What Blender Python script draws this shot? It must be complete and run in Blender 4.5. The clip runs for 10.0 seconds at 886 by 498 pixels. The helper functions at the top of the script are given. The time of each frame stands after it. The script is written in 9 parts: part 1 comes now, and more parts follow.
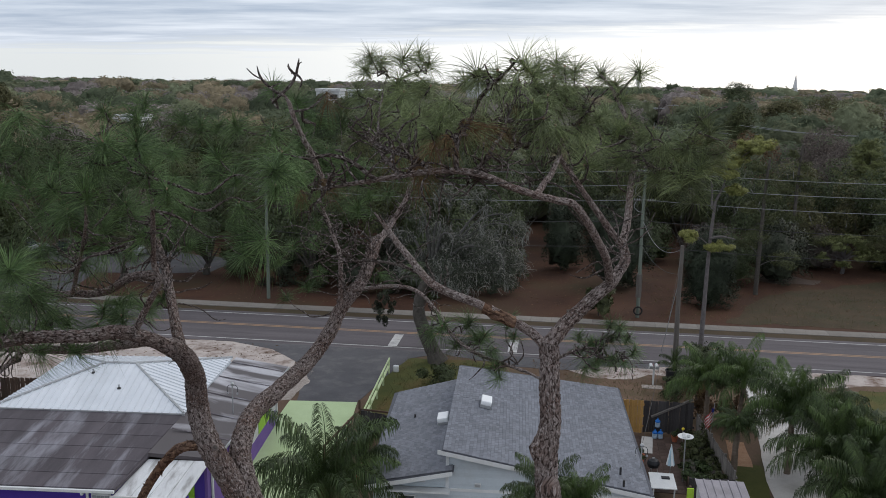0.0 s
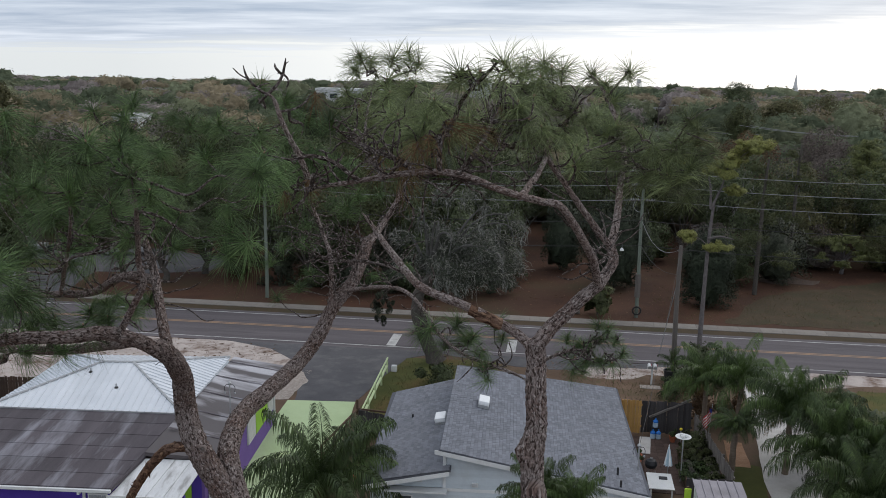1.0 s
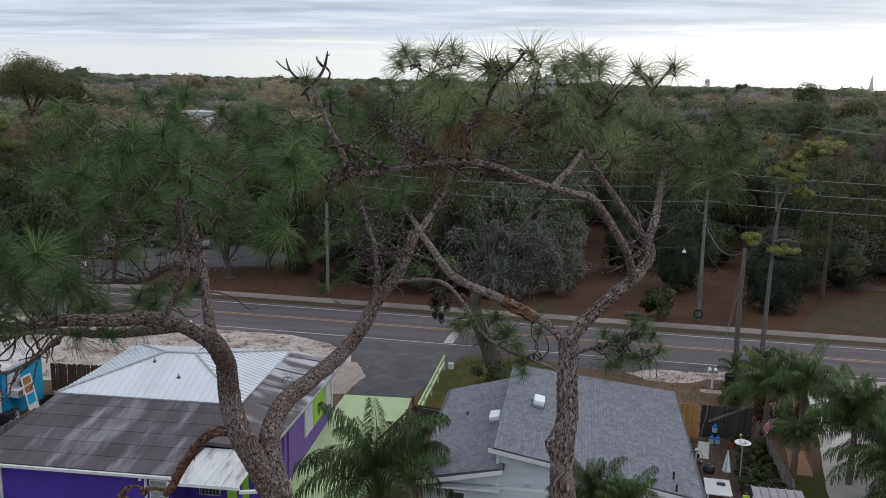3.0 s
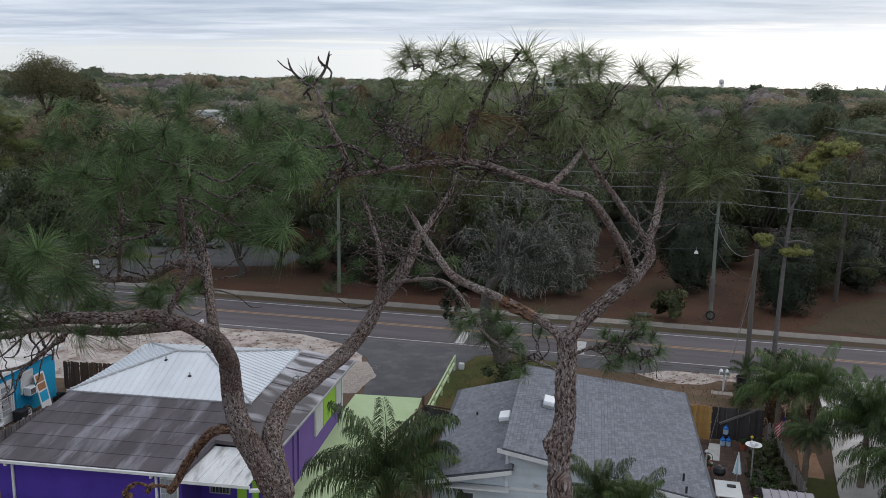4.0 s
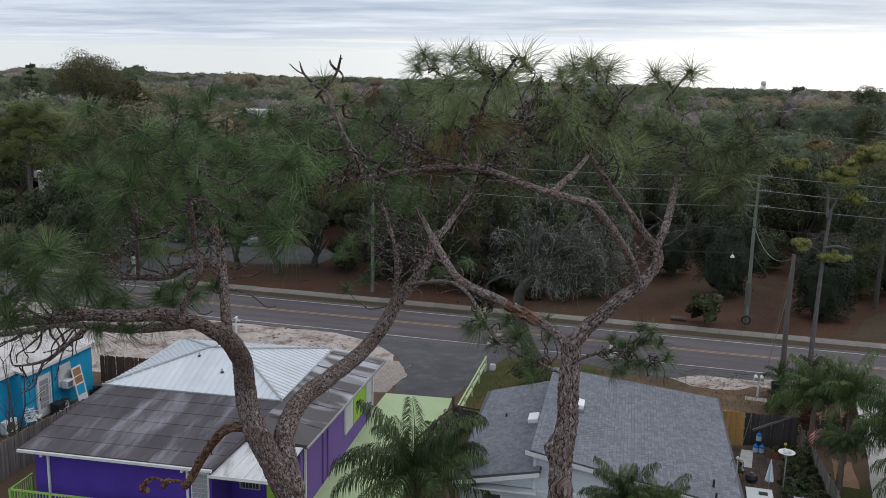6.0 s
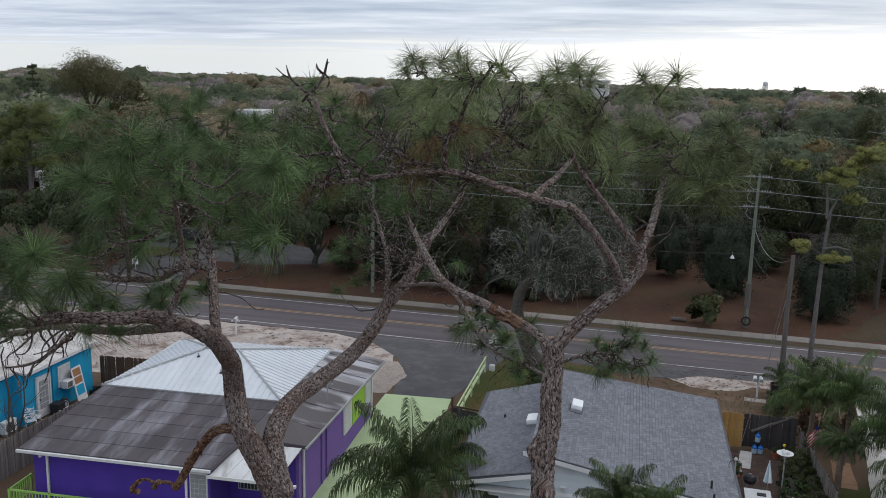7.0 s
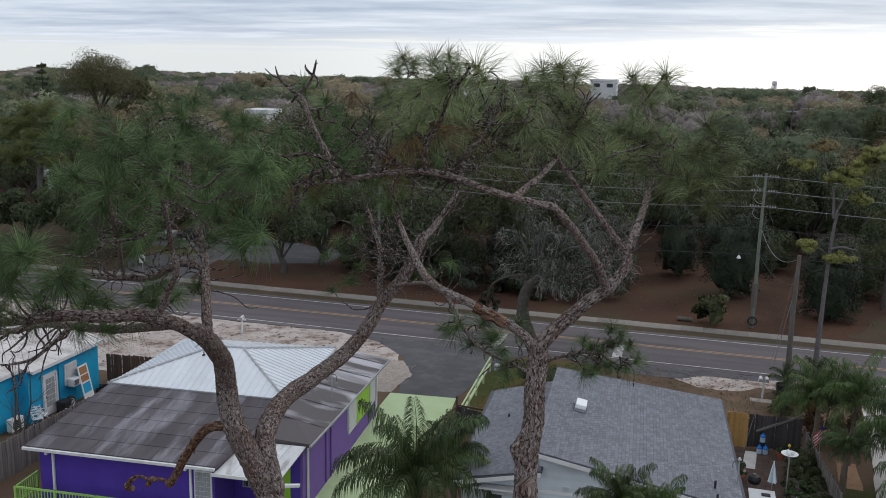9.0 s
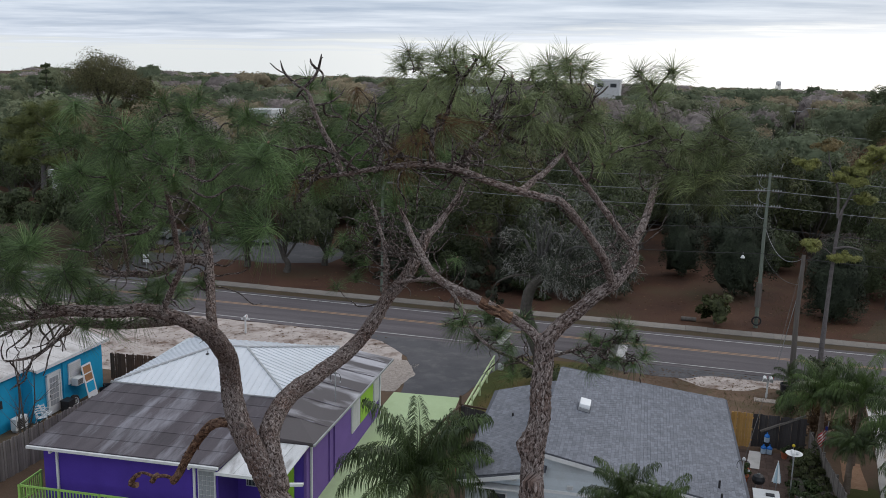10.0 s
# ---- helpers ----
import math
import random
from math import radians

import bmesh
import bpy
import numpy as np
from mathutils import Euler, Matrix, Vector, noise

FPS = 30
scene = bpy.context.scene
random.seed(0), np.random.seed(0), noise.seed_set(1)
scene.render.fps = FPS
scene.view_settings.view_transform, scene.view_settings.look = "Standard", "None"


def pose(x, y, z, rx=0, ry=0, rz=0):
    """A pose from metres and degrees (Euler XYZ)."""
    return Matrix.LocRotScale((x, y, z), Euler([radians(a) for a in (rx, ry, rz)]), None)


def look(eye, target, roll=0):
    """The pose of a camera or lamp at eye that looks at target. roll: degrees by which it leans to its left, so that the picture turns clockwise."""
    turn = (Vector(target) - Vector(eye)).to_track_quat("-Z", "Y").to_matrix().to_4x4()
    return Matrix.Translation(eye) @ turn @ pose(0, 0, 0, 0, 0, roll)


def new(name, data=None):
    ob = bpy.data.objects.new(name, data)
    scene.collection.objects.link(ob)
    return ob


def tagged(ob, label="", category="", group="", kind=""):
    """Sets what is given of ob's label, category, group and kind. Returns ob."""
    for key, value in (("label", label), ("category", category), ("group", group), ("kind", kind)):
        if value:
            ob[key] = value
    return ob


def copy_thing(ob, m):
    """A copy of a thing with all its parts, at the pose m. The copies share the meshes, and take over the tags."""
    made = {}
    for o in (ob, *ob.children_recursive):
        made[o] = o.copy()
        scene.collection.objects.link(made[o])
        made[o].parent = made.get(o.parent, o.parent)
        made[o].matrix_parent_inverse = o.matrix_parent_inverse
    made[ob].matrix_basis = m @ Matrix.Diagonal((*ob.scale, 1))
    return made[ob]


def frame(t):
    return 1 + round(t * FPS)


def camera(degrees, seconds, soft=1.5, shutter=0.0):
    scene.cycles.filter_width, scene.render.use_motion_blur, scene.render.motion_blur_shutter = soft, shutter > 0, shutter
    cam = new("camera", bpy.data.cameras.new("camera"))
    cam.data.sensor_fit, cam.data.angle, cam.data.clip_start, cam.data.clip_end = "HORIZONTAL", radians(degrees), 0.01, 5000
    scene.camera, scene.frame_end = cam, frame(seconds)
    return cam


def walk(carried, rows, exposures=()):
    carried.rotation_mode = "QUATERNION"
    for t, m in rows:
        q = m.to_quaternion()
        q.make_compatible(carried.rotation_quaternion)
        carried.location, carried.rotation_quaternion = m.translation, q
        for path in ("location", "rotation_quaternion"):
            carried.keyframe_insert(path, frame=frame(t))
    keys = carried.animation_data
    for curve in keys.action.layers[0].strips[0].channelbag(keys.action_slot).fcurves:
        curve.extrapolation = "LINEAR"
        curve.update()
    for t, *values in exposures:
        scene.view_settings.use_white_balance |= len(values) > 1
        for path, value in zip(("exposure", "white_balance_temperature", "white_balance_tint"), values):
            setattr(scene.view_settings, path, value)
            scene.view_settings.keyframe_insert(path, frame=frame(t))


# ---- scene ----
cam = camera(52.0, 10.0, 0.9)
PATH = [
    (0, (0.462, 0.306, 18.526), (0.206, 2.251, 18.134), 0.8),
    (0.5, (0.498, 0.32, 18.531), (0.242, 2.265, 18.138), 0.8),
    (1, (0.555, 0.359, 18.532), (0.299, 2.303, 18.139), 0.9),
    (1.5, (0.61, 0.352, 18.533), (0.353, 2.296, 18.139), 0.9),
    (2, (0.666, 0.332, 18.513), (0.397, 2.274, 18.119), 1.1),
    (2.5, (0.714, 0.336, 18.488), (0.371, 2.266, 18.092), 1.1),
    (4, (0.858, 0.337, 18.488), (0.441, 2.252, 18.091), 1.1),
    (4.5, (0.91, 0.35, 18.486), (0.467, 2.26, 18.088), 1.2),
    (5, (0.964, 0.357, 18.493), (0.494, 2.259, 18.095), 1.2),
    (5.5, (1.019, 0.366, 18.507), (0.531, 2.264, 18.108), 1.3),
    (7, (1.209, 0.365, 18.556), (0.711, 2.261, 18.158), 1.4),
    (7.5, (1.278, 0.364, 18.57), (0.777, 2.259, 18.172), 1.4),
    (8, (1.345, 0.376, 18.579), (0.842, 2.27, 18.181), 1.4),
    (8.5, (1.384, 0.365, 18.582), (0.877, 2.258, 18.183), 1.4),
    (9, (1.382, 0.361, 18.572), (0.867, 2.252, 18.172), 1.4),
    (9.5, (1.371, 0.374, 18.548), (0.853, 2.264, 18.148), 1.4),
    (10, (1.359, 0.379, 18.527), (0.837, 2.268, 18.127), 1.4),
]
walk(cam, [(t, look(eye, target, roll)) for t, eye, target, roll in PATH])

# ---- world and light: a bright overcast late afternoon, lightest towards the low right ----
EXPOSURE = 0.25
scene.view_settings.exposure = EXPOSURE
SUN_AZIMUTH, SUN_ELEVATION = 38.0, 16.0   # degrees, clockwise from +y


def make_world():
    w = bpy.data.worlds.new("overcast_sky")
    scene.world = w
    w.use_nodes = True
    nt = w.node_tree
    nt.nodes.clear()
    N, L = nt.nodes.new, nt.links.new
    out, bg = N("ShaderNodeOutputWorld"), N("ShaderNodeBackground")
    co, sep = N("ShaderNodeTexCoord"), N("ShaderNodeSeparateXYZ")
    L(co.outputs["Generated"], sep.inputs[0])

    def calc(op, a, b=None, clamp=False):
        n = N("ShaderNodeMath")
        n.operation, n.use_clamp = op, clamp
        for i, v in enumerate((a, b)):
            if v is None:
                continue
            if isinstance(v, (int, float)):
                n.inputs[i].default_value = v
            else:
                L(v, n.inputs[i])
        return n.outputs[0]

    def mix(f, a, b):
        n = N("ShaderNodeMix")
        n.data_type = "RGBA"
        for k, v in ((0, f), (6, a), (7, b)):
            if isinstance(v, tuple):
                n.inputs[k].default_value = (*v, 1)
            elif isinstance(v, (int, float)):
                n.inputs[k].default_value = v
            else:
                L(v, n.inputs[k])
        return n.outputs[2]

    # streaky cloud sheet: the direction laid out on a flat layer, drawn out near the horizon
    den = calc("ADD", calc("MAXIMUM", sep.outputs[2], 0.0), 0.035)
    u, v = calc("DIVIDE", sep.outputs[0], den), calc("DIVIDE", sep.outputs[1], den)
    vec = N("ShaderNodeCombineXYZ")
    L(calc("MULTIPLY", u, 0.30), vec.inputs[0])
    L(calc("MULTIPLY", v, 0.55), vec.inputs[1])
    noise_a = N("ShaderNodeTexNoise")
    noise_a.inputs["Scale"].default_value, noise_a.inputs["Detail"].default_value, noise_a.inputs["Roughness"].default_value = 0.8, 8, 0.62
    L(vec.outputs[0], noise_a.inputs["Vector"])
    # height above the horizon, ruffled by the clouds
    # side: 0 at the left of the view, 1 towards the bright right
    side = calc("ADD", calc("MULTIPLY", sep.outputs[0], 1.15), 0.52, clamp=True)
    wob = calc("MULTIPLY", calc("SUBTRACT", noise_a.outputs[0], 0.5), 0.075)
    edge = calc("ADD", calc("MULTIPLY", side, 0.036), 0.008)
    rise = calc("DIVIDE", calc("SUBTRACT", calc("ADD", sep.outputs[2], wob), edge), 0.016, clamp=True)
    low = mix(side, (0.69, 0.728, 0.752), (1.22, 1.22, 1.21))
    streak = N("ShaderNodeMapRange")
    streak.inputs[1].default_value, streak.inputs[2].default_value = 0.36, 0.64
    L(noise_a.outputs[0], streak.inputs[0])
    high = mix(streak.outputs[0], (0.37, 0.445, 0.575), (0.71, 0.77, 0.87))
    # an overcast sky is lightest overhead
    over = calc("DIVIDE", calc("SUBTRACT", sep.outputs[2], 0.12), 0.5, clamp=True)
    cloud = mix(over, mix(rise, low, high), (0.70, 0.73, 0.79))
    sky = N("ShaderNodeTexSky")
    sky.sky_type, sky.sun_disc = "NISHITA", False
    sky.sun_elevation, sky.sun_rotation = radians(SUN_ELEVATION), radians(SUN_AZIMUTH)
    dim = N("ShaderNodeVectorMath")
    dim.operation = "SCALE"
    dim.inputs["Scale"].default_value = 0.10
    L(sky.outputs[0], dim.inputs[0])
    L(mix(0.9, dim.outputs[0], cloud), bg.inputs[0])
    bg.inputs[1].default_value = 1.0
    L(bg.outputs[0], out.inputs[0])


make_world()
sun = new("sun", bpy.data.lights.new("sun", "SUN"))
sun.data.energy, sun.data.angle, sun.data.color = 0.55, radians(25), (1.0, 0.95, 0.88)
a, e = radians(SUN_AZIMUTH), radians(SUN_ELEVATION + 18)
sun.matrix_world = look((math.sin(a) * math.cos(e) * 90, math.cos(a) * math.cos(e) * 90, math.sin(e) * 90), (0, 0, 0))

# ---- helpers for meshes and materials ----
def ramp_mat(name, dark, light, scale=3.0, rough=0.8, bump=0.15, fine=60.0, stain=None, stain_scale=0.4, stain_amount=0.5,
             metal=0.0, per_object=0.0, per_island=0.0, stretch=(1, 1, 1), translucent=0.0, spec=0.3):
    """A surface with a broad and a fine variation of colour, stains and a fine relief."""
    m = bpy.data.materials.new(name)
    m.use_nodes = True
    nt = m.node_tree
    N, L = nt.nodes.new, nt.links.new
    bsdf = nt.nodes["Principled BSDF"]
    out = nt.nodes["Material Output"]
    co, mp = N("ShaderNodeTexCoord"), N("ShaderNodeMapping")
    mp.inputs["Scale"].default_value = stretch
    L(co.outputs["Object"], mp.inputs[0])

    def tex(sc, det=5.0, ro=0.6):
        n = N("ShaderNodeTexNoise")
        n.inputs["Scale"].default_value, n.inputs["Detail"].default_value, n.inputs["Roughness"].default_value = sc, det, ro
        L(mp.outputs[0], n.inputs["Vector"])
        return n.outputs[0]

    def mixc(f, a, b, kind="MIX"):
        n = N("ShaderNodeMix")
        n.data_type, n.blend_type = "RGBA", kind
        for k, v in ((0, f), (6, a), (7, b)):
            if isinstance(v, tuple):
                n.inputs[k].default_value = (*v, 1)
            elif isinstance(v, (int, float)):
                n.inputs[k].default_value = v
            else:
                L(v, n.inputs[k])
        return n.outputs[2]

    def spread(v, lo, hi):
        n = N("ShaderNodeMapRange")
        n.inputs[1].default_value, n.inputs[2].default_value = lo, hi
        L(v, n.inputs[0])
        return n.outputs[0]

    col = mixc(spread(tex(scale), 0.32, 0.68), dark, light)
    grain = tex(fine, 4, 0.7)
    col = mixc(0.35, col, mixc(spread(grain, 0.3, 0.7), tuple(c * 0.72 for c in dark), tuple(min(1, c * 1.15) for c in light)))
    if stain:
        col = mixc(spread(tex(stain_scale, 6, 0.65), 0.5, 0.66), col, mixc(stain_amount, col, stain))
    for amount, kind in ((per_object, "object"), (per_island, "island")):
        if amount:
            src = N("ShaderNodeObjectInfo").outputs["Random"] if kind == "object" else N("ShaderNodeNewGeometry").outputs["Random Per Island"]
            lo, hi = 1 - amount, 1 + amount
            n = N("ShaderNodeMapRange")
            n.inputs[3].default_value, n.inputs[4].default_value = lo, hi
            L(src, n.inputs[0])
            sc = N("ShaderNodeVectorMath")
            sc.operation = "SCALE"
            L(col, sc.inputs[0])
            L(n.outputs[0], sc.inputs["Scale"])
            col = sc.outputs[0]
    L(col, bsdf.inputs["Base Color"])
    bsdf.inputs["Roughness"].default_value, bsdf.inputs["Metallic"].default_value = rough, metal
    bsdf.inputs["Specular IOR Level"].default_value = spec
    if bump:
        b = N("ShaderNodeBump")
        b.inputs["Strength"].default_value, b.inputs["Distance"].default_value = bump, 0.02
        L(grain, b.inputs["Height"])
        L(b.outputs[0], bsdf.inputs["Normal"])
    if translucent:
        t, mx = N("ShaderNodeBsdfTranslucent"), N("ShaderNodeMixShader")
        L(col, t.inputs[0])
        mx.inputs[0].default_value = translucent
        L(bsdf.outputs[0], mx.inputs[1])
        L(t.outputs[0], mx.inputs[2])
        L(mx.outputs[0], out.inputs[0])
    return m


def glass_mat(name, tint, rough=0.05):
    m = bpy.data.materials.new(name)
    m.use_nodes = True
    b = m.node_tree.nodes["Principled BSDF"]
    b.inputs["Base Color"].default_value = (*tint, 1)
    b.inputs["Roughness"].default_value = rough
    b.inputs["Specular IOR Level"].default_value = 0.6
    return m


def link_mesh(name, bm, material, smooth=False):
    me = bpy.data.meshes.new(name)
    bm.to_mesh(me)
    bm.free()
    me.materials.append(material)
    if smooth:
        me.polygons.foreach_set("use_smooth", [True] * len(me.polygons))
    return new(name, me)


def part(name, bm, material, parent, label="", smooth=False):
    ob = link_mesh(name, bm, material, smooth)
    ob.parent = parent
    if label:
        ob["label"] = label
    return ob


def piece(name, me, parent, m):
    """One more object on a mesh that alike pieces share."""
    ob = new(name, me)
    ob.parent = parent
    ob.matrix_basis = m
    return ob


def thing(name, m, label, category, group="", kind=""):
    ob = new(name)
    ob.empty_display_size = 0.2
    ob.matrix_basis = m
    return tagged(ob, label, category, group, kind)


def block(bm, x0, x1, y0, y1, z0, z1, m=None, bevel=0.0):
    vs = [bm.verts.new((x, y, z)) for z in (z0, z1) for y in (y0, y1) for x in (x0, x1)]
    fs = [bm.faces.new([vs[i] for i in f]) for f in ((0, 2, 3, 1), (4, 5, 7, 6), (0, 1, 5, 4), (2, 6, 7, 3), (0, 4, 6, 2), (1, 3, 7, 5))]
    if bevel:
        r = bmesh.ops.bevel(bm, geom=list({e for f in fs for e in f.edges}), offset=bevel, segments=2, affect="EDGES", profile=0.6)
        vs = list({v for f in r["faces"] for v in f.verts} | {v for v in vs if v.is_valid})
    if m is not None:
        bmesh.ops.transform(bm, matrix=m, verts=[v for v in vs if v.is_valid])
    return bm


def boxm(*args, **kw):
    return block(bmesh.new(), *args, **kw)


def slab(bm, pts, thick):
    """A plate with the given upper outline (counter-clockwise from above) and a thickness straight down."""
    top = [bm.verts.new(p) for p in pts]
    low = [bm.verts.new((p[0], p[1], p[2] - thick)) for p in pts]
    bm.faces.new(top)
    bm.faces.new(low[::-1])
    n = len(pts)
    for i in range(n):
        bm.faces.new((top[i], low[i], low[(i + 1) % n], top[(i + 1) % n]))
    return bm


def slabm(pts, thick):
    return slab(bmesh.new(), pts, thick)


def curve_points(pts, step):
    """A smooth line through pts, sampled about every step metres; with the share of the way at each point."""
    P = [Vector(p) for p in pts]
    P = [P[0] * 2 - P[1], *P, P[-1] * 2 - P[-2]]
    res = []
    for i in range(1, len(P) - 2):
        a, b, c, d = P[i - 1:i + 3]
        n = max(2, int((c - b).length / step))
        for k in range(n):
            t = k / n
            res.append(0.5 * ((2 * b) + (c - a) * t + (2 * a - 5 * b + 4 * c - d) * t * t + (3 * b - a - 3 * c + d) * t ** 3))
    res.append(P[-2])
    return res


def tube(bm, line, radius, sides=8, rough=0.0, grain=9.0, cap=True, swell=()):
    """A tube along the points of line; radius is a function of the share of the way. rough: height of bark relief."""
    n = len(line)
    up = Vector((0.3, 0.2, 1)).normalized()
    rings = []
    side = None
    for i, p in enumerate(line):
        d = (line[min(i + 1, n - 1)] - line[max(i - 1, 0)]).normalized()
        if side is None:
            side = d.cross(up)
            if side.length < 0.05:
                side = d.cross(Vector((1, 0, 0)))
        side = (side - d * side.dot(d)).normalized()
        other = d.cross(side)
        r = radius(i / (n - 1))
        ring = []
        for k in range(sides):
            a = 2 * math.pi * k / sides
            q = side * math.cos(a) + other * math.sin(a)
            rr = r
            if rough:
                w = p + q * r
                s = Vector((w.x * grain, w.y * grain, w.z * grain))
                s = s - d * s.dot(d) * 0.55
                c = noise.voronoi(s * 2.3)[0]
                rr += rough * (min(1.0, (c[1] - c[0]) * 2.6) - 0.55) + rough * 1.2 * noise.noise(s * 0.5)
            for at, reach, amount in swell:
                rr += amount * math.exp(-((p + q * r - at).length / reach) ** 2)
            ring.append(bm.verts.new(p + q * rr))
        rings.append(ring)
    uv = bm.loops.layers.uv.verify() if rough else None
    girth = 2 * math.pi * radius(0.5) / sides
    v = 0.0
    for i, (a, b) in enumerate(zip(rings, rings[1:])):
        step = (line[i + 1] - line[i]).length
        for k in range(sides):
            f = bm.faces.new((a[k], a[(k + 1) % sides], b[(k + 1) % sides], b[k]))
            if uv:
                for lp, (p, q) in zip(f.loops, ((k, v), (k + 1, v), (k + 1, v + step), (k, v + step))):
                    lp[uv].uv = (p * girth, q)
        v += step
    if cap:
        bm.faces.new(rings[0][::-1])
        bm.faces.new(rings[-1])
    return bm


def pole_mesh(r0, r1, h, sides=12):
    return tube(bmesh.new(), [Vector((0, 0, h * i / 6)) for i in range(7)], lambda t: r0 + (r1 - r0) * t, sides)


def lathe(bm, profile, sides=20, m=None):
    """A turned body from (radius, height) pairs."""
    rings = []
    for r, z in profile:
        rings.append([bm.verts.new((r * math.cos(2 * math.pi * k / sides), r * math.sin(2 * math.pi * k / sides), z)) for k in range(sides)])
    for a, b in zip(rings, rings[1:]):
        for k in range(sides):
            bm.faces.new((a[k], a[(k + 1) % sides], b[(k + 1) % sides], b[k]))
    bm.faces.new(rings[0][::-1])
    bm.faces.new(rings[-1])
    if m is not None:
        bmesh.ops.transform(bm, matrix=m, verts=[v for r in rings for v in r])
    return bm


def mesh_from_arrays(name, verts, faces, material):
    """A mesh from numpy arrays of corners (n, 3) and triangles (m, 3)."""
    me = bpy.data.meshes.new(name)
    me.vertices.add(len(verts))
    me.vertices.foreach_set("co", np.asarray(verts, np.float32).ravel())
    me.loops.add(faces.size)
    me.loops.foreach_set("vertex_index", faces.astype(np.int32).ravel())
    me.polygons.add(len(faces))
    me.polygons.foreach_set("loop_start", np.arange(0, faces.size, 3, dtype=np.int32))
    me.update(calc_edges=True)
    me.materials.append(material)
    return me


# ---- materials ----
def bark_mat(name, crevice, plate, grey, pale, cell):
    """Flaky bark: long uneven plates, brown and grey, with pale flakes and deep broken cracks."""
    m = bpy.data.materials.new(name)
    m.use_nodes = True
    nt = m.node_tree
    N, L = nt.nodes.new, nt.links.new
    bsdf, co = nt.nodes["Principled BSDF"], N("ShaderNodeTexCoord")
    lay = N("ShaderNodeMapping")
    lay.inputs["Scale"].default_value = (1.2, 0.62, 1.0)     # plates are longer than wide
    L(co.outputs["UV"], lay.inputs[0])

    def tex(vec, scale, detail, rough, twist=0.0):
        n = N("ShaderNodeTexNoise")
        n.inputs["Scale"].default_value, n.inputs["Detail"].default_value, n.inputs["Roughness"].default_value, n.inputs["Distortion"].default_value = scale, detail, rough, twist
        L(vec, n.inputs["Vector"])
        return n.outputs[0]

    def span(v, lo, hi):
        n = N("ShaderNodeMapRange")
        n.inputs[1].default_value, n.inputs[2].default_value = lo, hi
        L(v, n.inputs[0])
        return n.outputs[0]

    def mixc(f, a, b):
        n = N("ShaderNodeMix")
        n.data_type = "RGBA"
        for k, v in ((0, f), (6, a), (7, b)):
            if isinstance(v, tuple):
                n.inputs[k].default_value = (*v, 1)
            elif isinstance(v, (int, float)):
                n.inputs[k].default_value = v
            else:
                L(v, n.inputs[k])
        return n.outputs[2]
    cracks = tex(lay.outputs[0], cell * 0.75, 5, 0.62, 0.9)
    flakes = N("ShaderNodeTexVoronoi")
    flakes.inputs["Scale"].default_value = cell * 1.25
    L(lay.outputs[0], flakes.inputs["Vector"])
    sep = N("ShaderNodeSeparateColor")
    L(flakes.outputs["Color"], sep.inputs[0])
    fine = tex(co.outputs["Object"], cell * 4, 6, 0.7)
    broad = tex(co.outputs["Object"], 3.5, 3, 0.6)
    tone = mixc(span(broad, 0.35, 0.62), plate, grey)
    tone = mixc(span(sep.outputs[0], 0.52, 0.95), tone, pale)
    tone = mixc(span(fine, 0.25, 0.6), tuple(c * 0.5 for c in plate), tone)
    L(mixc(span(cracks, 0.395, 0.54), crevice, tone), bsdf.inputs["Base Color"])
    bsdf.inputs["Roughness"].default_value = 0.95
    bsdf.inputs["Specular IOR Level"].default_value = 0.15
    hgt = N("ShaderNodeMath")
    hgt.operation = "MULTIPLY_ADD"
    hgt.inputs[1].default_value = 0.3
    L(sep.outputs[0], hgt.inputs[0])
    L(span(cracks, 0.34, 0.60), hgt.inputs[2])
    b = N("ShaderNodeBump")
    b.inputs["Strength"].default_value, b.inputs["Distance"].default_value = 1.0, 0.014
    L(hgt.outputs[0], b.inputs["Height"])
    L(b.outputs[0], bsdf.inputs["Normal"])
    return m


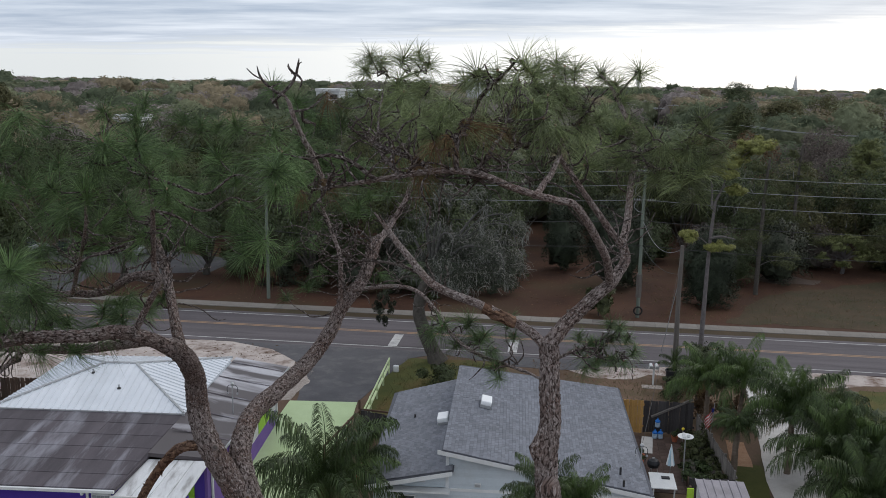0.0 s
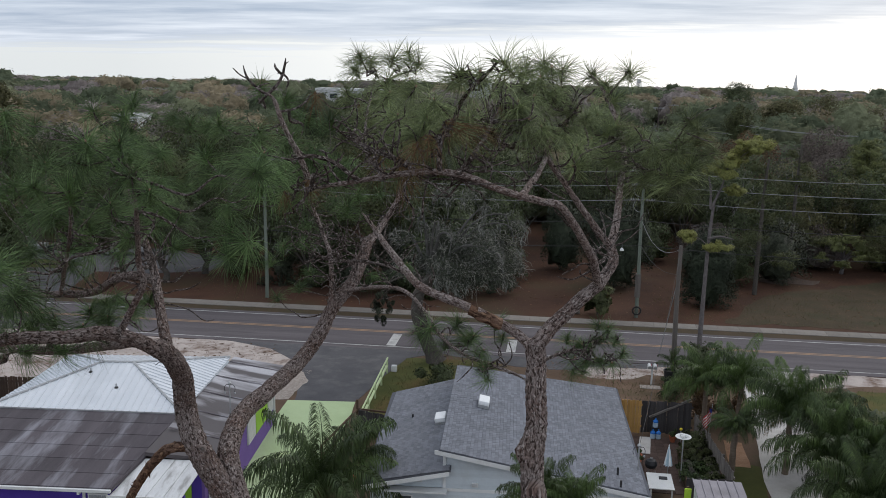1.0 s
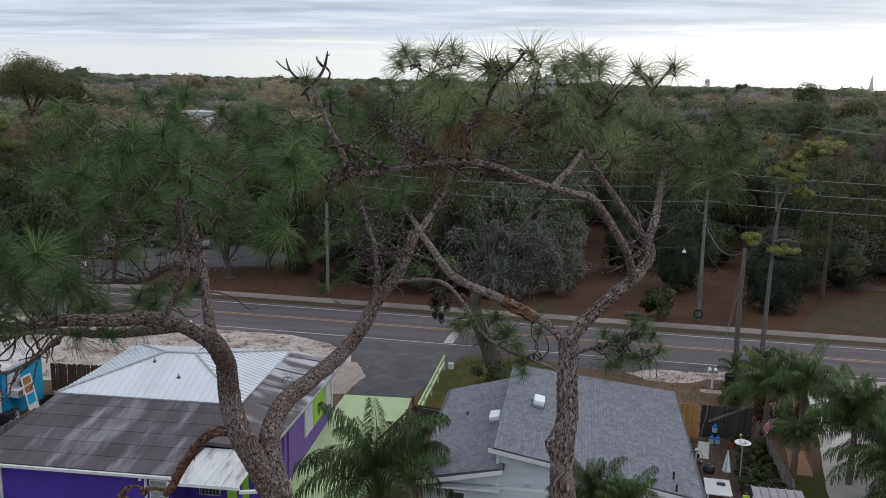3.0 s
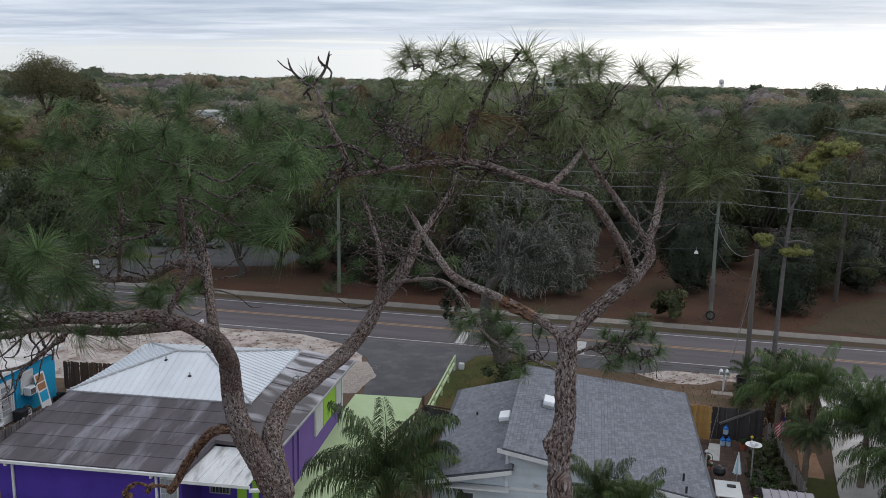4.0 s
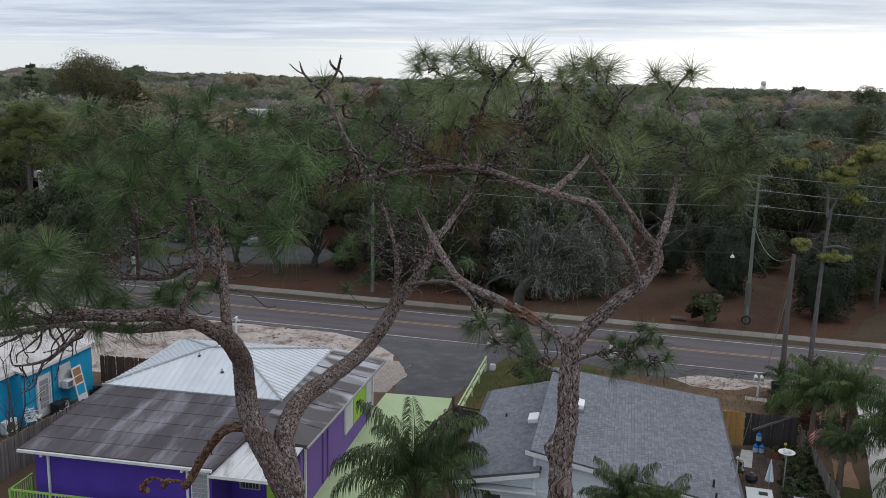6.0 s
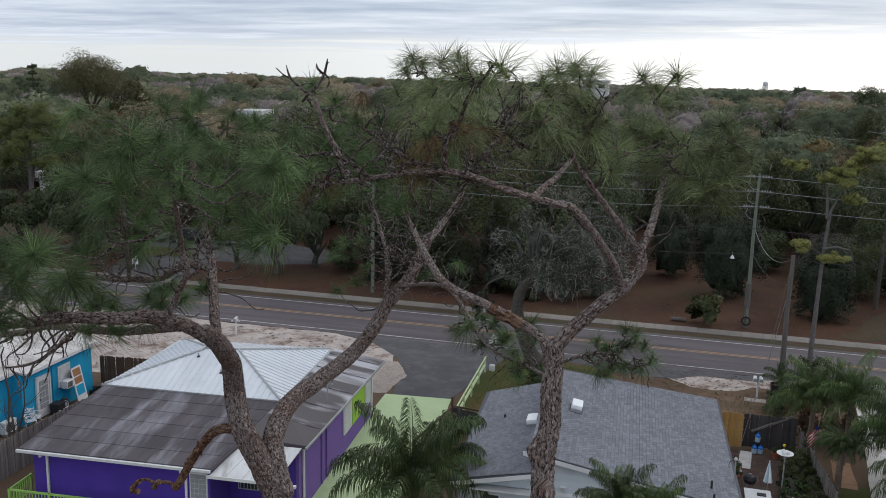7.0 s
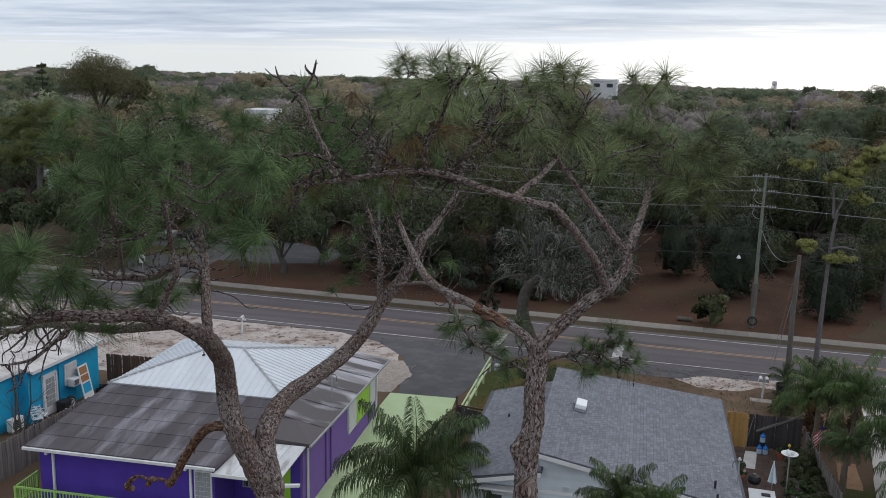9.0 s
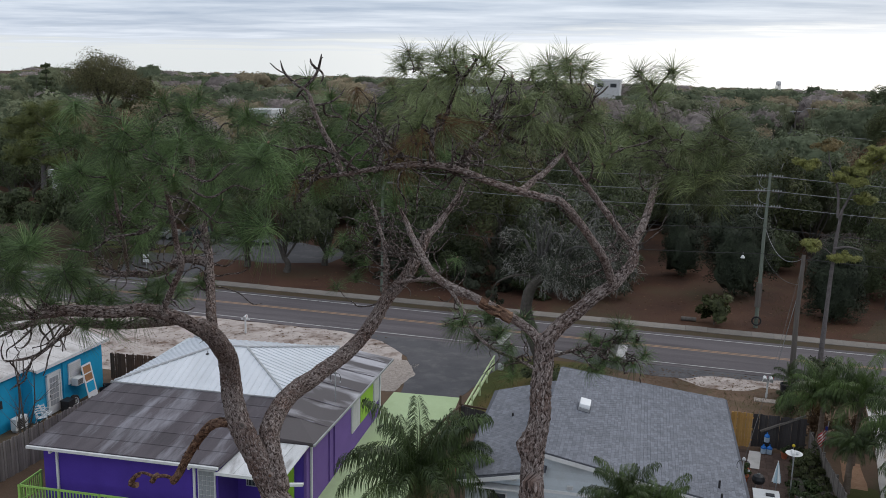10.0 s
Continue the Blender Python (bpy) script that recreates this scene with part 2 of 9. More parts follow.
def patched_roof_mat():
    """Pale coated roof sheet with long dark wet stains that run across it and close up towards the front."""
    m = ramp_mat("patched_flat_roof", (0.33, 0.325, 0.35), (0.52, 0.515, 0.55), 0.5, 0.48, 0.12, 25, spec=0.35)
    nt = m.node_tree
    N, L = nt.nodes.new, nt.links.new
    b = nt.nodes["Principled BSDF"]
    co, sep, lay, band, grow, add, cut, mix = (N(k) for k in ("ShaderNodeTexCoord", "ShaderNodeSeparateXYZ", "ShaderNodeMapping", "ShaderNodeTexNoise", "ShaderNodeMapRange", "ShaderNodeMath", "ShaderNodeMapRange", "ShaderNodeMix"))
    lay.inputs["Scale"].default_value = (0.16, 0.85, 1.0)
    L(co.outputs["Object"], lay.inputs[0])
    L(lay.outputs[0], band.inputs["Vector"])
    band.inputs["Scale"].default_value, band.inputs["Detail"].default_value, band.inputs["Roughness"].default_value, band.inputs["Distortion"].default_value = 0.9, 5, 0.5, 0.4
    L(co.outputs["Object"], sep.inputs[0])
    L(sep.outputs["Y"], grow.inputs[0])
    for k, v in enumerate((3.5, 10.5, 0.24, -0.03)):
        grow.inputs[k + 1].default_value = v
    L(band.outputs[0], add.inputs[0])
    L(grow.outputs[0], add.inputs[1])
    L(add.outputs[0], cut.inputs[0])
    cut.inputs[1].default_value, cut.inputs[2].default_value, cut.inputs[4].default_value = 0.46, 0.60, 0.93
    mix.data_type = "RGBA"
    L(cut.outputs[0], mix.inputs[0])
    L(b.inputs["Base Color"].links[0].from_socket, mix.inputs[6])
    mix.inputs[7].default_value = (0.052, 0.040, 0.040, 1)
    L(mix.outputs[2], b.inputs["Base Color"])
    return m


def wood_mat(name, dark, light):
    """Distant foliage: each tree has a tone of its own, with leafy clumps and gaps in relief."""
    m = ramp_mat(name, dark, light, 0.08, 0.9, 0, 1.1, per_island=0.06, spec=0.1, translucent=0.4)
    nt = m.node_tree
    N, L = nt.nodes.new, nt.links.new
    b = nt.nodes["Principled BSDF"]
    at, sc, tone = N("ShaderNodeAttribute"), N("ShaderNodeVectorMath"), N("ShaderNodeMath")
    at.attribute_name, sc.operation, tone.operation = "tone", "SCALE", "MULTIPLY"
    co, clump, span, bump = N("ShaderNodeTexCoord"), N("ShaderNodeTexNoise"), N("ShaderNodeMapRange"), N("ShaderNodeBump")
    clump.inputs["Scale"].default_value, clump.inputs["Detail"].default_value, clump.inputs["Roughness"].default_value = 0.75, 7, 0.72
    span.inputs[1].default_value, span.inputs[2].default_value, span.inputs[3].default_value, span.inputs[4].default_value = 0.34, 0.66, 0.78, 1.28
    L(co.outputs["Object"], clump.inputs["Vector"])
    L(clump.outputs[0], span.inputs[0])
    L(at.outputs["Fac"], tone.inputs[0])
    L(span.outputs[0], tone.inputs[1])
    src = b.inputs["Base Color"].links[0].from_socket
    L(src, sc.inputs[0])
    L(tone.outputs[0], sc.inputs["Scale"])
    L(sc.outputs[0], b.inputs["Base Color"])
    bump.inputs["Strength"].default_value, bump.inputs["Distance"].default_value = 0.35, 0.9
    L(clump.outputs[0], bump.inputs["Height"])
    L(bump.outputs[0], b.inputs["Normal"])
    return m


M = {
    "litter": ramp_mat("leaf_litter", (0.032, 0.017, 0.012), (0.112, 0.050, 0.028), 0.20, 0.95, 0.6, 9.0, (0.040, 0.038, 0.019), 0.10, 0.7),
    "yard_soil": ramp_mat("yard_soil", (0.088, 0.057, 0.038), (0.155, 0.102, 0.068), 0.5, 0.95, 0.5, 12.0, (0.05, 0.056, 0.024), 0.3, 0.75),
    "grass": ramp_mat("lawn", (0.046, 0.060, 0.014), (0.098, 0.098, 0.028), 0.7, 0.95, 0.6, 14.0, (0.135, 0.072, 0.032), 0.35, 0.55),
    "blade": ramp_mat("grass_blade", (0.07, 0.08, 0.03), (0.15, 0.13, 0.06), 0.8, 0.8, 0, 20, per_island=0.35, translucent=0.25),
    "asphalt": ramp_mat("road_asphalt", (0.084, 0.075, 0.082), (0.150, 0.134, 0.142), 0.55, 0.9, 0.35, 40.0, (0.058, 0.053, 0.056), 0.8, 0.65, stretch=(0.10, 1, 1)),
    "drive": ramp_mat("drive_asphalt", (0.070, 0.070, 0.077), (0.118, 0.116, 0.124), 0.6, 0.9, 0.35, 40.0, (0.165, 0.158, 0.158), 0.7, 0.55),
    "dirt_brown": ramp_mat("brown_yard_dirt", (0.105, 0.066, 0.042), (0.190, 0.125, 0.086), 0.7, 0.95, 0.5, 14.0, (0.07, 0.066, 0.030), 0.4, 0.7),
    "white_line": ramp_mat("road_paint_white", (0.36, 0.355, 0.35), (0.62, 0.615, 0.60), 3.0, 0.7, 0.2, 40, (0.17, 0.165, 0.17), 1.1, 0.75),
    "yellow_line": ramp_mat("road_paint_yellow", (0.30, 0.185, 0.11), (0.42, 0.27, 0.16), 3.0, 0.7, 0.2, 40, (0.2, 0.15, 0.1), 1.5, 0.6),
    "walk": ramp_mat("pavement_concrete", (0.155, 0.138, 0.122), (0.275, 0.255, 0.232), 0.8, 0.9, 0.3, 30, (0.12, 0.10, 0.078), 0.5, 0.75, per_object=0.14),
    "dusty_soil": ramp_mat("dusty_sand", (0.075, 0.052, 0.042), (0.155, 0.12, 0.10), 0.9, 0.95, 0.5, 14, (0.07, 0.045, 0.03), 0.9, 0.85),
    "sand": ramp_mat("pale_sand", (0.32, 0.272, 0.25), (0.56, 0.50, 0.465), 0.9, 0.95, 0.5, 14, (0.15, 0.098, 0.072), 0.62, 0.95),
    "gravel": ramp_mat("gravel", (0.22, 0.19, 0.17), (0.5, 0.44, 0.39), 6.0, 0.9, 0.7, 25),
    "pebble": ramp_mat("pebble", (0.25, 0.21, 0.18), (0.5, 0.44, 0.40), 4.0, 0.9, 0.2, 25, per_island=0.3),
    "lime_floor": ramp_mat("lime_painted_concrete", (0.44, 0.56, 0.30), (0.52, 0.645, 0.375), 0.6, 0.6, 0.1, 30, (0.36, 0.47, 0.25), 0.5, 0.5),
    "concrete": ramp_mat("bleached_concrete", (0.48, 0.46, 0.44), (0.64, 0.62, 0.60), 0.7, 0.9, 0.3, 25, (0.34, 0.32, 0.29), 0.5, 0.6),
    "shingle": ramp_mat("grey_asphalt_shingle", (0.180, 0.192, 0.222), (0.232, 0.243, 0.276), 2.2, 0.95, 0.5, 70, (0.12, 0.125, 0.14), 0.35, 0.25, per_object=0.17, per_island=0.17),
    "shingle_gap": ramp_mat("shingle_underlay", (0.085, 0.090, 0.105), (0.115, 0.120, 0.14), 2.2, 0.95, 0.3, 70),
    "white_paint": ramp_mat("white_paint", (0.60, 0.62, 0.63), (0.74, 0.75, 0.75), 1.5, 0.6, 0.08, 40, (0.48, 0.47, 0.44), 0.8, 0.5, per_object=0.05),
    "siding": ramp_mat("pale_blue_siding", (0.46, 0.52, 0.56), (0.56, 0.61, 0.65), 1.2, 0.6, 0.06, 40, (0.36, 0.38, 0.38), 0.7, 0.4, per_object=0.06),
    "skylight": ramp_mat("skylight_dome", (0.82, 0.84, 0.86), (0.9, 0.91, 0.92), 2.0, 0.25, 0, 40),
    "metal_roof": ramp_mat("white_metal_roof", (0.62, 0.66, 0.71), (0.74, 0.77, 0.81), 0.6, 0.35, 0.05, 20, (0.52, 0.55, 0.58), 0.4, 0.4, metal=0.15, spec=0.5, per_object=0.03),
    "roll_roof": ramp_mat("weathered_roll_roofing", (0.040, 0.032, 0.039), (0.094, 0.080, 0.092), 0.7, 0.7, 0.25, 30, (0.26, 0.26, 0.295), 0.42, 0.65, stretch=(2.6, 0.45, 1), per_object=0.14, spec=0.5),
    "flat_roof": patched_roof_mat(),
    "shed_panel": ramp_mat("dull_grey_sheet", (0.24, 0.225, 0.25), (0.34, 0.32, 0.35), 1.0, 0.5, 0.1, 30, (0.17, 0.16, 0.17), 0.8, 0.5, metal=0.2, per_object=0.06),
    "awning": ramp_mat("weathered_white_awning", (0.50, 0.51, 0.52), (0.72, 0.73, 0.74), 1.0, 0.5, 0.1, 25, (0.24, 0.23, 0.22), 1.1, 0.75, stretch=(2.5, 0.6, 1), per_object=0.06),
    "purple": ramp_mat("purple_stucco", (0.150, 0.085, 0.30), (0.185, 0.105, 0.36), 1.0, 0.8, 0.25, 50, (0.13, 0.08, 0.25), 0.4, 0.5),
    # front, left and recess walls: darker and bluer than the side and back
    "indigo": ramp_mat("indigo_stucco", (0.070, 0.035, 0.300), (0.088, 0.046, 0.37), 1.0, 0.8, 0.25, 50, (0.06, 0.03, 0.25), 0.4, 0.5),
    "lime": ramp_mat("lime_paint", (0.26, 0.48, 0.04), (0.33, 0.57, 0.06), 1.5, 0.6, 0.1, 40, (0.22, 0.38, 0.05), 0.6, 0.4),
    "lime_rail": ramp_mat("lime_rail_paint", (0.27, 0.50, 0.10), (0.38, 0.63, 0.17), 1.5, 0.6, 0.1, 40, (0.22, 0.38, 0.08), 0.6, 0.4),
    "pale_rail": ramp_mat("faded_green_rail_paint", (0.46, 0.56, 0.30), (0.60, 0.70, 0.42), 1.5, 0.6, 0.1, 40, (0.36, 0.40, 0.24), 0.6, 0.4),
    "blue": ramp_mat("turquoise_paint", (0.010, 0.29, 0.50), (0.016, 0.36, 0.60), 1.0, 0.75, 0.2, 50, (0.012, 0.2, 0.36), 0.5, 0.5),
    "blue_roof": ramp_mat("dirty_white_roof", (0.44, 0.42, 0.41), (0.66, 0.64, 0.63), 0.8, 0.7, 0.2, 20, (0.25, 0.22, 0.20), 0.7, 0.7, per_object=0.06),
    "old_board": ramp_mat("weathered_fence_board", (0.14, 0.125, 0.115), (0.25, 0.23, 0.215), 2.5, 0.9, 0.4, 40, (0.07, 0.065, 0.06), 0.8, 0.6, stretch=(3, 3, 0.5), per_object=0.25),
    "dark_board": ramp_mat("dark_fence_board", (0.035, 0.032, 0.034), (0.075, 0.070, 0.072), 2.5, 0.85, 0.4, 40, stretch=(3, 3, 0.5), per_object=0.25),
    "new_board": ramp_mat("honey_fence_board", (0.38, 0.21, 0.06), (0.52, 0.31, 0.11), 2.0, 0.8, 0.3, 40, (0.28, 0.15, 0.05), 0.8, 0.5, stretch=(3, 3, 0.5), per_object=0.15),
    "brown_wood": ramp_mat("brown_timber", (0.07, 0.045, 0.032), (0.13, 0.085, 0.06), 2.5, 0.85, 0.3, 40, stretch=(3, 3, 0.5), per_object=0.15),
    "pole": ramp_mat("utility_pole_wood", (0.085, 0.075, 0.068), (0.165, 0.148, 0.135), 1.5, 0.9, 0.4, 30, (0.10, 0.09, 0.08), 0.5, 0.5, stretch=(4, 4, 0.3)),
    "green_pole": ramp_mat("greenish_pole", (0.115, 0.14, 0.115), (0.20, 0.23, 0.19), 1.5, 0.9, 0.3, 30, (0.12, 0.13, 0.11), 0.5, 0.5, stretch=(4, 4, 0.3)),
    "galv": ramp_mat("galvanised_steel", (0.36, 0.37, 0.38), (0.5, 0.51, 0.52), 3.0, 0.45, 0.05, 60, metal=0.6),
    "dark_metal": ramp_mat("dark_metal", (0.03, 0.03, 0.032), (0.06, 0.06, 0.062), 3.0, 0.5, 0.05, 60, metal=0.3),
    "wire": ramp_mat("wire", (0.22, 0.23, 0.24), (0.32, 0.33, 0.34), 3.0, 0.6, 0, 60),
    "porcelain": ramp_mat("insulator", (0.24, 0.25, 0.26), (0.34, 0.35, 0.36), 3.0, 0.3, 0, 60),
    "rubber": ramp_mat("tyre_rubber", (0.018, 0.018, 0.019), (0.032, 0.031, 0.031), 4, 0.85, 0.1, 60),
    "black_plastic": ramp_mat("black_plastic", (0.015, 0.016, 0.019), (0.03, 0.031, 0.035), 4, 0.5, 0.05, 60),
    "blue_jug": ramp_mat("blue_water_bottle", (0.02, 0.14, 0.48), (0.03, 0.20, 0.60), 4, 0.25, 0, 60),
    "pale_jug": ramp_mat("clear_bottle_base", (0.30, 0.42, 0.55), (0.45, 0.55, 0.66), 4, 0.25, 0, 60),
    "canvas": ramp_mat("umbrella_canvas", (0.70, 0.74, 0.77), (0.82, 0.85, 0.87), 3, 0.85, 0.15, 50),
    "canvas_blue": ramp_mat("umbrella_blue_stripe", (0.38, 0.51, 0.60), (0.46, 0.60, 0.68), 3, 0.85, 0.15, 50),
    "flag_red": ramp_mat("flag_red", (0.42, 0.04, 0.05), (0.52, 0.06, 0.07), 3, 0.8, 0.1, 50),
    "flag_white": ramp_mat("flag_white", (0.66, 0.64, 0.62), (0.78, 0.76, 0.74), 3, 0.8, 0.1, 50),
    "flag_blue": ramp_mat("flag_blue", (0.02, 0.03, 0.16), (0.03, 0.045, 0.22), 3, 0.8, 0.1, 50),
    "hivis": ramp_mat("fluorescent_cloth", (0.42, 0.68, 0.05), (0.55, 0.8, 0.09), 3, 0.8, 0.1, 50),
    "yellow": ramp_mat("yellow_plastic", (0.65, 0.48, 0.03), (0.78, 0.6, 0.05), 3, 0.5, 0, 50),
    "paver": ramp_mat("brown_pavers", (0.062, 0.040, 0.034), (0.115, 0.080, 0.066), 2.0, 0.9, 0.4, 20, per_object=0.2),
    "clay": ramp_mat("orange_mulch", (0.26, 0.145, 0.085), (0.40, 0.25, 0.165), 1.5, 0.95, 0.5, 15),
    "glass": glass_mat("dark_window_glass", (0.05, 0.06, 0.07)),
    "pane": glass_mat("pale_window_glass", (0.30, 0.32, 0.34), 0.15),
    "curtain": ramp_mat("blind", (0.45, 0.45, 0.45), (0.6, 0.6, 0.6), 2, 0.8, 0.05, 50),
    "cardboard": ramp_mat("orange_panel", (0.27, 0.13, 0.06), (0.37, 0.19, 0.09), 2, 0.8, 0.05, 50),
    "bark": bark_mat("pine_bark", (0.055, 0.037, 0.031), (0.245, 0.165, 0.140), (0.375, 0.318, 0.300), (0.60, 0.535, 0.51), 64),
    "bark_limb": bark_mat("pine_limb_bark", (0.105, 0.072, 0.062), (0.340, 0.248, 0.218), (0.47, 0.41, 0.39), (0.72, 0.65, 0.62), 78),
    "bark_twig": bark_mat("pine_twig_bark", (0.035, 0.026, 0.023), (0.145, 0.107, 0.092), (0.25, 0.212, 0.20), (0.54, 0.49, 0.465), 70),
    "bark_raw": bark_mat("torn_orange_bark", (0.07, 0.04, 0.028), (0.24, 0.125, 0.075), (0.26, 0.17, 0.13), (0.46, 0.30, 0.20), 34),
    "needle": ramp_mat("pine_needles", (0.086, 0.154, 0.064), (0.222, 0.330, 0.134), 4.0, 0.45, 0, 20, per_object=0.30, per_island=0.5, translucent=0.38, spec=0.3),
    # same needles as above; brightness of the sky behind put into a lighter colour
    "needle_backlit": ramp_mat("backlit_pine_needles", (0.152, 0.202, 0.094), (0.350, 0.408, 0.200), 4.0, 0.45, 0, 20, per_object=0.30, per_island=0.5, translucent=0.42, spec=0.3),
    "needle_dead": ramp_mat("dead_pine_needles", (0.128, 0.072, 0.034), (0.212, 0.132, 0.064), 4.0, 0.7, 0, 20, per_object=0.2, per_island=0.3, translucent=0.2),
    "needle_rust": ramp_mat("rusty_olive_needles", (0.15, 0.115, 0.048), (0.27, 0.205, 0.09), 0.6, 0.6, 0, 8, per_island=0.4, translucent=0.25),
    "bud": ramp_mat("pine_bud", (0.30, 0.19, 0.12), (0.5, 0.38, 0.28), 20.0, 0.8, 0.2, 90),
    "oak_bark": ramp_mat("oak_bark", (0.05, 0.044, 0.038), (0.11, 0.10, 0.088), 5.0, 0.95, 0.6, 30),
    "lichen_bark": ramp_mat("lichened_bark", (0.05, 0.048, 0.044), (0.14, 0.138, 0.13), 4.0, 0.95, 0.5, 30, (0.06, 0.055, 0.05), 2.0, 0.7),
    "moss": ramp_mat("hanging_moss", (0.10, 0.103, 0.094), (0.27, 0.272, 0.25), 3.0, 0.95, 0, 20, per_island=0.4, translucent=0.15),
    "leaf_dark": ramp_mat("dark_evergreen_leaves", (0.048, 0.065, 0.032), (0.105, 0.131, 0.060), 0.5, 0.6, 0, 8, per_island=0.45, translucent=0.4),
    "leaf_pine": ramp_mat("dark_yellow_green_needles", (0.075, 0.098, 0.028), (0.180, 0.200, 0.062), 0.35, 0.6, 0, 8, per_island=0.35, translucent=0.15),
    "leaf_oak": ramp_mat("small_oak_leaves", (0.024, 0.031, 0.020), (0.056, 0.066, 0.040), 0.5, 0.6, 0, 8, per_island=0.4, translucent=0.15),
    "leaf_cedar": ramp_mat("cedar_foliage", (0.018, 0.026, 0.016), (0.041, 0.055, 0.03), 0.5, 0.7, 0, 8, per_island=0.3, translucent=0.05),
    "leaf_yellow_dark": ramp_mat("olive_yellow_needles", (0.10, 0.12, 0.045), (0.20, 0.22, 0.08), 0.5, 0.6, 0, 8, per_island=0.35, translucent=0.2),
    "leaf_green": ramp_mat("green_leaves", (0.049, 0.066, 0.027), (0.112, 0.122, 0.050), 0.3, 0.6, 0, 8, per_island=0.45, translucent=0.4),
    "leaf_olive": ramp_mat("olive_leaves", (0.081, 0.085, 0.038), (0.154, 0.144, 0.067), 0.3, 0.6, 0, 8, per_island=0.4, translucent=0.4),
    "leaf_yellow": ramp_mat("yellow_green_needles", (0.165, 0.185, 0.055), (0.33, 0.335, 0.105), 0.6, 0.6, 0, 8, per_island=0.4, translucent=0.25),
    "leaf_bare": ramp_mat("bare_winter_twigs", (0.104, 0.088, 0.081), (0.189, 0.159, 0.144), 0.3, 0.9, 0, 8, per_island=0.35, translucent=0.4),
    "leaf_brown": ramp_mat("reddish_brown_leaves", (0.104, 0.063, 0.039), (0.183, 0.116, 0.067), 0.4, 0.8, 0, 8, per_island=0.35, translucent=0.4),
    "wood_dark": wood_mat("distant_dark_foliage", (0.104, 0.129, 0.083), (0.169, 0.198, 0.125)),
    "wood_green": wood_mat("distant_green_foliage", (0.159, 0.182, 0.117), (0.267, 0.289, 0.177)),
    "wood_olive": wood_mat("distant_olive_foliage", (0.236, 0.201, 0.137), (0.341, 0.291, 0.196)),
    "trunk_grey": ramp_mat("grey_pine_trunk", (0.085, 0.075, 0.075), (0.17, 0.155, 0.155), 5.0, 0.95, 0.5, 30),
    "wood_bare": wood_mat("distant_bare_trees", (0.234, 0.206, 0.196), (0.341, 0.301, 0.284)),
    "dry_grass": ramp_mat("dry_grass", (0.042, 0.034, 0.018), (0.085, 0.058, 0.034), 0.5, 0.95, 0.6, 14.0, (0.04, 0.046, 0.02), 0.3, 0.6),
    "lichen": ramp_mat("lichen_twigs", (0.135, 0.131, 0.117), (0.39, 0.376, 0.34), 1.5, 0.95, 0, 20, per_island=0.35),
    "palm": ramp_mat("palm_leaflets", (0.028, 0.050, 0.017), (0.078, 0.112, 0.039), 1.5, 0.45, 0, 10, per_object=0.25, per_island=0.5, translucent=0.15, spec=0.3),
    "palm_light": ramp_mat("fresh_palm_leaflets", (0.058, 0.100, 0.028), (0.132, 0.192, 0.064), 1.5, 0.45, 0, 10, per_object=0.2, per_island=0.45, translucent=0.25, spec=0.3),
    "palm_dead": ramp_mat("dry_palm_frond", (0.20, 0.14, 0.06), (0.32, 0.24, 0.11), 1.5, 0.7, 0, 10, per_island=0.3, translucent=0.2),
    "palm_boot": ramp_mat("palm_leaf_bases", (0.085, 0.048, 0.032), (0.19, 0.12, 0.085), 5.0, 0.9, 0.4, 30, stretch=(1, 1, 0.4)),
    "palm_trunk": ramp_mat("palm_trunk", (0.14, 0.105, 0.08), (0.26, 0.21, 0.17), 4.0, 0.9, 0.4, 30, stretch=(1, 1, 4)),
    "brick_red": ramp_mat("terracotta", (0.35, 0.10, 0.05), (0.45, 0.15, 0.08), 4, 0.8, 0.1, 40),
}

# ---- ground, road and yards ----
def flat_patch(name, outline, z, material, label, category, wave=0.25, step=0.6, seed=0.0):
    """A thin sheet on the ground with an uneven outline through the given corners."""
    pts = [Vector((x, y, 0)) for x, y in outline]
    ring = []
    for a, b in zip(pts, pts[1:] + pts[:1]):
        n = max(1, int((b - a).length / step))
        side = Vector((-(b - a).y, (b - a).x, 0)).normalized()
        for k in range(n):
            p = a.lerp(b, k / n)
            w = noise.noise(Vector((p.x * 0.8 + seed, p.y * 0.8, 3.1))) + 0.5 * noise.noise(Vector((p.x * 2.7, p.y * 2.7 + seed, 1.7)))
            ring.append(p + side * w * wave)
    bm = bmesh.new()
    slab(bm, [(p.x, p.y, z) for p in ring], z + 0.05)
    ob = link_mesh(name, bm, material)
    return tagged(ob, label, category, kind="structure")


bm = bmesh.new()
for i in range(-12, 12):
    for j in range(-2, 22):
        block(bm, i * 130, i * 130 + 130, j * 130 + 10, j * 130 + 140, -0.6, 0)
bmesh.ops.remove_doubles(bm, verts=bm.verts, dist=0.001)
FALL_FROM, FALL = 460.0, 0.0165      # far off the land falls gently away


def land(y):
    return -max(0.0, y - FALL_FROM) * FALL


for v in bm.verts:
    v.co.z += land(v.co.y)
tagged(link_mesh("ground", bm, M["litter"]), "brown leaf-littered ground with thin grass", "ground", kind="structure")

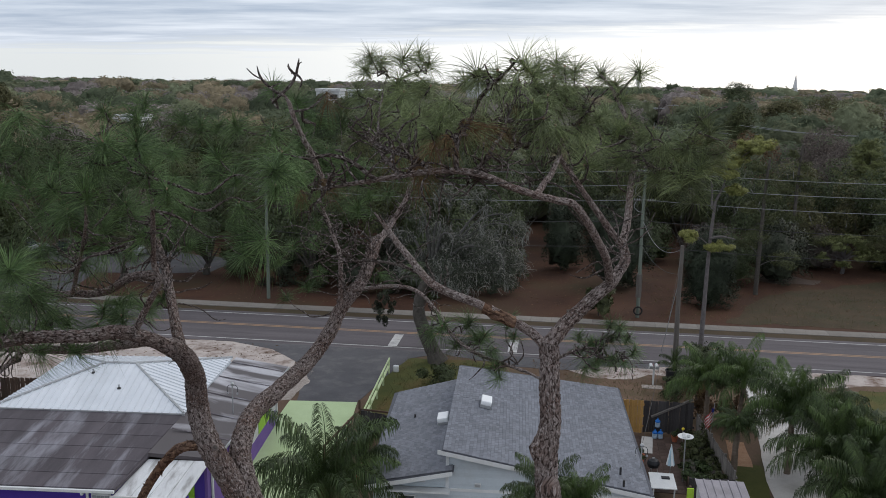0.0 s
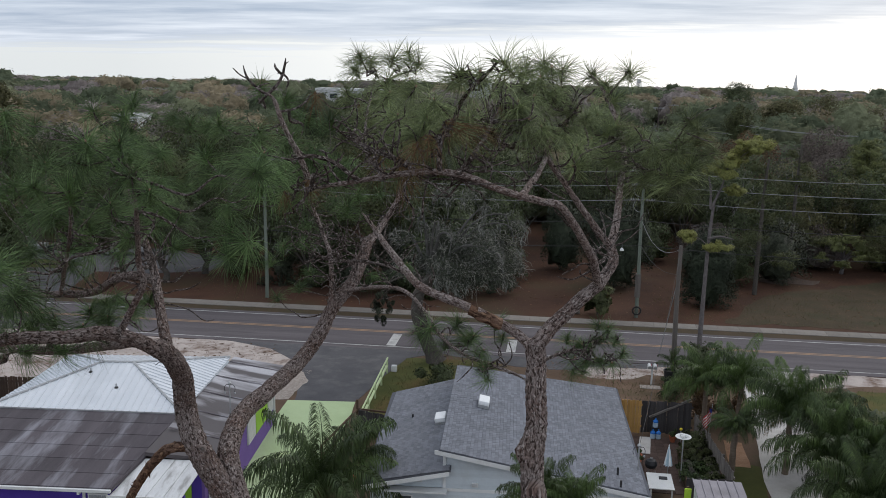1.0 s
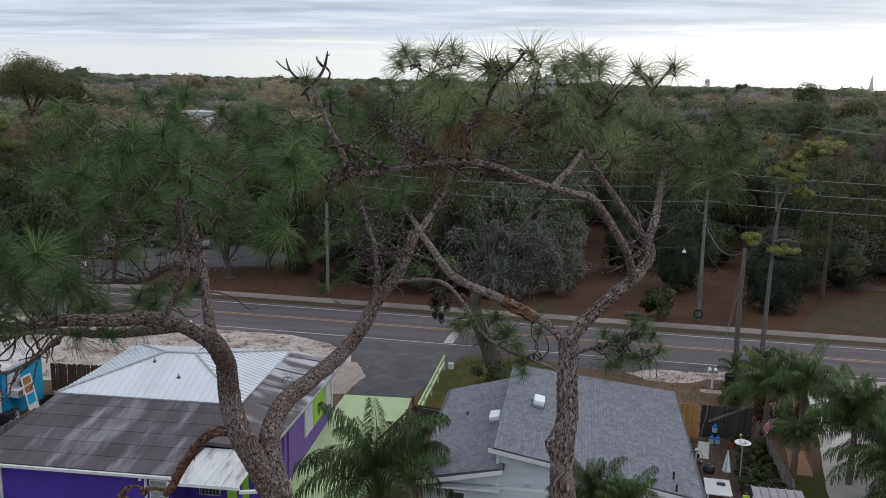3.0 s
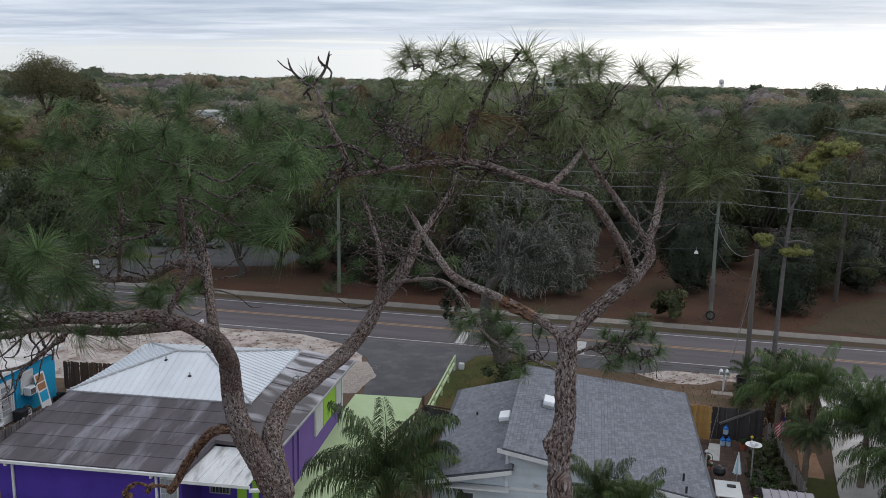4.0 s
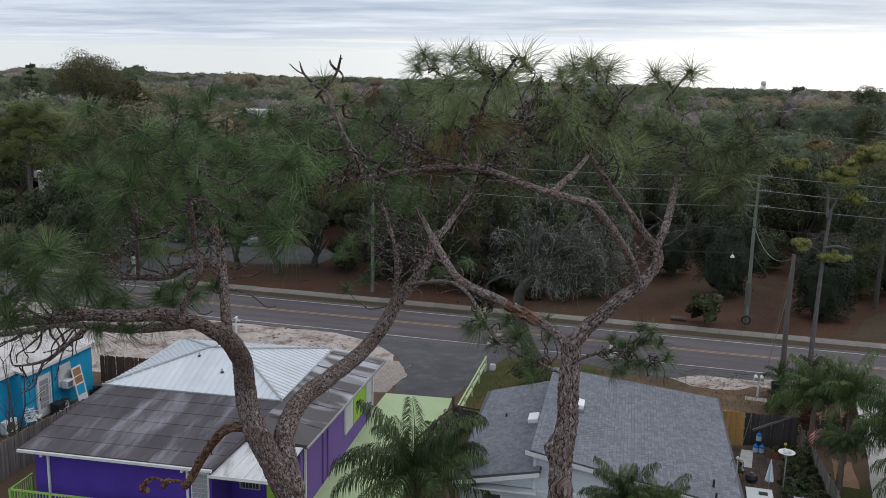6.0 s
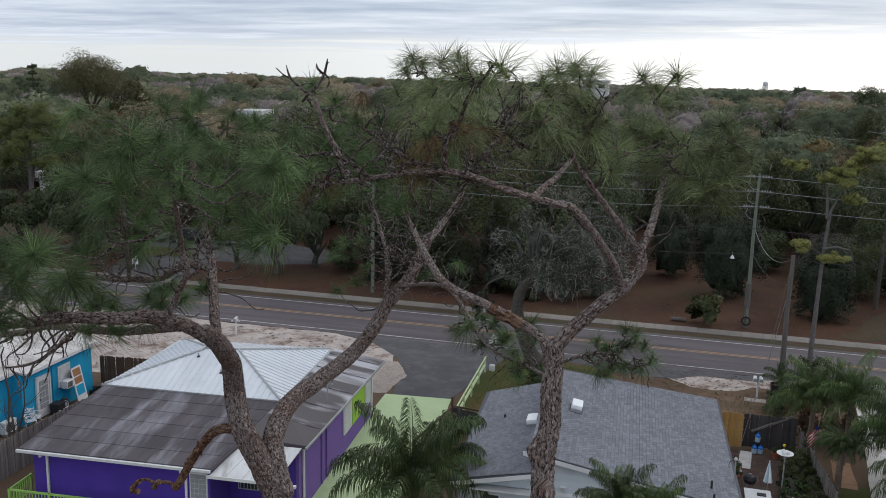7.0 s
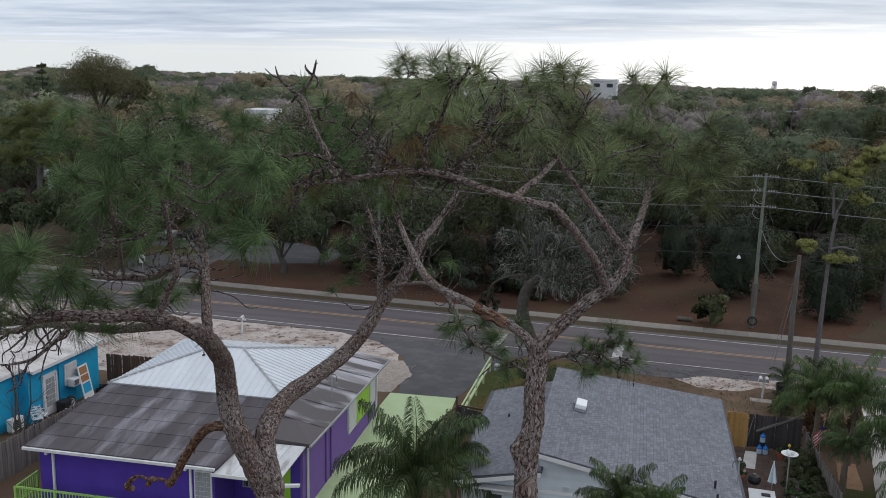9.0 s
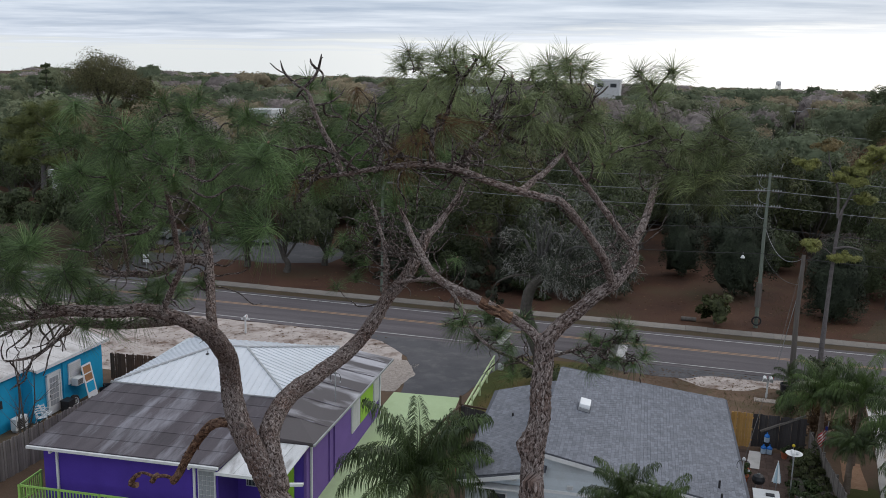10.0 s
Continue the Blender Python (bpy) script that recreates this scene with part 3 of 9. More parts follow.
road = thing("road", pose(0, 0, 0), "two-lane grey asphalt road with painted lines", "road", kind="structure")
part("carriageway", boxm(-320, 320, 57.45, 65.0, -0.2, 0.02), M["asphalt"], road)
for yy in (58.10, 64.38):
    part("edge_line", boxm(-320, 320, yy - 0.05, yy + 0.05, 0.0, 0.026), M["white_line"], road, "worn white edge line")
for yy in (61.40, 61.66):
    part("centre_line", boxm(-320, 320, yy - 0.06, yy + 0.06, 0.0, 0.026), M["yellow_line"], road, "faded yellow centre line")
for xx in (-10.85, -2.75):
    part("crossing_bar", boxm(xx, xx + 0.62, 58.30, 61.05, 0.0, 0.027), M["white_line"], road, "white painted bar across the lane")

# far pavement: slabs with open joints
pavement = thing("pavement", pose(0, 66.15, 0), "pale concrete pavement along the far side of the road", "pavement", kind="structure")
bm = boxm(0.006, 1.522, 0, 1.30, -0.2, 0.05)
slab_mesh = bpy.data.meshes.new("pavement_slab")
bm.to_mesh(slab_mesh)
bm.free()
slab_mesh.materials.append(M["walk"])
for i in range(-36, 30):
    piece("pavement_slab", slab_mesh, pavement, pose(i * 1.53, noise.noise(Vector((i * 0.6, 0, 0))) * 0.05, noise.noise(Vector((i * 1.7, 0, 4))) * 0.012))
bm = bmesh.new()
for i in range(-190, 190):
    if not -36 <= i < 30:
        block(bm, i * 1.53 + 0.006, i * 1.53 + 1.524, 0, 1.30, -0.2, 0.05)
tagged(part("far_slabs", bm, M["walk"], pavement), kind="stuff")

flat_patch("verge", [(-200, 65.02), (200, 65.02), (200, 66.12), (-200, 66.12)], 0.006, M["dry_grass"], "worn dirt verge between road and pavement", "verge", 0.05, 3)
flat_patch("yard", [(-48, 8), (30, 8), (30, 57.2), (-48, 57.2)], 0.004, M["yard_soil"], "sandy brown yard soil with thin grass", "yard", 0.1, 2)
flat_patch("sand_shoulder", [(-60, 48), (-38, 45.5), (-28, 45.0), (-16.6, 46.4), (-15.4, 50), (-16.0, 54.2), (-19.0, 57.35), (-60, 57.35)], 0.012, M["sand"], "pale pinkish sand strewn with leaves", "sand", 0.35, 0.7, 3)
flat_patch("sand_shoulder", [(1.5, 56.7), (1.3, 55.2), (2.7, 54.1), (4.6, 53.9), (6.2, 55.2), (8.6, 55.5), (11.6, 54.4), (16.5, 54.6), (19, 55.5), (26, 56.2), (26, 57.4), (9.0, 57.4), (6.4, 56.7), (4.2, 56.9)], 0.012, M["sand"], "whitish sand shoulder beside the road", "sand", 0.45, 0.6, 8)
flat_patch("road_apron", [(-7.2, 57.46), (-4.5, 56.3), (-1.5, 55.3), (1.6, 55.3), (3.2, 56.4), (6.4, 56.5), (8.6, 57.46)], 0.013, M["drive"], "crumbling grey asphalt apron beside the road", "road", 0.3, 0.5, 12)
flat_patch("lawn", [(-9.9, 43.9), (-3.0, 43.0), (-2.2, 50), (-3.2, 56.2), (-9.0, 56.0), (-9.9, 54.5)], 0.016, M["grass"], "patchy green and brown front lawn", "lawn", 0.3, 0.6, 5)
flat_patch("lawn", [(14.6, 40), (40, 40), (40, 54.2), (18.5, 54.5), (15.6, 51)], 0.016, M["grass"], "dry brown and green lawn", "lawn", 0.3, 0.8, 6)
flat_patch("lawn", [(3.4, 46.4), (8.4, 46.4), (8.6, 52.5), (3.0, 54.6)], 0.009, M["dirt_brown"], "thin brown front lawn", "lawn", 0.4, 0.6, 7)
flat_patch("lawn", [(8.7, 36), (10.0, 36), (10.4, 42.6), (9.0, 43.2)], 0.018, M["grass"], "narrow strip of green lawn", "lawn", 0.1, 0.5, 9)
flat_patch("lawn", [(13, 68.3), (60, 68.3), (60, 84), (34, 88), (18, 78)], 0.01, M["dry_grass"], "mown grass at the edge of the wood", "lawn", 0.9, 1.2, 2)
flat_patch("mulch_bed", [(9.0, 42.4), (10.0, 42.4), (10.1, 45.4), (9.2, 45.6)], 0.02, M["clay"], "orange mulch bed beside the drive", "bed", 0.08, 0.4, 4)
flat_patch("asphalt_drive", [(-21.5, 57.46), (-18.2, 56.2), (-15.6, 53.6), (-14.6, 51.4), (-13.9, 47.2), (-10.5, 47.6), (-9.7, 52.5), (-9.0, 55.8), (-6.8, 57.46)], 0.022, M["drive"], "dark grey asphalt driveway meeting the road", "driveway", 0.06, 0.5, 1)
flat_patch("lime_drive", [(-14.3, 24), (-9.3, 24), (-9.9, 42), (-10.5, 47.62), (-14.3, 47.24), (-14.0, 40)], 0.026, M["lime_floor"], "concrete drive painted pale lime green", "driveway", 0.012, 0.8, 1)
flat_patch("concrete_drive", [(10.2, 30), (12.6, 30), (12.9, 40), (14.4, 50), (16.2, 57.4), (12.0, 57.4), (11.2, 48), (10.3, 41)], 0.022, M["concrete"], "bleached pale concrete driveway", "driveway", 0.05, 0.7, 3)
flat_patch("gravel_patch", [(-16.4, 47.0), (-14.4, 47.4), (-14.1, 50.6), (-15.4, 53.0), (-17.0, 52.2)], 0.024, M["gravel"], "rounded patch of pale gravel", "gravel", 0.2, 0.4, 2)
flat_patch("parking_lot", [(-58, 75.5), (-36, 75.5), (-31, 77.5), (-30, 83), (-40, 86), (-58, 85)], 0.012, M["drive"], "pale grey parking area among the trees", "parking", 0.5, 1.5, 2)
flat_patch("lawn", [(-57, 75.7), (-45, 75.7), (-43, 77.6), (-48, 79.2), (-57, 78.6)], 0.017, M["grass"], "strip of green grass along the parking area", "lawn", 0.3, 0.8, 14)
flat_patch("side_street", [(-46, 65.3), (-39, 65.3), (-41, 75.6), (-50, 75.6)], 0.016, M["drive"], "grey side street joining the road", "road", 0.1, 1, 2)
flat_patch("clearing_sand", [(17.6, 84), (19.5, 82.6), (22.6, 82.8), (24, 84.4), (21, 85.6), (18.6, 85.4)], 0.02, M["dusty_soil"], "bare sandy patch in the clearing", "sand", 0.9, 0.8, 5)

flat_patch("lawn", [(-120, 68.4), (-47, 68.4), (-52, 75.2), (-59, 75.6), (-62, 90), (-120, 90)], 0.01, M["dry_grass"], "rough grass between pavement and parking area", "lawn", 0.4, 1.2, 4)

rng = np.random.default_rng(5)


def scatter_blades(name, label, count, x0, x1, y0, y1, h, material, spread=0.12):
    c = np.stack([rng.uniform(x0, x1, count), rng.uniform(y0, y1, count), np.full(count, 0.02)], 1)
    keep = np.array([noise.noise(Vector((p[0] * 0.45, p[1] * 0.45, 7))) + rng.uniform(-0.4, 0.4) > -0.12 for p in c])
    c = c[keep]
    n = len(c)
    ang = rng.uniform(0, 6.28, n)
    d = np.stack([np.cos(ang), np.sin(ang), np.zeros(n)], 1)
    lean = rng.normal(0, spread, (n, 3))
    hh = h * rng.uniform(0.5, 1.3, n)
    tip = c + lean + np.stack([np.zeros(n), np.zeros(n), hh], 1)
    v = np.stack([c - d * 0.014, c + d * 0.014, tip], 1).reshape(-1, 3)
    ob = new(name, mesh_from_arrays(name, v, np.arange(len(v)).reshape(-1, 3), material))
    return tagged(ob, label, "grass", kind="stuff")


scatter_blades("grass", "short green and straw-brown grass on the front lawn", 7000, -9.2, -2.6, 44, 55.4, 0.05, M["blade"])
scatter_blades("grass", "thin dry grass on the front yard", 3000, 3.2, 8.6, 46.5, 53.5, 0.03, M["blade"])
scatter_blades("grass", "thin dry grass on the open lawn", 9000, 14.5, 34, 41, 55, 0.04, M["blade"])
scatter_blades("grass", "rough grass beyond the pavement", 12000, 8, 46, 68.4, 80, 0.07, M["blade"], 0.08)

# fallen leaves on the sand, and pebbles of the gravel patch
def litter_bits(name, label, count, x0, x1, y0, y1, size, z, material, category):
    c = np.stack([rng.uniform(x0, x1, count), rng.uniform(y0, y1, count), rng.uniform(z, z + size * 0.3, count)], 1)
    a = rng.normal(0, size, (count, 3)) * (1, 1, 0.25)
    b = rng.normal(0, size, (count, 3)) * (1, 1, 0.25)
    v = np.stack([c, c + a, c + b], 1).reshape(-1, 3)
    v[:, 2] = np.maximum(v[:, 2], z)
    ob = new(name, mesh_from_arrays(name, v, np.arange(len(v)).reshape(-1, 3), material))
    return tagged(ob, label, category, kind="stuff")


litter_bits("fallen_leaves", "brown fallen leaves scattered on pale sand", 1500, -34, -17.5, 46, 57, 0.10, 0.02, M["leaf_brown"], "leaves")
litter_bits("fallen_leaves", "brown fallen leaves on the whitish sand", 1600, -1, 13, 53.3, 57, 0.08, 0.02, M["leaf_brown"], "leaves")
litter_bits("fallen_leaves", "rust-brown leaves under the far trees", 9000, -30, 45, 68.5, 104, 0.10, 0.02, M["leaf_brown"], "leaves")
litter_bits("pebbles", "pale pebbles of the gravel patch", 1300, -16.6, -14.3, 47.3, 52.4, 0.05, 0.03, M["pebble"], "gravel")

# ---- grey shingled house ----
def lay_shingles(parent, corner, along_v, down_u, width_at, rows, exposure, tab, first_rows, keep_v):
    """Shingle tabs on a roof plane. corner: upper start; along_v: unit way along the courses; down_u: unit way down the slope.
    width_at(u) gives the start and end of the course. The tabs of first_rows within keep_v are objects of their own."""
    normal = down_u.cross(along_v)
    if normal.z < 0:
        normal = -normal
    bm = bmesh.new()
    block(bm, 0.005, tab - 0.005, 0, exposure * 0.95, 0.0, 0.024)
    for v in bm.verts:
        if v.co.y < 0.001:
            v.co.z -= 0.017
    me = bpy.data.meshes.new("shingle")
    bm.to_mesh(me)
    bm.free()
    me.materials.append(M["shingle"])
    turn = Matrix((along_v, down_u, normal)).transposed().to_4x4()
    rest = bmesh.new()
    r = random.Random(int(abs(corner.x) * 100) + rows)
    for i in range(rows):
        u = i * exposure
        v0, v1 = width_at(u)
        v = v0 - (tab * 0.5 if i % 2 else 0.0) - r.uniform(0, 0.05)
        while v < v1 - 0.02:
            a = max(v, v0)
            b = min(v + tab, v1)
            if b - a > 0.04:
                p = corner + along_v * a + down_u * u + normal * (0.012 + r.uniform(0, 0.004))
                m = Matrix.Translation(p) @ turn @ Matrix.Diagonal(((b - a) / tab, 1, 1, 1))
                if first_rows[0] <= i < first_rows[1] and keep_v[0] <= a < keep_v[1]:
                    piece("shingle", me, parent, m)
                else:
                    block(rest, 0.005, tab - 0.005, 0, exposure * 0.95, -0.004, 0.020, m @ pose(0, 0, 0, 3.0))
            v += tab
    tagged(part("shingle_field", rest, M["shingle"], parent), kind="stuff")


def gable_boards(parent, x0, x1, y, z0, top_at, pitch, material, name="siding_board"):
    """Lapped boards on a wall that faces -y, cut off by the roof line top_at(x)."""
    z = z0
    while True:
        zt = z + pitch
        xa, xb = None, None
        n = 60
        for i in range(n + 1):
            x = x0 + (x1 - x0) * i / n
            if top_at(x) >= zt:
                xa = x if xa is None else xa
                xb = x
        if xa is None or xb - xa < 0.1:
            break
        bm = bmesh.new()
        block(bm, xa, xb, y - 0.008, y + 0.01, z, zt + 0.01)
        for v in bm.verts:
            if v.co.z < z + 0.001 and v.co.y < y:
                v.co.y -= 0.014
        part(name, bm, material, parent)
        z = zt


GREY = pose(-3.6, 32.55, 0, 0, 0, 3.0)
grey = thing("house", GREY, "low house with weathered grey shingle roof and pale blue siding", "house")
slope = 1.55 / 7.9
far_edge = lambda x: 10.0 + max(x, 0) * 0.262
part("roof_main", slabm([(-0.10, -0.05, 4.22), (8.0, 0.2, 2.63), (7.95, far_edge(7.95), 2.64), (0.0, 10.2, 4.20)], 0.10), M["shingle_gap"], grey, "main grey shingle roof slope")
part("roof_side", slabm([(-3.05, -0.2, 2.76), (0.35, -0.1, 3.46), (0.35, 10.6, 3.46), (-3.25, 9.85, 2.74)], 0.10), M["shingle_gap"], grey, "lower bluish-grey shingle roof slope")
du = Vector((1, 0, -slope)).normalized()
lay_shingles(grey, Vector((-0.08, 0, 4.217)), Vector((0, 1, 0)), du, lambda u: (-0.04 + u * 0.03, far_edge(u * du.x - 0.08) - 0.02), 57, 0.142, 0.25, (0, 12), (0, 5.8))
dl = Vector((-1, 0, -0.203)).normalized()
lay_shingles(grey, Vector((0.30, 0, 3.455)), Vector((0, 1, 0)), dl, lambda u: (-0.14, 10.5 - u * 0.2), 24, 0.142, 0.25, (0, 0), (0, 0))
# walls: near gable with lapped boards, far and side walls behind
part("wall", boxm(-2.75, 7.6, 0.36, 0.52, 0, 2.55), M["siding"], grey, "pale blue near wall")
part("wall", boxm(-2.85, -2.70, 0.5, 9.3, 0, 2.66), M["siding"], grey)
part("wall", boxm(7.45, 7.60, 0.5, 11.6, 0, 2.58), M["siding"], grey)
part("wall", boxm(-2.75, 7.6, 9.2, 9.35, 0, 2.6), M["siding"], grey)
bm = bmesh.new()
for a, b in (((-0.1, 3.4), (0.36, 4.1)),):
    block(bm, 0.08, 0.2, 0.4, 9.4, 2.5, 4.06)
part("upper_wall", bm, M["siding"], grey, "narrow wall between the two roof slopes")
gable_boards(grey, -2.75, 7.55, 0.35, 0.2, lambda x: (4.08 - slope * x) if x > 0.05 else 3.30 + 0.203 * x, 0.155, M["siding"])
for xa, xb, za, zb, ya, yb in ((-0.28, 8.02, 4.20, 2.57, -0.07, 0.16), (-3.07, 0.30, 2.68, 3.36, -0.23, -0.13)):
    bm = bmesh.new()
    vs = [bm.verts.new(p) for p in ((xa, ya, za - 0.15), (xb, yb, zb - 0.15), (xb, yb, zb + 0.02), (xa, ya, za + 0.02),
                                    (xa, ya + 0.03, za - 0.15), (xb, yb + 0.03, zb - 0.15), (xb, yb + 0.03, zb + 0.02), (xa, ya + 0.03, za + 0.02))]
    for f in ((0, 1, 2, 3), (7, 6, 5, 4), (0, 4, 5, 1), (3, 2, 6, 7), (0, 3, 7, 4), (1, 5, 6, 2)):
        bm.faces.new([vs[i] for i in f])
    part("bargeboard", bm, M["white_paint"], grey, "white bargeboard under the roof edge")
part("band_board", boxm(-2.7, 7.5, 0.30, 0.345, 2.38, 2.5), M["white_paint"], grey, "white trim board across the wall")
part("corner_board", boxm(0.02, 0.14, 0.29, 0.34, 2.5, 4.0), M["white_paint"], grey)
part("soffit", boxm(-2.9, 0.2, -0.12, 0.34, 2.44, 2.50), M["white_paint"], grey)
for x, z, w in ((-1.0, 2.72, 0.22), (1.15, 2.62, 0.24), (4.1, 2.62, 0.22)):
    v = part("wall_vent", boxm(x, x + w, 0.24, 0.335, z, z + 0.16, bevel=0.012), M["white_paint"], grey, "small white vent hood")
    for k in range(3):
        part("louver", boxm(x + 0.02, x + w - 0.02, 0.225, 0.245, z + 0.03 + k * 0.04, z + 0.045 + k * 0.04), M["galv"], v)
for x in (-1.9, 1.6):
    wdw = part("window", boxm(x, x + 0.75, 0.30, 0.352, 1.2, 2.15), M["white_paint"], grey, "small dark window in white frame")
    part("glass_pane", boxm(x + 0.06, x + 0.69, 0.285, 0.31, 1.26, 2.09), M["glass"], wdw)


def skylight(parent, x, y, z, tilt):
    m = pose(x, y, z, 0, tilt, 0)
    base = part("skylight", boxm(-0.24, 0.24, -0.42, 0.42, 0.0, 0.14, m=m), M["galv"], parent, "white domed skylight on a metal curb")
    bm = bmesh.new()
    block(bm, -0.235, 0.235, -0.41, 0.41, 0.14, 0.34, bevel=0.05)
    bmesh.ops.transform(bm, matrix=m, verts=bm.verts)
    part("dome", bm, M["skylight"], base, smooth=False)
    part("flashing", boxm(-0.29, 0.29, -0.48, 0.48, 0.008, 0.032, m=m), M["shingle_gap"], base)


skylight(grey, 1.36, 5.55, 3.945, math.degrees(math.atan(slope)))
skylight(grey, -0.42, 5.0, 3.30, -11.5)
for x, y, h in ((6.84, 1.4, 0.30), (6.85, 0.35, 0.26), (-1.8, 6.0, 0.12)):
    z0 = 4.2 - slope * x if x > 0 else 3.40 + 0.203 * x
    bm = pole_mesh(0.045, 0.045, h + 0.1, 10)
    bmesh.ops.translate(bm, verts=bm.verts, vec=(x, y, z0 - 0.05))
    part("vent_pipe", bm, M["dark_metal"], grey, "short dark vent pipe")


def service_mast(parent, x, y, z, h):
    bm = pole_mesh(0.03, 0.03, h, 8)
    bmesh.ops.translate(bm, verts=bm.verts, vec=(x, y, z))
    mast = part("service_mast", bm, M["galv"], parent, "grey steel service mast with insulators")
    part("weatherhead", lathe(bmesh.new(), [(0.03, 0), (0.075, 0.02), (0.08, 0.07), (0.04, 0.13), (0.01, 0.14)], 10, pose(x, y, z + h)), M["galv"], mast)
    for s in (-1, 1):
        line = curve_points([(x, y, z + h - 0.02), (x + s * 0.16, y, z + h - 0.02), (x + s * 0.24, y, z + h - 0.16), (x + s * 0.22, y, z + h - 0.34)], 0.04)
        part("drip_loop", tube(bmesh.new(), line, lambda t: 0.013, 6), M["dark_metal"], mast)
        part("insulator", lathe(bmesh.new(), [(0.02, 0), (0.045, 0.015), (0.03, 0.04), (0.045, 0.06), (0.02, 0.09)], 8, pose(x + s * 0.22, y, z + h - 0.44)), M["porcelain"], mast)


service_mast(grey, 7.78, 2.5, 2.5, 1.15)

# ---- purple house with white metal hip roof ----
purple = thing("house", pose(-24.06, 29.39, 0, 0, 0, 4.3), "purple stucco house with white metal hip roof and dark roll roofing", "house")
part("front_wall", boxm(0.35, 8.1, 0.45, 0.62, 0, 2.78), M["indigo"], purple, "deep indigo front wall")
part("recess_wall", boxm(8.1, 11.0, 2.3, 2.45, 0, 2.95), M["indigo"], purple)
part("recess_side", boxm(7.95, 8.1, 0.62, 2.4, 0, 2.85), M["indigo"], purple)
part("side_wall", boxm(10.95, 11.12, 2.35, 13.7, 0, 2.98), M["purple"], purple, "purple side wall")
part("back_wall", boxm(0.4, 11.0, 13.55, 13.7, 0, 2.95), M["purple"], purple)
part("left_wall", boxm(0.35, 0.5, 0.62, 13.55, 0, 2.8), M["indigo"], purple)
part("awning_post", boxm(10.85, 11.02, 0.25, 0.42, 0, 2.52), M["indigo"], purple)

# dark roll roofing in lapped sheets on the front slope
part("front_roof", slabm([(0.0, 0.0, 2.86), (8.35, 0.0, 2.86), (8.75, 2.4, 3.12), (9.0, 5.85, 3.58), (0.45, 5.85, 3.58)], 0.12), M["roll_roof"], purple, "weathered dark roll roofing with pale streaks")
rows = 6
for i in range(rows):
    f0, f1 = i / rows, (i + 1) / rows
    y0, y1 = 5.85 * f0, 5.85 * f1 + 0.05
    z0, z1 = 2.86 + 0.72 * f0, 2.86 + 0.72 * f1
    xl0, xl1 = 0.45 * f0, 0.45 * f1
    xr0, xr1 = 8.35 + 0.65 * f0, 8.35 + 0.65 * f1
    n = 3
    for k in range(n):
        a, b = k / n, (k + 1) / n
        part("roofing_sheet", slabm([(xl0 + (xr0 - xl0) * a + 0.006, y0, z0 + 0.022), (xl0 + (xr0 - xl0) * b - 0.006, y0, z0 + 0.022),
                                     (xl1 + (xr1 - xl1) * b - 0.006, y1, z1 + 0.013), (xl1 + (xr1 - xl1) * a + 0.006, y1, z1 + 0.013)], 0.015), M["roll_roof"], purple)
# patched low roof on the right, with seams
part("side_roof", slabm([(8.75, 2.35, 3.30), (11.4, 2.5, 3.08), (11.75, 14.0, 3.08), (9.0, 14.0, 3.5), (9.0, 5.85, 3.56)], 0.16), M["flat_roof"], purple, "nearly flat patched roof with pale wet-looking patches")
for k in range(5):
    y = 4.3 + k * 2.2
    part("roof_seam", slabm([(9.02, y, 3.545), (11.42 + k * 0.06, y, 3.095), (11.42 + k * 0.06, y + 0.10, 3.095), (9.02, y + 0.10, 3.545)], 0.012), M["roll_roof"], purple)
part("roof_edge_board", slabm([(11.38, 2.4, 3.06), (11.46, 2.4, 3.06), (11.81, 14.05, 3.06), (11.73, 14.05, 3.06)], 0.09), M["galv"], purple, "thin grey metal edge")
# hip roof of ribbed metal panels
EZ, RZ = 3.62, 4.72
CORNERS = [(0.45, 5.75), (9.05, 5.75), (8.95, 13.5), (0.85, 13.1)]
RIDGE = [(4.25, 8.9), (5.7, 8.95)]


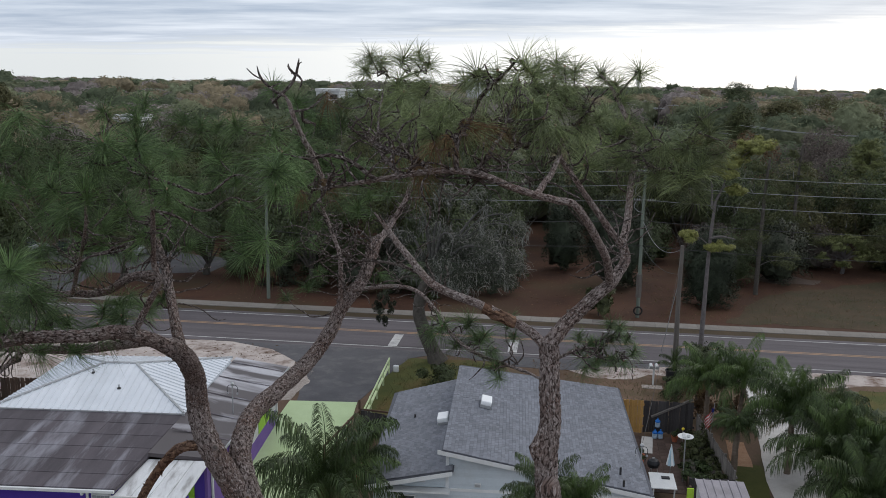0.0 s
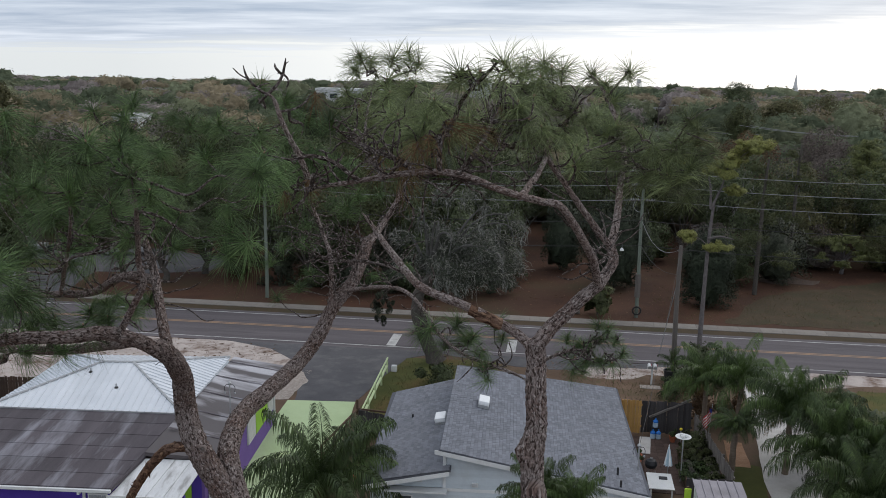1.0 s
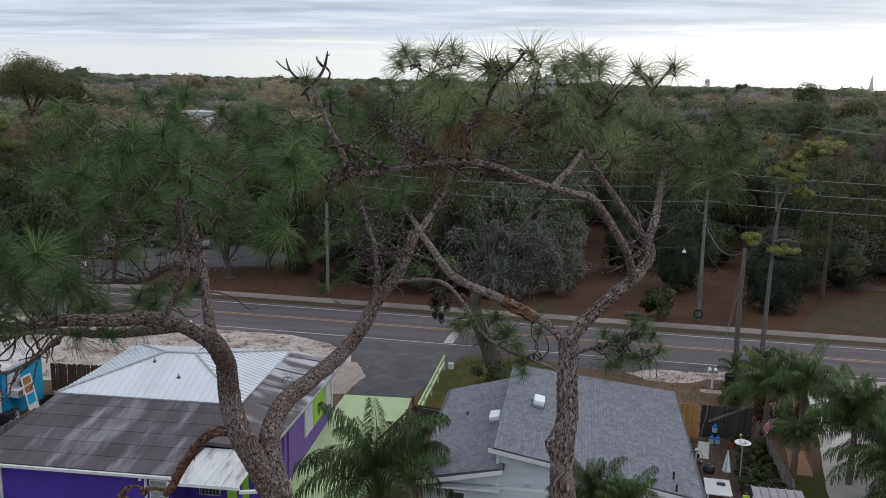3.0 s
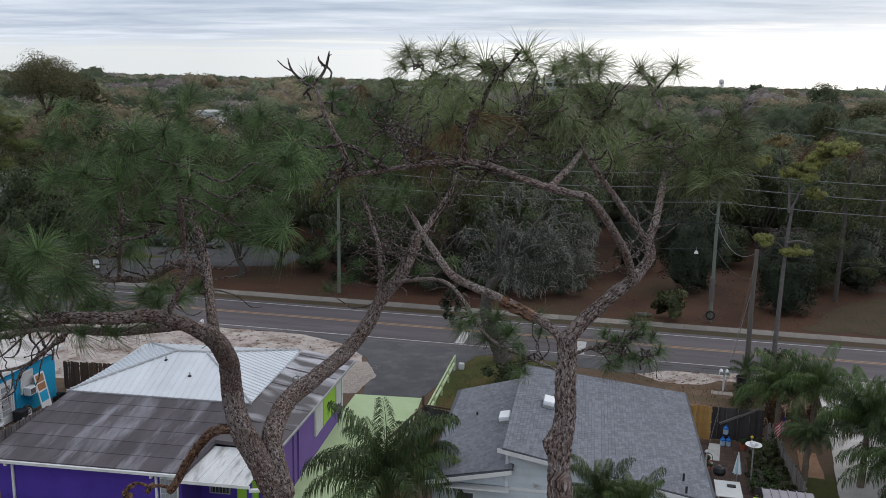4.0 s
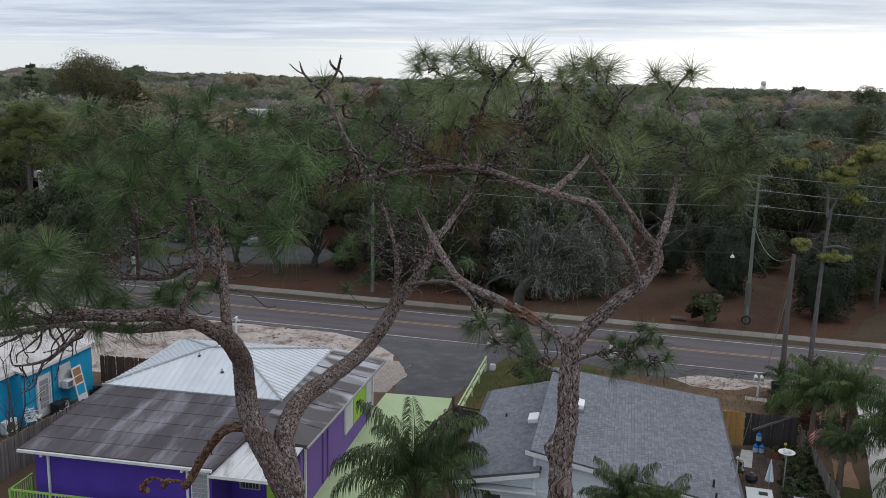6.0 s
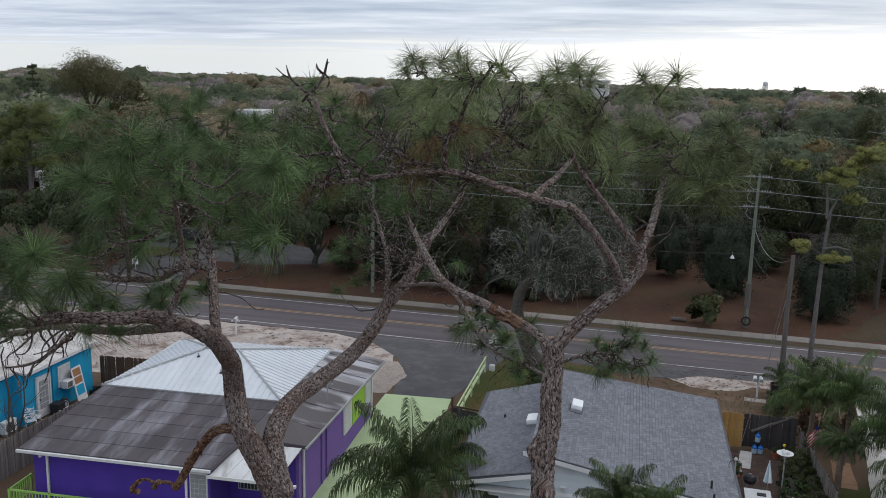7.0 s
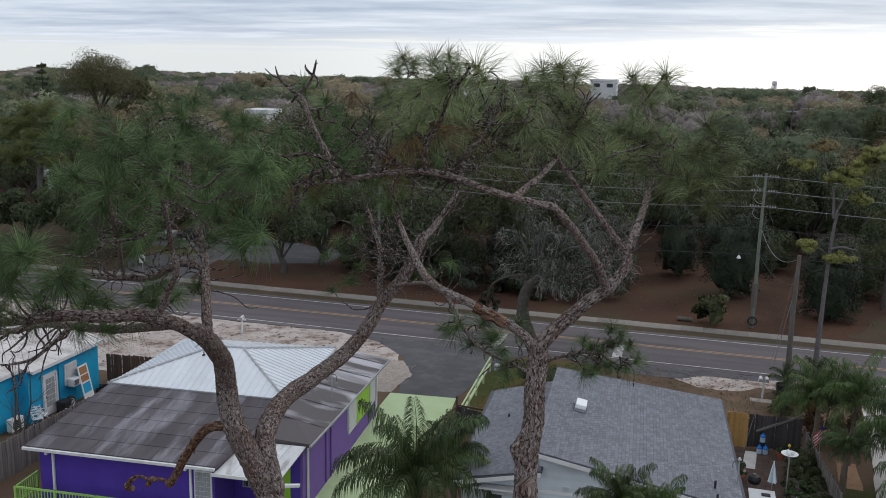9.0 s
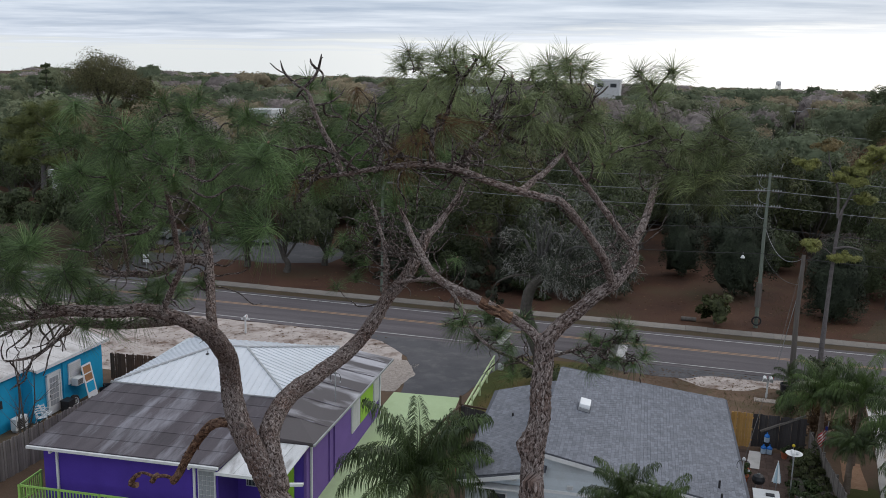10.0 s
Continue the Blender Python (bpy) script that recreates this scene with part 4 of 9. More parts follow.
def metal_face(parent, a, b, c, d, ribs, label=""):
    """A roof face from the eave a-b up to the ridge c-d (c above b), covered with ribbed panels laid side by side."""
    a, b, c, d = (Vector(p) for p in (a, b, c, d))
    bm = bmesh.new()
    slab(bm, [a, b, c, d] if (c - d).length > 0.01 else [a, b, c], 0.05)
    face = part("metal_slope", bm, M["metal_roof"], parent, label)
    nrm = (b - a).cross(d - a).normalized()
    e = (b - a).normalized()
    up = nrm.cross(e).normalized()
    length = (b - a).length

    def reach(s):
        best = 0.0
        p = a + e * s
        for q0, q1 in ((a, d), (d, c), (c, b)):
            x0, y0 = (q0 - p).dot(e), (q0 - p).dot(up)
            x1, y1 = (q1 - p).dot(e), (q1 - p).dot(up)
            if (x0 <= 0 <= x1 or x1 <= 0 <= x0) and abs(x1 - x0) > 1e-6:
                best = max(best, y0 + (y1 - y0) * (-x0) / (x1 - x0))
        return best
    for k in range(ribs):
        s0, s1 = length * k / ribs + 0.004, length * (k + 1) / ribs - 0.004
        h0, h1 = reach(s0), reach(s1)
        if max(h0, h1) < 0.05:
            continue
        lift = nrm * 0.012
        bm = bmesh.new()
        pts = [a + e * s0, a + e * s1, a + e * s1 + up * max(h1, 0.01), a + e * s0 + up * max(h0, 0.01)]
        slab(bm, [p + lift for p in pts], 0.008)
        # raised rib along one edge of the panel
        w = min(0.045, length / ribs * 0.25)
        hr = reach(s0 + w)
        rib = [a + e * s0, a + e * (s0 + w), a + e * (s0 + w) + up * max(hr, 0.01), a + e * s0 + up * max(h0, 0.01)]
        slab(bm, [p + nrm * 0.042 for p in rib], 0.03)
        part("roof_panel", bm, M["metal_roof"], face)
    return face


C = [(x, y, EZ) for x, y in CORNERS]
R0, R1 = [(x, y, RZ) for x, y in RIDGE]
metal_face(purple, C[0], C[1], R1, R0, 26, "white ribbed metal front slope")
metal_face(purple, C[1], C[2], R1, R1, 24, "white ribbed metal side slope")
metal_face(purple, C[2], C[3], R0, R1, 24, "white ribbed metal back slope")
metal_face(purple, C[3], C[0], R0, R0, 22, "bluish-white metal side slope")
for p, q in ((C[0], R0), (C[1], R1), (C[2], R1), (C[3], R0), (R0, R1)):
    p, q = Vector(p), Vector(q)
    n = max(2, int((q - p).length / 0.42))
    for k in range(n):
        line = [p.lerp(q, (k + t) / n) + Vector((0, 0, 0.045)) for t in (0.03, 0.5, 0.97)]
        part("ridge_cap", tube(bmesh.new(), line, lambda t: 0.055, 6), M["galv"], purple)
part("hip_edge", boxm(0.3, 9.1, 5.70, 5.78, 3.54, 3.63), M["galv"], purple, "metal drip edge")
part("hip_base", boxm(0.5, 9.0, 5.8, 13.1, 2.9, 3.56), M["siding"], purple, "pale band below the hip roof")
for x, y in ((4.0, 8.2), (5.6, 7.2)):
    z = EZ + (RZ - EZ) * (y - 5.75) / 3.2
    bm = pole_mesh(0.04, 0.04, 0.24, 10)
    bmesh.ops.translate(bm, verts=bm.verts, vec=(x, y, z - 0.04))
    pv = part("vent_pipe", bm, M["galv"], purple, "small roof vent pipe")
    part("boot", lathe(bmesh.new(), [(0.10, 0), (0.09, 0.03), (0.045, 0.08)], 12, pose(x, y, z)), M["dark_metal"], pv)
# awning, gutter and downpipes
for k in range(4):
    a, b = k / 4, (k + 1) / 4
    part("awning_sheet", slabm([(8.28 + 2.75 * a + 0.01, -0.05, 2.62), (8.28 + 2.75 * b - 0.01, -0.05, 2.62), (8.7 + 2.55 * b - 0.01, 2.38, 3.02), (8.7 + 2.55 * a + 0.01, 2.38, 3.02)], 0.03), M["awning"], purple, "stained white metal awning sheet")
part("awning_trim", boxm(8.2, 11.1, -0.09, -0.05, 2.50, 2.63), M["white_paint"], purple)
part("awning_arm", slabm([(11.05, -0.05, 2.44), (11.75, 0.15, 2.44), (11.75, 0.3, 2.44), (11.05, 0.12, 2.44)], 0.10), M["white_paint"], purple)
gutter = part("gutter", boxm(-0.05, 8.35, -0.12, -0.01, 2.72, 2.84, bevel=0.015), M["white_paint"], purple, "white rain gutter")
for x in (0.95, 7.05):
    part("downpipe", boxm(x, x + 0.09, 0.36, 0.44, 0.1, 2.62), M["white_paint"], purple, "white downpipe")
    part("elbow", boxm(x, x + 0.09, -0.08, 0.40, 2.60, 2.70), M["white_paint"], purple)
part("downpipe", boxm(11.14, 11.22, 2.75, 2.84, 0.1, 2.95), M["white_paint"], purple, "white downpipe")
part("downpipe", boxm(11.14, 11.22, 13.5, 13.6, 0.1, 2.95), M["white_paint"], purple, "white downpipe")
# glass-block window on the front
wdw = part("window", boxm(7.25, 8.0, 0.38, 0.452, 0.9, 2.45), M["white_paint"], purple, "window of pale glass blocks in white frame")
for i in range(4):
    for j in range(7):
        part("glass_block", boxm(7.30 + i * 0.165, 7.30 + i * 0.165 + 0.15, 0.355, 0.385, 0.97 + j * 0.205, 0.97 + j * 0.205 + 0.185, bevel=0.012), M["pane"], wdw)
wdw = part("window", boxm(8.5, 9.4, 2.22, 2.302, 1.0, 2.2), M["galv"], purple, "dark barred window in the porch")
part("glass_pane", boxm(8.56, 9.34, 2.20, 2.225, 1.06, 2.14), M["glass"], wdw)
for k in range(5):
    part("bar", boxm(8.62 + k * 0.15, 8.64 + k * 0.15, 2.17, 2.19, 1.06, 2.14), M["galv"], wdw)
part("green_door", boxm(9.7, 10.6, 2.20, 2.302, 0.1, 2.15), M["lime"], purple, "lime green door")
part("green_panel", boxm(9.3, 11.0, 0.15, 0.22, 0.2, 1.0), M["lime"], purple, "lime green porch panel")
# side wall: window with blinds, lime panel, drain pipes
wdw = part("window", boxm(11.12, 11.20, 8.55, 9.85, 1.0, 2.5), M["white_paint"], purple, "white framed window with closed blinds")
for k in range(9):
    part("slat", boxm(11.195, 11.215, 8.62, 9.78, 1.06 + k * 0.155, 1.06 + k * 0.155 + 0.13), M["curtain"], wdw)
part("lime_panel", boxm(11.12, 11.18, 10.0, 12.2, 0.95, 2.75), M["lime"], purple, "bright lime green wall panel")
wdw = part("window", boxm(11.12, 11.20, 12.3, 13.3, 1.0, 2.6), M["white_paint"], purple, "white framed window with closed blinds")
for k in range(9):
    part("slat", boxm(11.195, 11.215, 12.37, 13.23, 1.06 + k * 0.165, 1.06 + k * 0.165 + 0.14), M["curtain"], wdw)
part("corner_trim", boxm(11.12, 11.20, 13.58, 13.72, 0, 2.95), M["white_paint"], purple)
for y in (5.2, 5.9):
    part("conduit", boxm(11.12, 11.19, y, y + 0.08, 0.1, 2.95), M["purple"], purple)
service_mast(purple, 10.85, 7.0, 3.0, 1.55)

# deck with lime green rail
deck = thing("deck", pose(-24.35, 28.95, 0, 0, 0, 4.3), "raised wooden deck with lime green railing", "deck")
for k in range(9):
    part("deck_board", boxm(0.0, 7.4, 0.02 + k * 0.155, 0.165 + k * 0.155, 0.28, 0.32), M["old_board"], deck)
part("joist", boxm(0.05, 7.3, 0.1, 1.3, 0.0, 0.27), M["brown_wood"], deck)
for x in (0.0, 1.8, 3.6, 5.4, 7.2):
    part("post", boxm(x, x + 0.09, 0.0, 0.09, 0.0, 1.24), M["lime_rail"], deck)
part("post", boxm(0.0, 0.09, 1.42, 1.51, 0.0, 1.24), M["lime_rail"], deck)
for z in (0.45, 1.16):
    part("rail", boxm(0.0, 7.29, 0.02, 0.07, z, z + 0.08), M["lime_rail"], deck)
    part("rail", boxm(0.02, 0.07, 0.09, 1.42, z, z + 0.08), M["lime_rail"], deck)
for k in range(50):
    if k % 13:
        part("baluster", boxm(k * 0.14 + 0.09, k * 0.14 + 0.13, 0.03, 0.06, 0.52, 1.17), M["lime_rail"], deck)
for k in range(9):
    part("baluster", boxm(0.03, 0.06, 0.18 + k * 0.14, 0.22 + k * 0.14, 0.52, 1.17), M["lime_rail"], deck)

# ---- turquoise house ----
blue = thing("house", pose(-30.15, 36.9, 0, 0, 0, 0.5), "bright turquoise house with dirty white sloping roof", "house")
part("side_wall", boxm(-0.18, 0.0, 0.0, 5.7, 0, 2.75), M["blue"], blue, "turquoise side wall")
part("end_wall", boxm(-9, -0.18, 5.55, 5.7, 0, 2.75), M["blue"], blue)
part("step_wall", boxm(-0.6, -0.18, 0.0, 0.15, 0, 2.7), M["blue"], blue)
part("set_back_wall", boxm(-0.75, -0.6, -8, 0.15, 0, 2.6), M["blue"], blue, "set-back turquoise wall")
part("back_wall", boxm(-9.2, -9.0, -8, 5.7, 0, 2.75), M["blue"], blue)
part("roof_deck", slabm([(0.28, 0.0, 2.86), (0.28, 6.0, 2.86), (-4.5, 6.0, 3.72), (-9.4, 6.0, 2.9), (-9.4, -8.2, 2.9), (-4.5, -8.2, 3.72), (-0.35, -8.2, 2.95), (-0.35, 0.0, 2.95)], 0.12), M["blue_roof"], blue, "dirty white roof")
for k in range(14):
    y0 = -8.2 + k * 1.014
    x0 = 0.30 if y0 > -0.2 else -0.33
    zz = 2.86 if y0 > -0.2 else 2.96
    part("roof_sheet", slabm([(x0, y0 + 0.01, zz + 0.015), (x0, y0 + 1.0, zz + 0.015), (-4.48, y0 + 1.0, 3.74), (-4.48, y0 + 0.01, 3.74)], 0.02), M["blue_roof"], blue)
part("roof_edge", boxm(0.28, 0.33, 0.0, 6.02, 2.70, 2.87), M["white_paint"], blue, "white roof edge board")
part("roof_edge", boxm(-0.36, -0.31, -8.2, 0.0, 2.78, 2.96), M["white_paint"], blue, "white roof edge board")
door = part("door", boxm(0.0, 0.07, 1.1, 2.0, 0.05, 2.15), M["white_paint"], blue, "white screen door with small panes")
for i in range(3):
    for j in range(5):
        part("glass_pane", boxm(0.06, 0.085, 1.22 + i * 0.23, 1.41 + i * 0.23, 0.50 + j * 0.31, 0.77 + j * 0.31), M["pane"], door)
part("door_handle", boxm(0.085, 0.13, 1.17, 1.20, 1.0, 1.12), M["dark_metal"], door)
for a, b in ((1.0, 1.1), (2.0, 2.1)):
    part("jamb", boxm(0.0, 0.10, a, b, 0.05, 2.25), M["white_paint"], door)
part("lintel", boxm(0.0, 0.10, 1.0, 2.1, 2.15, 2.26), M["white_paint"], door)
wdw = part("window", boxm(0.0, 0.07, 2.75, 3.75, 1.15, 2.3), M["white_paint"], blue, "white window with blinds above an air conditioner")
for k in range(7):
    part("slat", boxm(0.065, 0.085, 2.82, 3.68, 1.55 + k * 0.1, 1.55 + k * 0.1 + 0.085), M["curtain"], wdw)
part("conduit", boxm(0.0, 0.05, 2.3, 2.36, 0.2, 2.7), M["blue"], blue)
vent = part("wall_vent", boxm(-0.6, -0.54, -1.9, -1.5, 1.3, 1.7), M["dark_metal"], blue, "dark wall vent")
for k in range(4):
    part("louver", boxm(-0.55, -0.52, -1.87, -1.53, 1.34 + k * 0.09, 1.39 + k * 0.09), M["dark_metal"], vent)

ac = thing("air_conditioner", pose(-30.08, 40.05, 1.10), "white window air conditioner with dark grille", "air conditioner")
part("case", boxm(0.02, 0.42, -0.30, 0.30, 0, 0.40, bevel=0.02), M["white_paint"], ac)
part("grille", boxm(0.41, 0.43, -0.25, 0.12, 0.05, 0.34), M["dark_metal"], ac)
for k in range(6):
    part("fin", boxm(0.425, 0.437, -0.25, 0.12, 0.07 + k * 0.046, 0.085 + k * 0.046), M["galv"], ac)
part("bracket", boxm(-0.05, 0.3, -0.25, 0.25, -0.05, 0.0), M["galv"], ac)

leaning = thing("screen_door", pose(-29.45, 40.75, 0.0, 0, -12, 3), "old white screen door leaning on the turquoise wall", "door")
for y in (-0.42, 0.34):
    part("stile", boxm(-0.02, 0.02, y, y + 0.09, 0, 2.05), M["white_paint"], leaning)
for z, h in ((0, 0.5), (1.05, 0.08), (1.5, 0.06), (1.96, 0.09)):
    part("cross_rail", boxm(-0.02, 0.02, -0.33, 0.34, z, z + h), M["white_paint"], leaning)
part("panel", boxm(-0.008, 0.008, -0.33, 0.34, 1.1, 1.5), M["cardboard"], leaning, "orange panel")
part("panel", boxm(-0.008, 0.008, -0.33, 0.34, 1.56, 1.96), M["cardboard"], leaning, "orange panel")
part("panel", boxm(-0.006, 0.006, -0.33, 0.34, 0.5, 1.05), M["blue"], leaning)


def car_wheel(m, label, lean=True):
    w = thing("spare_wheel", m, label, "wheel")
    bm = lathe(bmesh.new(), [(0.20, -0.09), (0.28, -0.105), (0.33, -0.07), (0.335, 0.0), (0.33, 0.07), (0.28, 0.105), (0.20, 0.09)], 28)
    part("tyre", bm, M["rubber"], w)
    rim = part("rim", lathe(bmesh.new(), [(0.19, 0.06), (0.205, 0.115), (0.17, 0.10), (0.16, 0.085)], 28), M["galv"], w)
    for k in range(6):
        part("spoke", boxm(0.03, 0.18, -0.02, 0.02, 0.09, 0.115, m=pose(0, 0, 0, 0, 0, k * 60)), M["galv"], rim)
    part("hub", lathe(bmesh.new(), [(0.05, 0.09), (0.05, 0.125), (0.02, 0.13)], 12), M["galv"], rim)


car_wheel(pose(-29.72, 39.5, 0.34, 0, 78, 0), "car wheel leaning against the turquoise wall")
condenser = thing("condenser", pose(-30.25, 35.95, 0.0), "white air-conditioner condenser with round fan grille", "air conditioner")
part("case", boxm(-0.16, 0.16, -0.42, 0.42, 0.12, 0.74, bevel=0.02), M["white_paint"], condenser)
part("fan_ring", lathe(bmesh.new(), [(0.23, 0), (0.25, 0.02), (0.21, 0.02)], 24, pose(0.155, -0.10, 0.43, 0, 90, 0)), M["dark_metal"], condenser)
for k in range(5):
    part("grille_bar", boxm(0.17, 0.18, -0.31, 0.11, 0.25 + k * 0.09, 0.26 + k * 0.09), M["galv"], condenser)
for y in (-0.35, 0.3):
    part("foot", boxm(-0.16, 0.16, y, y + 0.06, 0, 0.12), M["galv"], condenser)


def lawn_chair(m):
    c = thing("lawn_chair", m, "folding lawn chair of white tubing by the wall", "chair", "chairs by the turquoise house")
    for y in (-0.25, 0.25):
        part("leg", tube(bmesh.new(), [Vector((-0.25, y, 0)), Vector((0.05, y, 0.3)), Vector((0.22, y, 0.6))], lambda t: 0.014, 6), M["white_paint"], c)
        part("leg", tube(bmesh.new(), [Vector((0.25, y, 0)), Vector((0.0, y, 0.35)), Vector((-0.35, y, 0.95))], lambda t: 0.014, 6), M["white_paint"], c)
        part("arm", boxm(-0.2, 0.25, y - 0.03, y + 0.03, 0.58, 0.61), M["white_paint"], c)
    for k in range(4):
        part("web_strap", boxm(-0.2 + k * 0.11, -0.12 + k * 0.11, -0.25, 0.25, 0.37, 0.378), M["canvas"], c)
    for k in range(4):
        part("back_strap", boxm(-0.17 - k * 0.05, -0.16 - k * 0.05, -0.25, 0.25, 0.50 + k * 0.11, 0.57 + k * 0.11), M["canvas"], c)
    return c


first = lawn_chair(pose(-29.9, 37.5, 0, 0, 0, 20))
copy_thing(first, pose(-29.8, 37.0, 0, 0, 0, -35))
bin_ = thing("storage_bin", pose(-29.75, 39.0, 0), "black plastic storage tubs beside the door", "bin")
part("tub", boxm(-0.25, 0.25, -0.28, 0.28, 0, 0.55, bevel=0.03), M["black_plastic"], bin_)
part("lid", boxm(-0.28, 0.28, -0.31, 0.31, 0.55, 0.60, bevel=0.015), M["black_plastic"], bin_)
for k, (x, y, s) in enumerate(((-29.6, 41.7, 0.22), (-29.5, 42.1, 0.28), (-29.9, 42.4, 0.2))):
    b = thing("bucket", pose(x, y, 0), "dark plastic bucket by the wall", "bucket", "buckets by the turquoise house")
    part("pail", lathe(bmesh.new(), [(s * 0.6, 0), (s * 0.8, s * 1.4), (s * 0.84, s * 1.45), (s * 0.74, s * 1.42), (s * 0.55, 0.03)], 16), M["black_plastic"], b)


# ---- fences ----
def board_fence(name, a, b, h, material, label, gap=0.012, w=0.14, lean=0.0, group="", rails=True, post_every=2.4):
    a, b = Vector((*a, 0)), Vector((*b, 0))
    length, ang = (b - a).length, math.degrees(math.atan2((b - a).y, (b - a).x))
    f = thing(name, Matrix.Translation(a) @ pose(0, 0, 0, 0, 0, ang), label, "fence", group)
    bm = boxm(0, w - gap, -0.012, 0.012, 0.04, h)
    me = bpy.data.meshes.new("board")
    bm.to_mesh(me)
    bm.free()
    me.materials.append(material)
    r = random.Random(int(length * 100))
    for k in range(int(length / w)):
        piece("board", me, f, pose(k * w, r.uniform(-0.006, 0.006), r.uniform(-0.03, 0.03), r.uniform(-1, 1), 0, 0) @ pose(0, 0, 0, 0, r.uniform(-0.8, 0.8), 0))
    if rails:
        for z in (0.35, h * 0.5, h - 0.3):
            part("fence_rail", boxm(0, length, 0.014, 0.06, z, z + 0.09), material, f)
        for k in range(int(length / post_every) + 1):
            x = min(k * post_every, length - 0.1)
            part("post", boxm(x, x + 0.1, 0.062, 0.16, 0, h - 0.04), material, f)
    return f


board_fence("fence", (-27.1, 26.0), (-26.8, 37.4), 1.8, M["old_board"], "weathered grey board fence between the two houses")
board_fence("fence", (-30.6, 43.9), (-20.0, 44.9), 1.6, M["brown_wood"], "dark stained board fence behind the houses")
board_fence("fence", (4.05, 45.7), (5.1, 45.8), 1.82, M["new_board"], "honey-coloured new wooden fence panel")
board_fence("fence", (5.1, 45.9), (7.7, 46.0), 1.75, M["dark_board"], "nearly black board fence panel", gap=0.004)
board_fence("fence", (7.75, 45.7), (8.5, 38.8), 1.3, M["old_board"], "grey weathered board fence along the yard")
board_fence("fence", (6.5, 38.6), (8.5, 38.7), 1.0, M["dark_board"], "low dark board fence across the yard")
board_fence("fence", (-9.3, 43.2), (-6.9, 42.4), 1.35, M["dark_board"], "dark brown board fence against the grey house")
part("brace", boxm(-0.06, 0.06, 0, 2.3, 0, 0.09, m=pose(5.5, 45.78, 0.9, 25, 0, -82)), M["old_board"], thing("leaning_plank", pose(0, 0, 0), "grey plank leaning on the dark fence", "plank"))

rail = thing("handrail", pose(-9.35, 43.9, 0, 0, 0, 2.2), "faded pale green wooden handrail along the lawn", "railing")
for k in range(5):
    part("post", boxm(-0.05, 0.05, k * 2.2, k * 2.2 + 0.1, 0, 0.98), M["pale_rail"], rail)
for z in (0.45, 0.92):
    part("rail", boxm(-0.03 - (0.06 if z < 0.6 else 0), 0.05, -0.1, 9.0, z, z + 0.07), M["pale_rail"], rail)

brown_rail = thing("handrail", pose(-9.55, 44.1, 0, 0, 0, -7.5), "dark brown wooden post-and-rail beside the lime drive", "railing")
for k in range(4):
    part("post", boxm(-0.05, 0.05, -k * 1.6 - 0.1, -k * 1.6, 0, 1.55 if k == 0 else 1.05), M["brown_wood"], brown_rail)
for z in (0.42, 0.95):
    part("rail", boxm(-0.03, 0.04, -4.9, 0.0, z, z + 0.10), M["brown_wood"], brown_rail)
part("cross_rail", boxm(0.05, 2.2, -0.10, -0.04, 1.0, 1.10), M["brown_wood"], brown_rail)

# ---- the two tall pines close by: limbs as name, radii and way points; tips of the needle clusters as place and size ----
RIGHT_LIMBS = []
RIGHT_LIMBS.append(("right_trunk", 0.0861, 0.0697, [(0.4, 5.6, 0.0), (0.5, 5.75, 6.0), (0.48, 5.95, 12.0), (0.46, 6.05, 15.42), (0.45, 6.15, 15.62), (0.43, 6.25, 15.9), (0.44, 6.35, 16.11), (0.43, 6.42, 16.29), (0.43, 6.55, 16.45), (0.42, 6.63, 16.59)]))
RIGHT_LIMBS.append(("right_limb", 0.0576, 0.036, [(0.42, 6.63, 16.59), (0.56, 6.78, 16.74), (0.74, 6.9, 16.9), (0.9, 7.1, 17.02), (0.96, 7.25, 17.11), (0.94, 7.38, 17.19)]))
RIGHT_LIMBS.append(("right_leader", 0.0346, 0.0173, [(0.94, 7.38, 17.19), (0.99, 7.7, 17.31), (1.03, 8.15, 17.51), (1.07, 8.4, 17.73), (1.06, 8.6, 17.93), (0.98, 8.8, 18.16), (0.88, 9.0, 18.36), (0.77, 9.2, 18.49)]))
RIGHT_LIMBS.append(("vee_limb", 0.0288, 0.0144, [(0.94, 7.38, 17.18), (0.82, 7.3, 17.34), (0.67, 7.18, 17.55), (0.55, 7.08, 17.73), (0.43, 7.0, 17.91), (0.46, 6.9, 18.05), (0.53, 6.85, 18.14), (0.63, 6.8, 18.26)]))
RIGHT_LIMBS.append(("vee_side", 0.0245, 0.0158, [(0.29, 6.02, 17.74), (0.38, 6.5, 17.83), (0.44, 6.98, 17.93)]))
RIGHT_LIMBS.append(("arch_limb", 0.0317, 0.013, [(0.83, 6.95, 16.98), (0.79, 6.7, 17.19), (0.73, 6.54, 17.34), (0.64, 6.34, 17.53), (0.54, 6.2, 17.67), (0.43, 6.13, 17.7), (0.29, 6.0, 17.75), (0.14, 5.82, 17.82), (-0.02, 5.62, 17.91), (-0.18, 5.58, 17.93), (-0.39, 5.6, 17.91), (-0.65, 5.63, 17.86), (-0.88, 5.67, 17.81), (-1.06, 5.75, 17.77)]))
RIGHT_LIMBS.append(("perch_limb", 0.036, 0.0202, [(0.4, 6.6, 16.56), (0.28, 6.68, 16.65), (0.11, 6.65, 16.75), (-0.07, 6.62, 16.84), (-0.27, 6.7, 16.89), (-0.46, 6.8, 16.95), (-0.62, 7.0, 17.03), (-0.8, 7.3, 17.13), (-0.96, 7.6, 17.2), (-1.14, 7.9, 17.29)]))
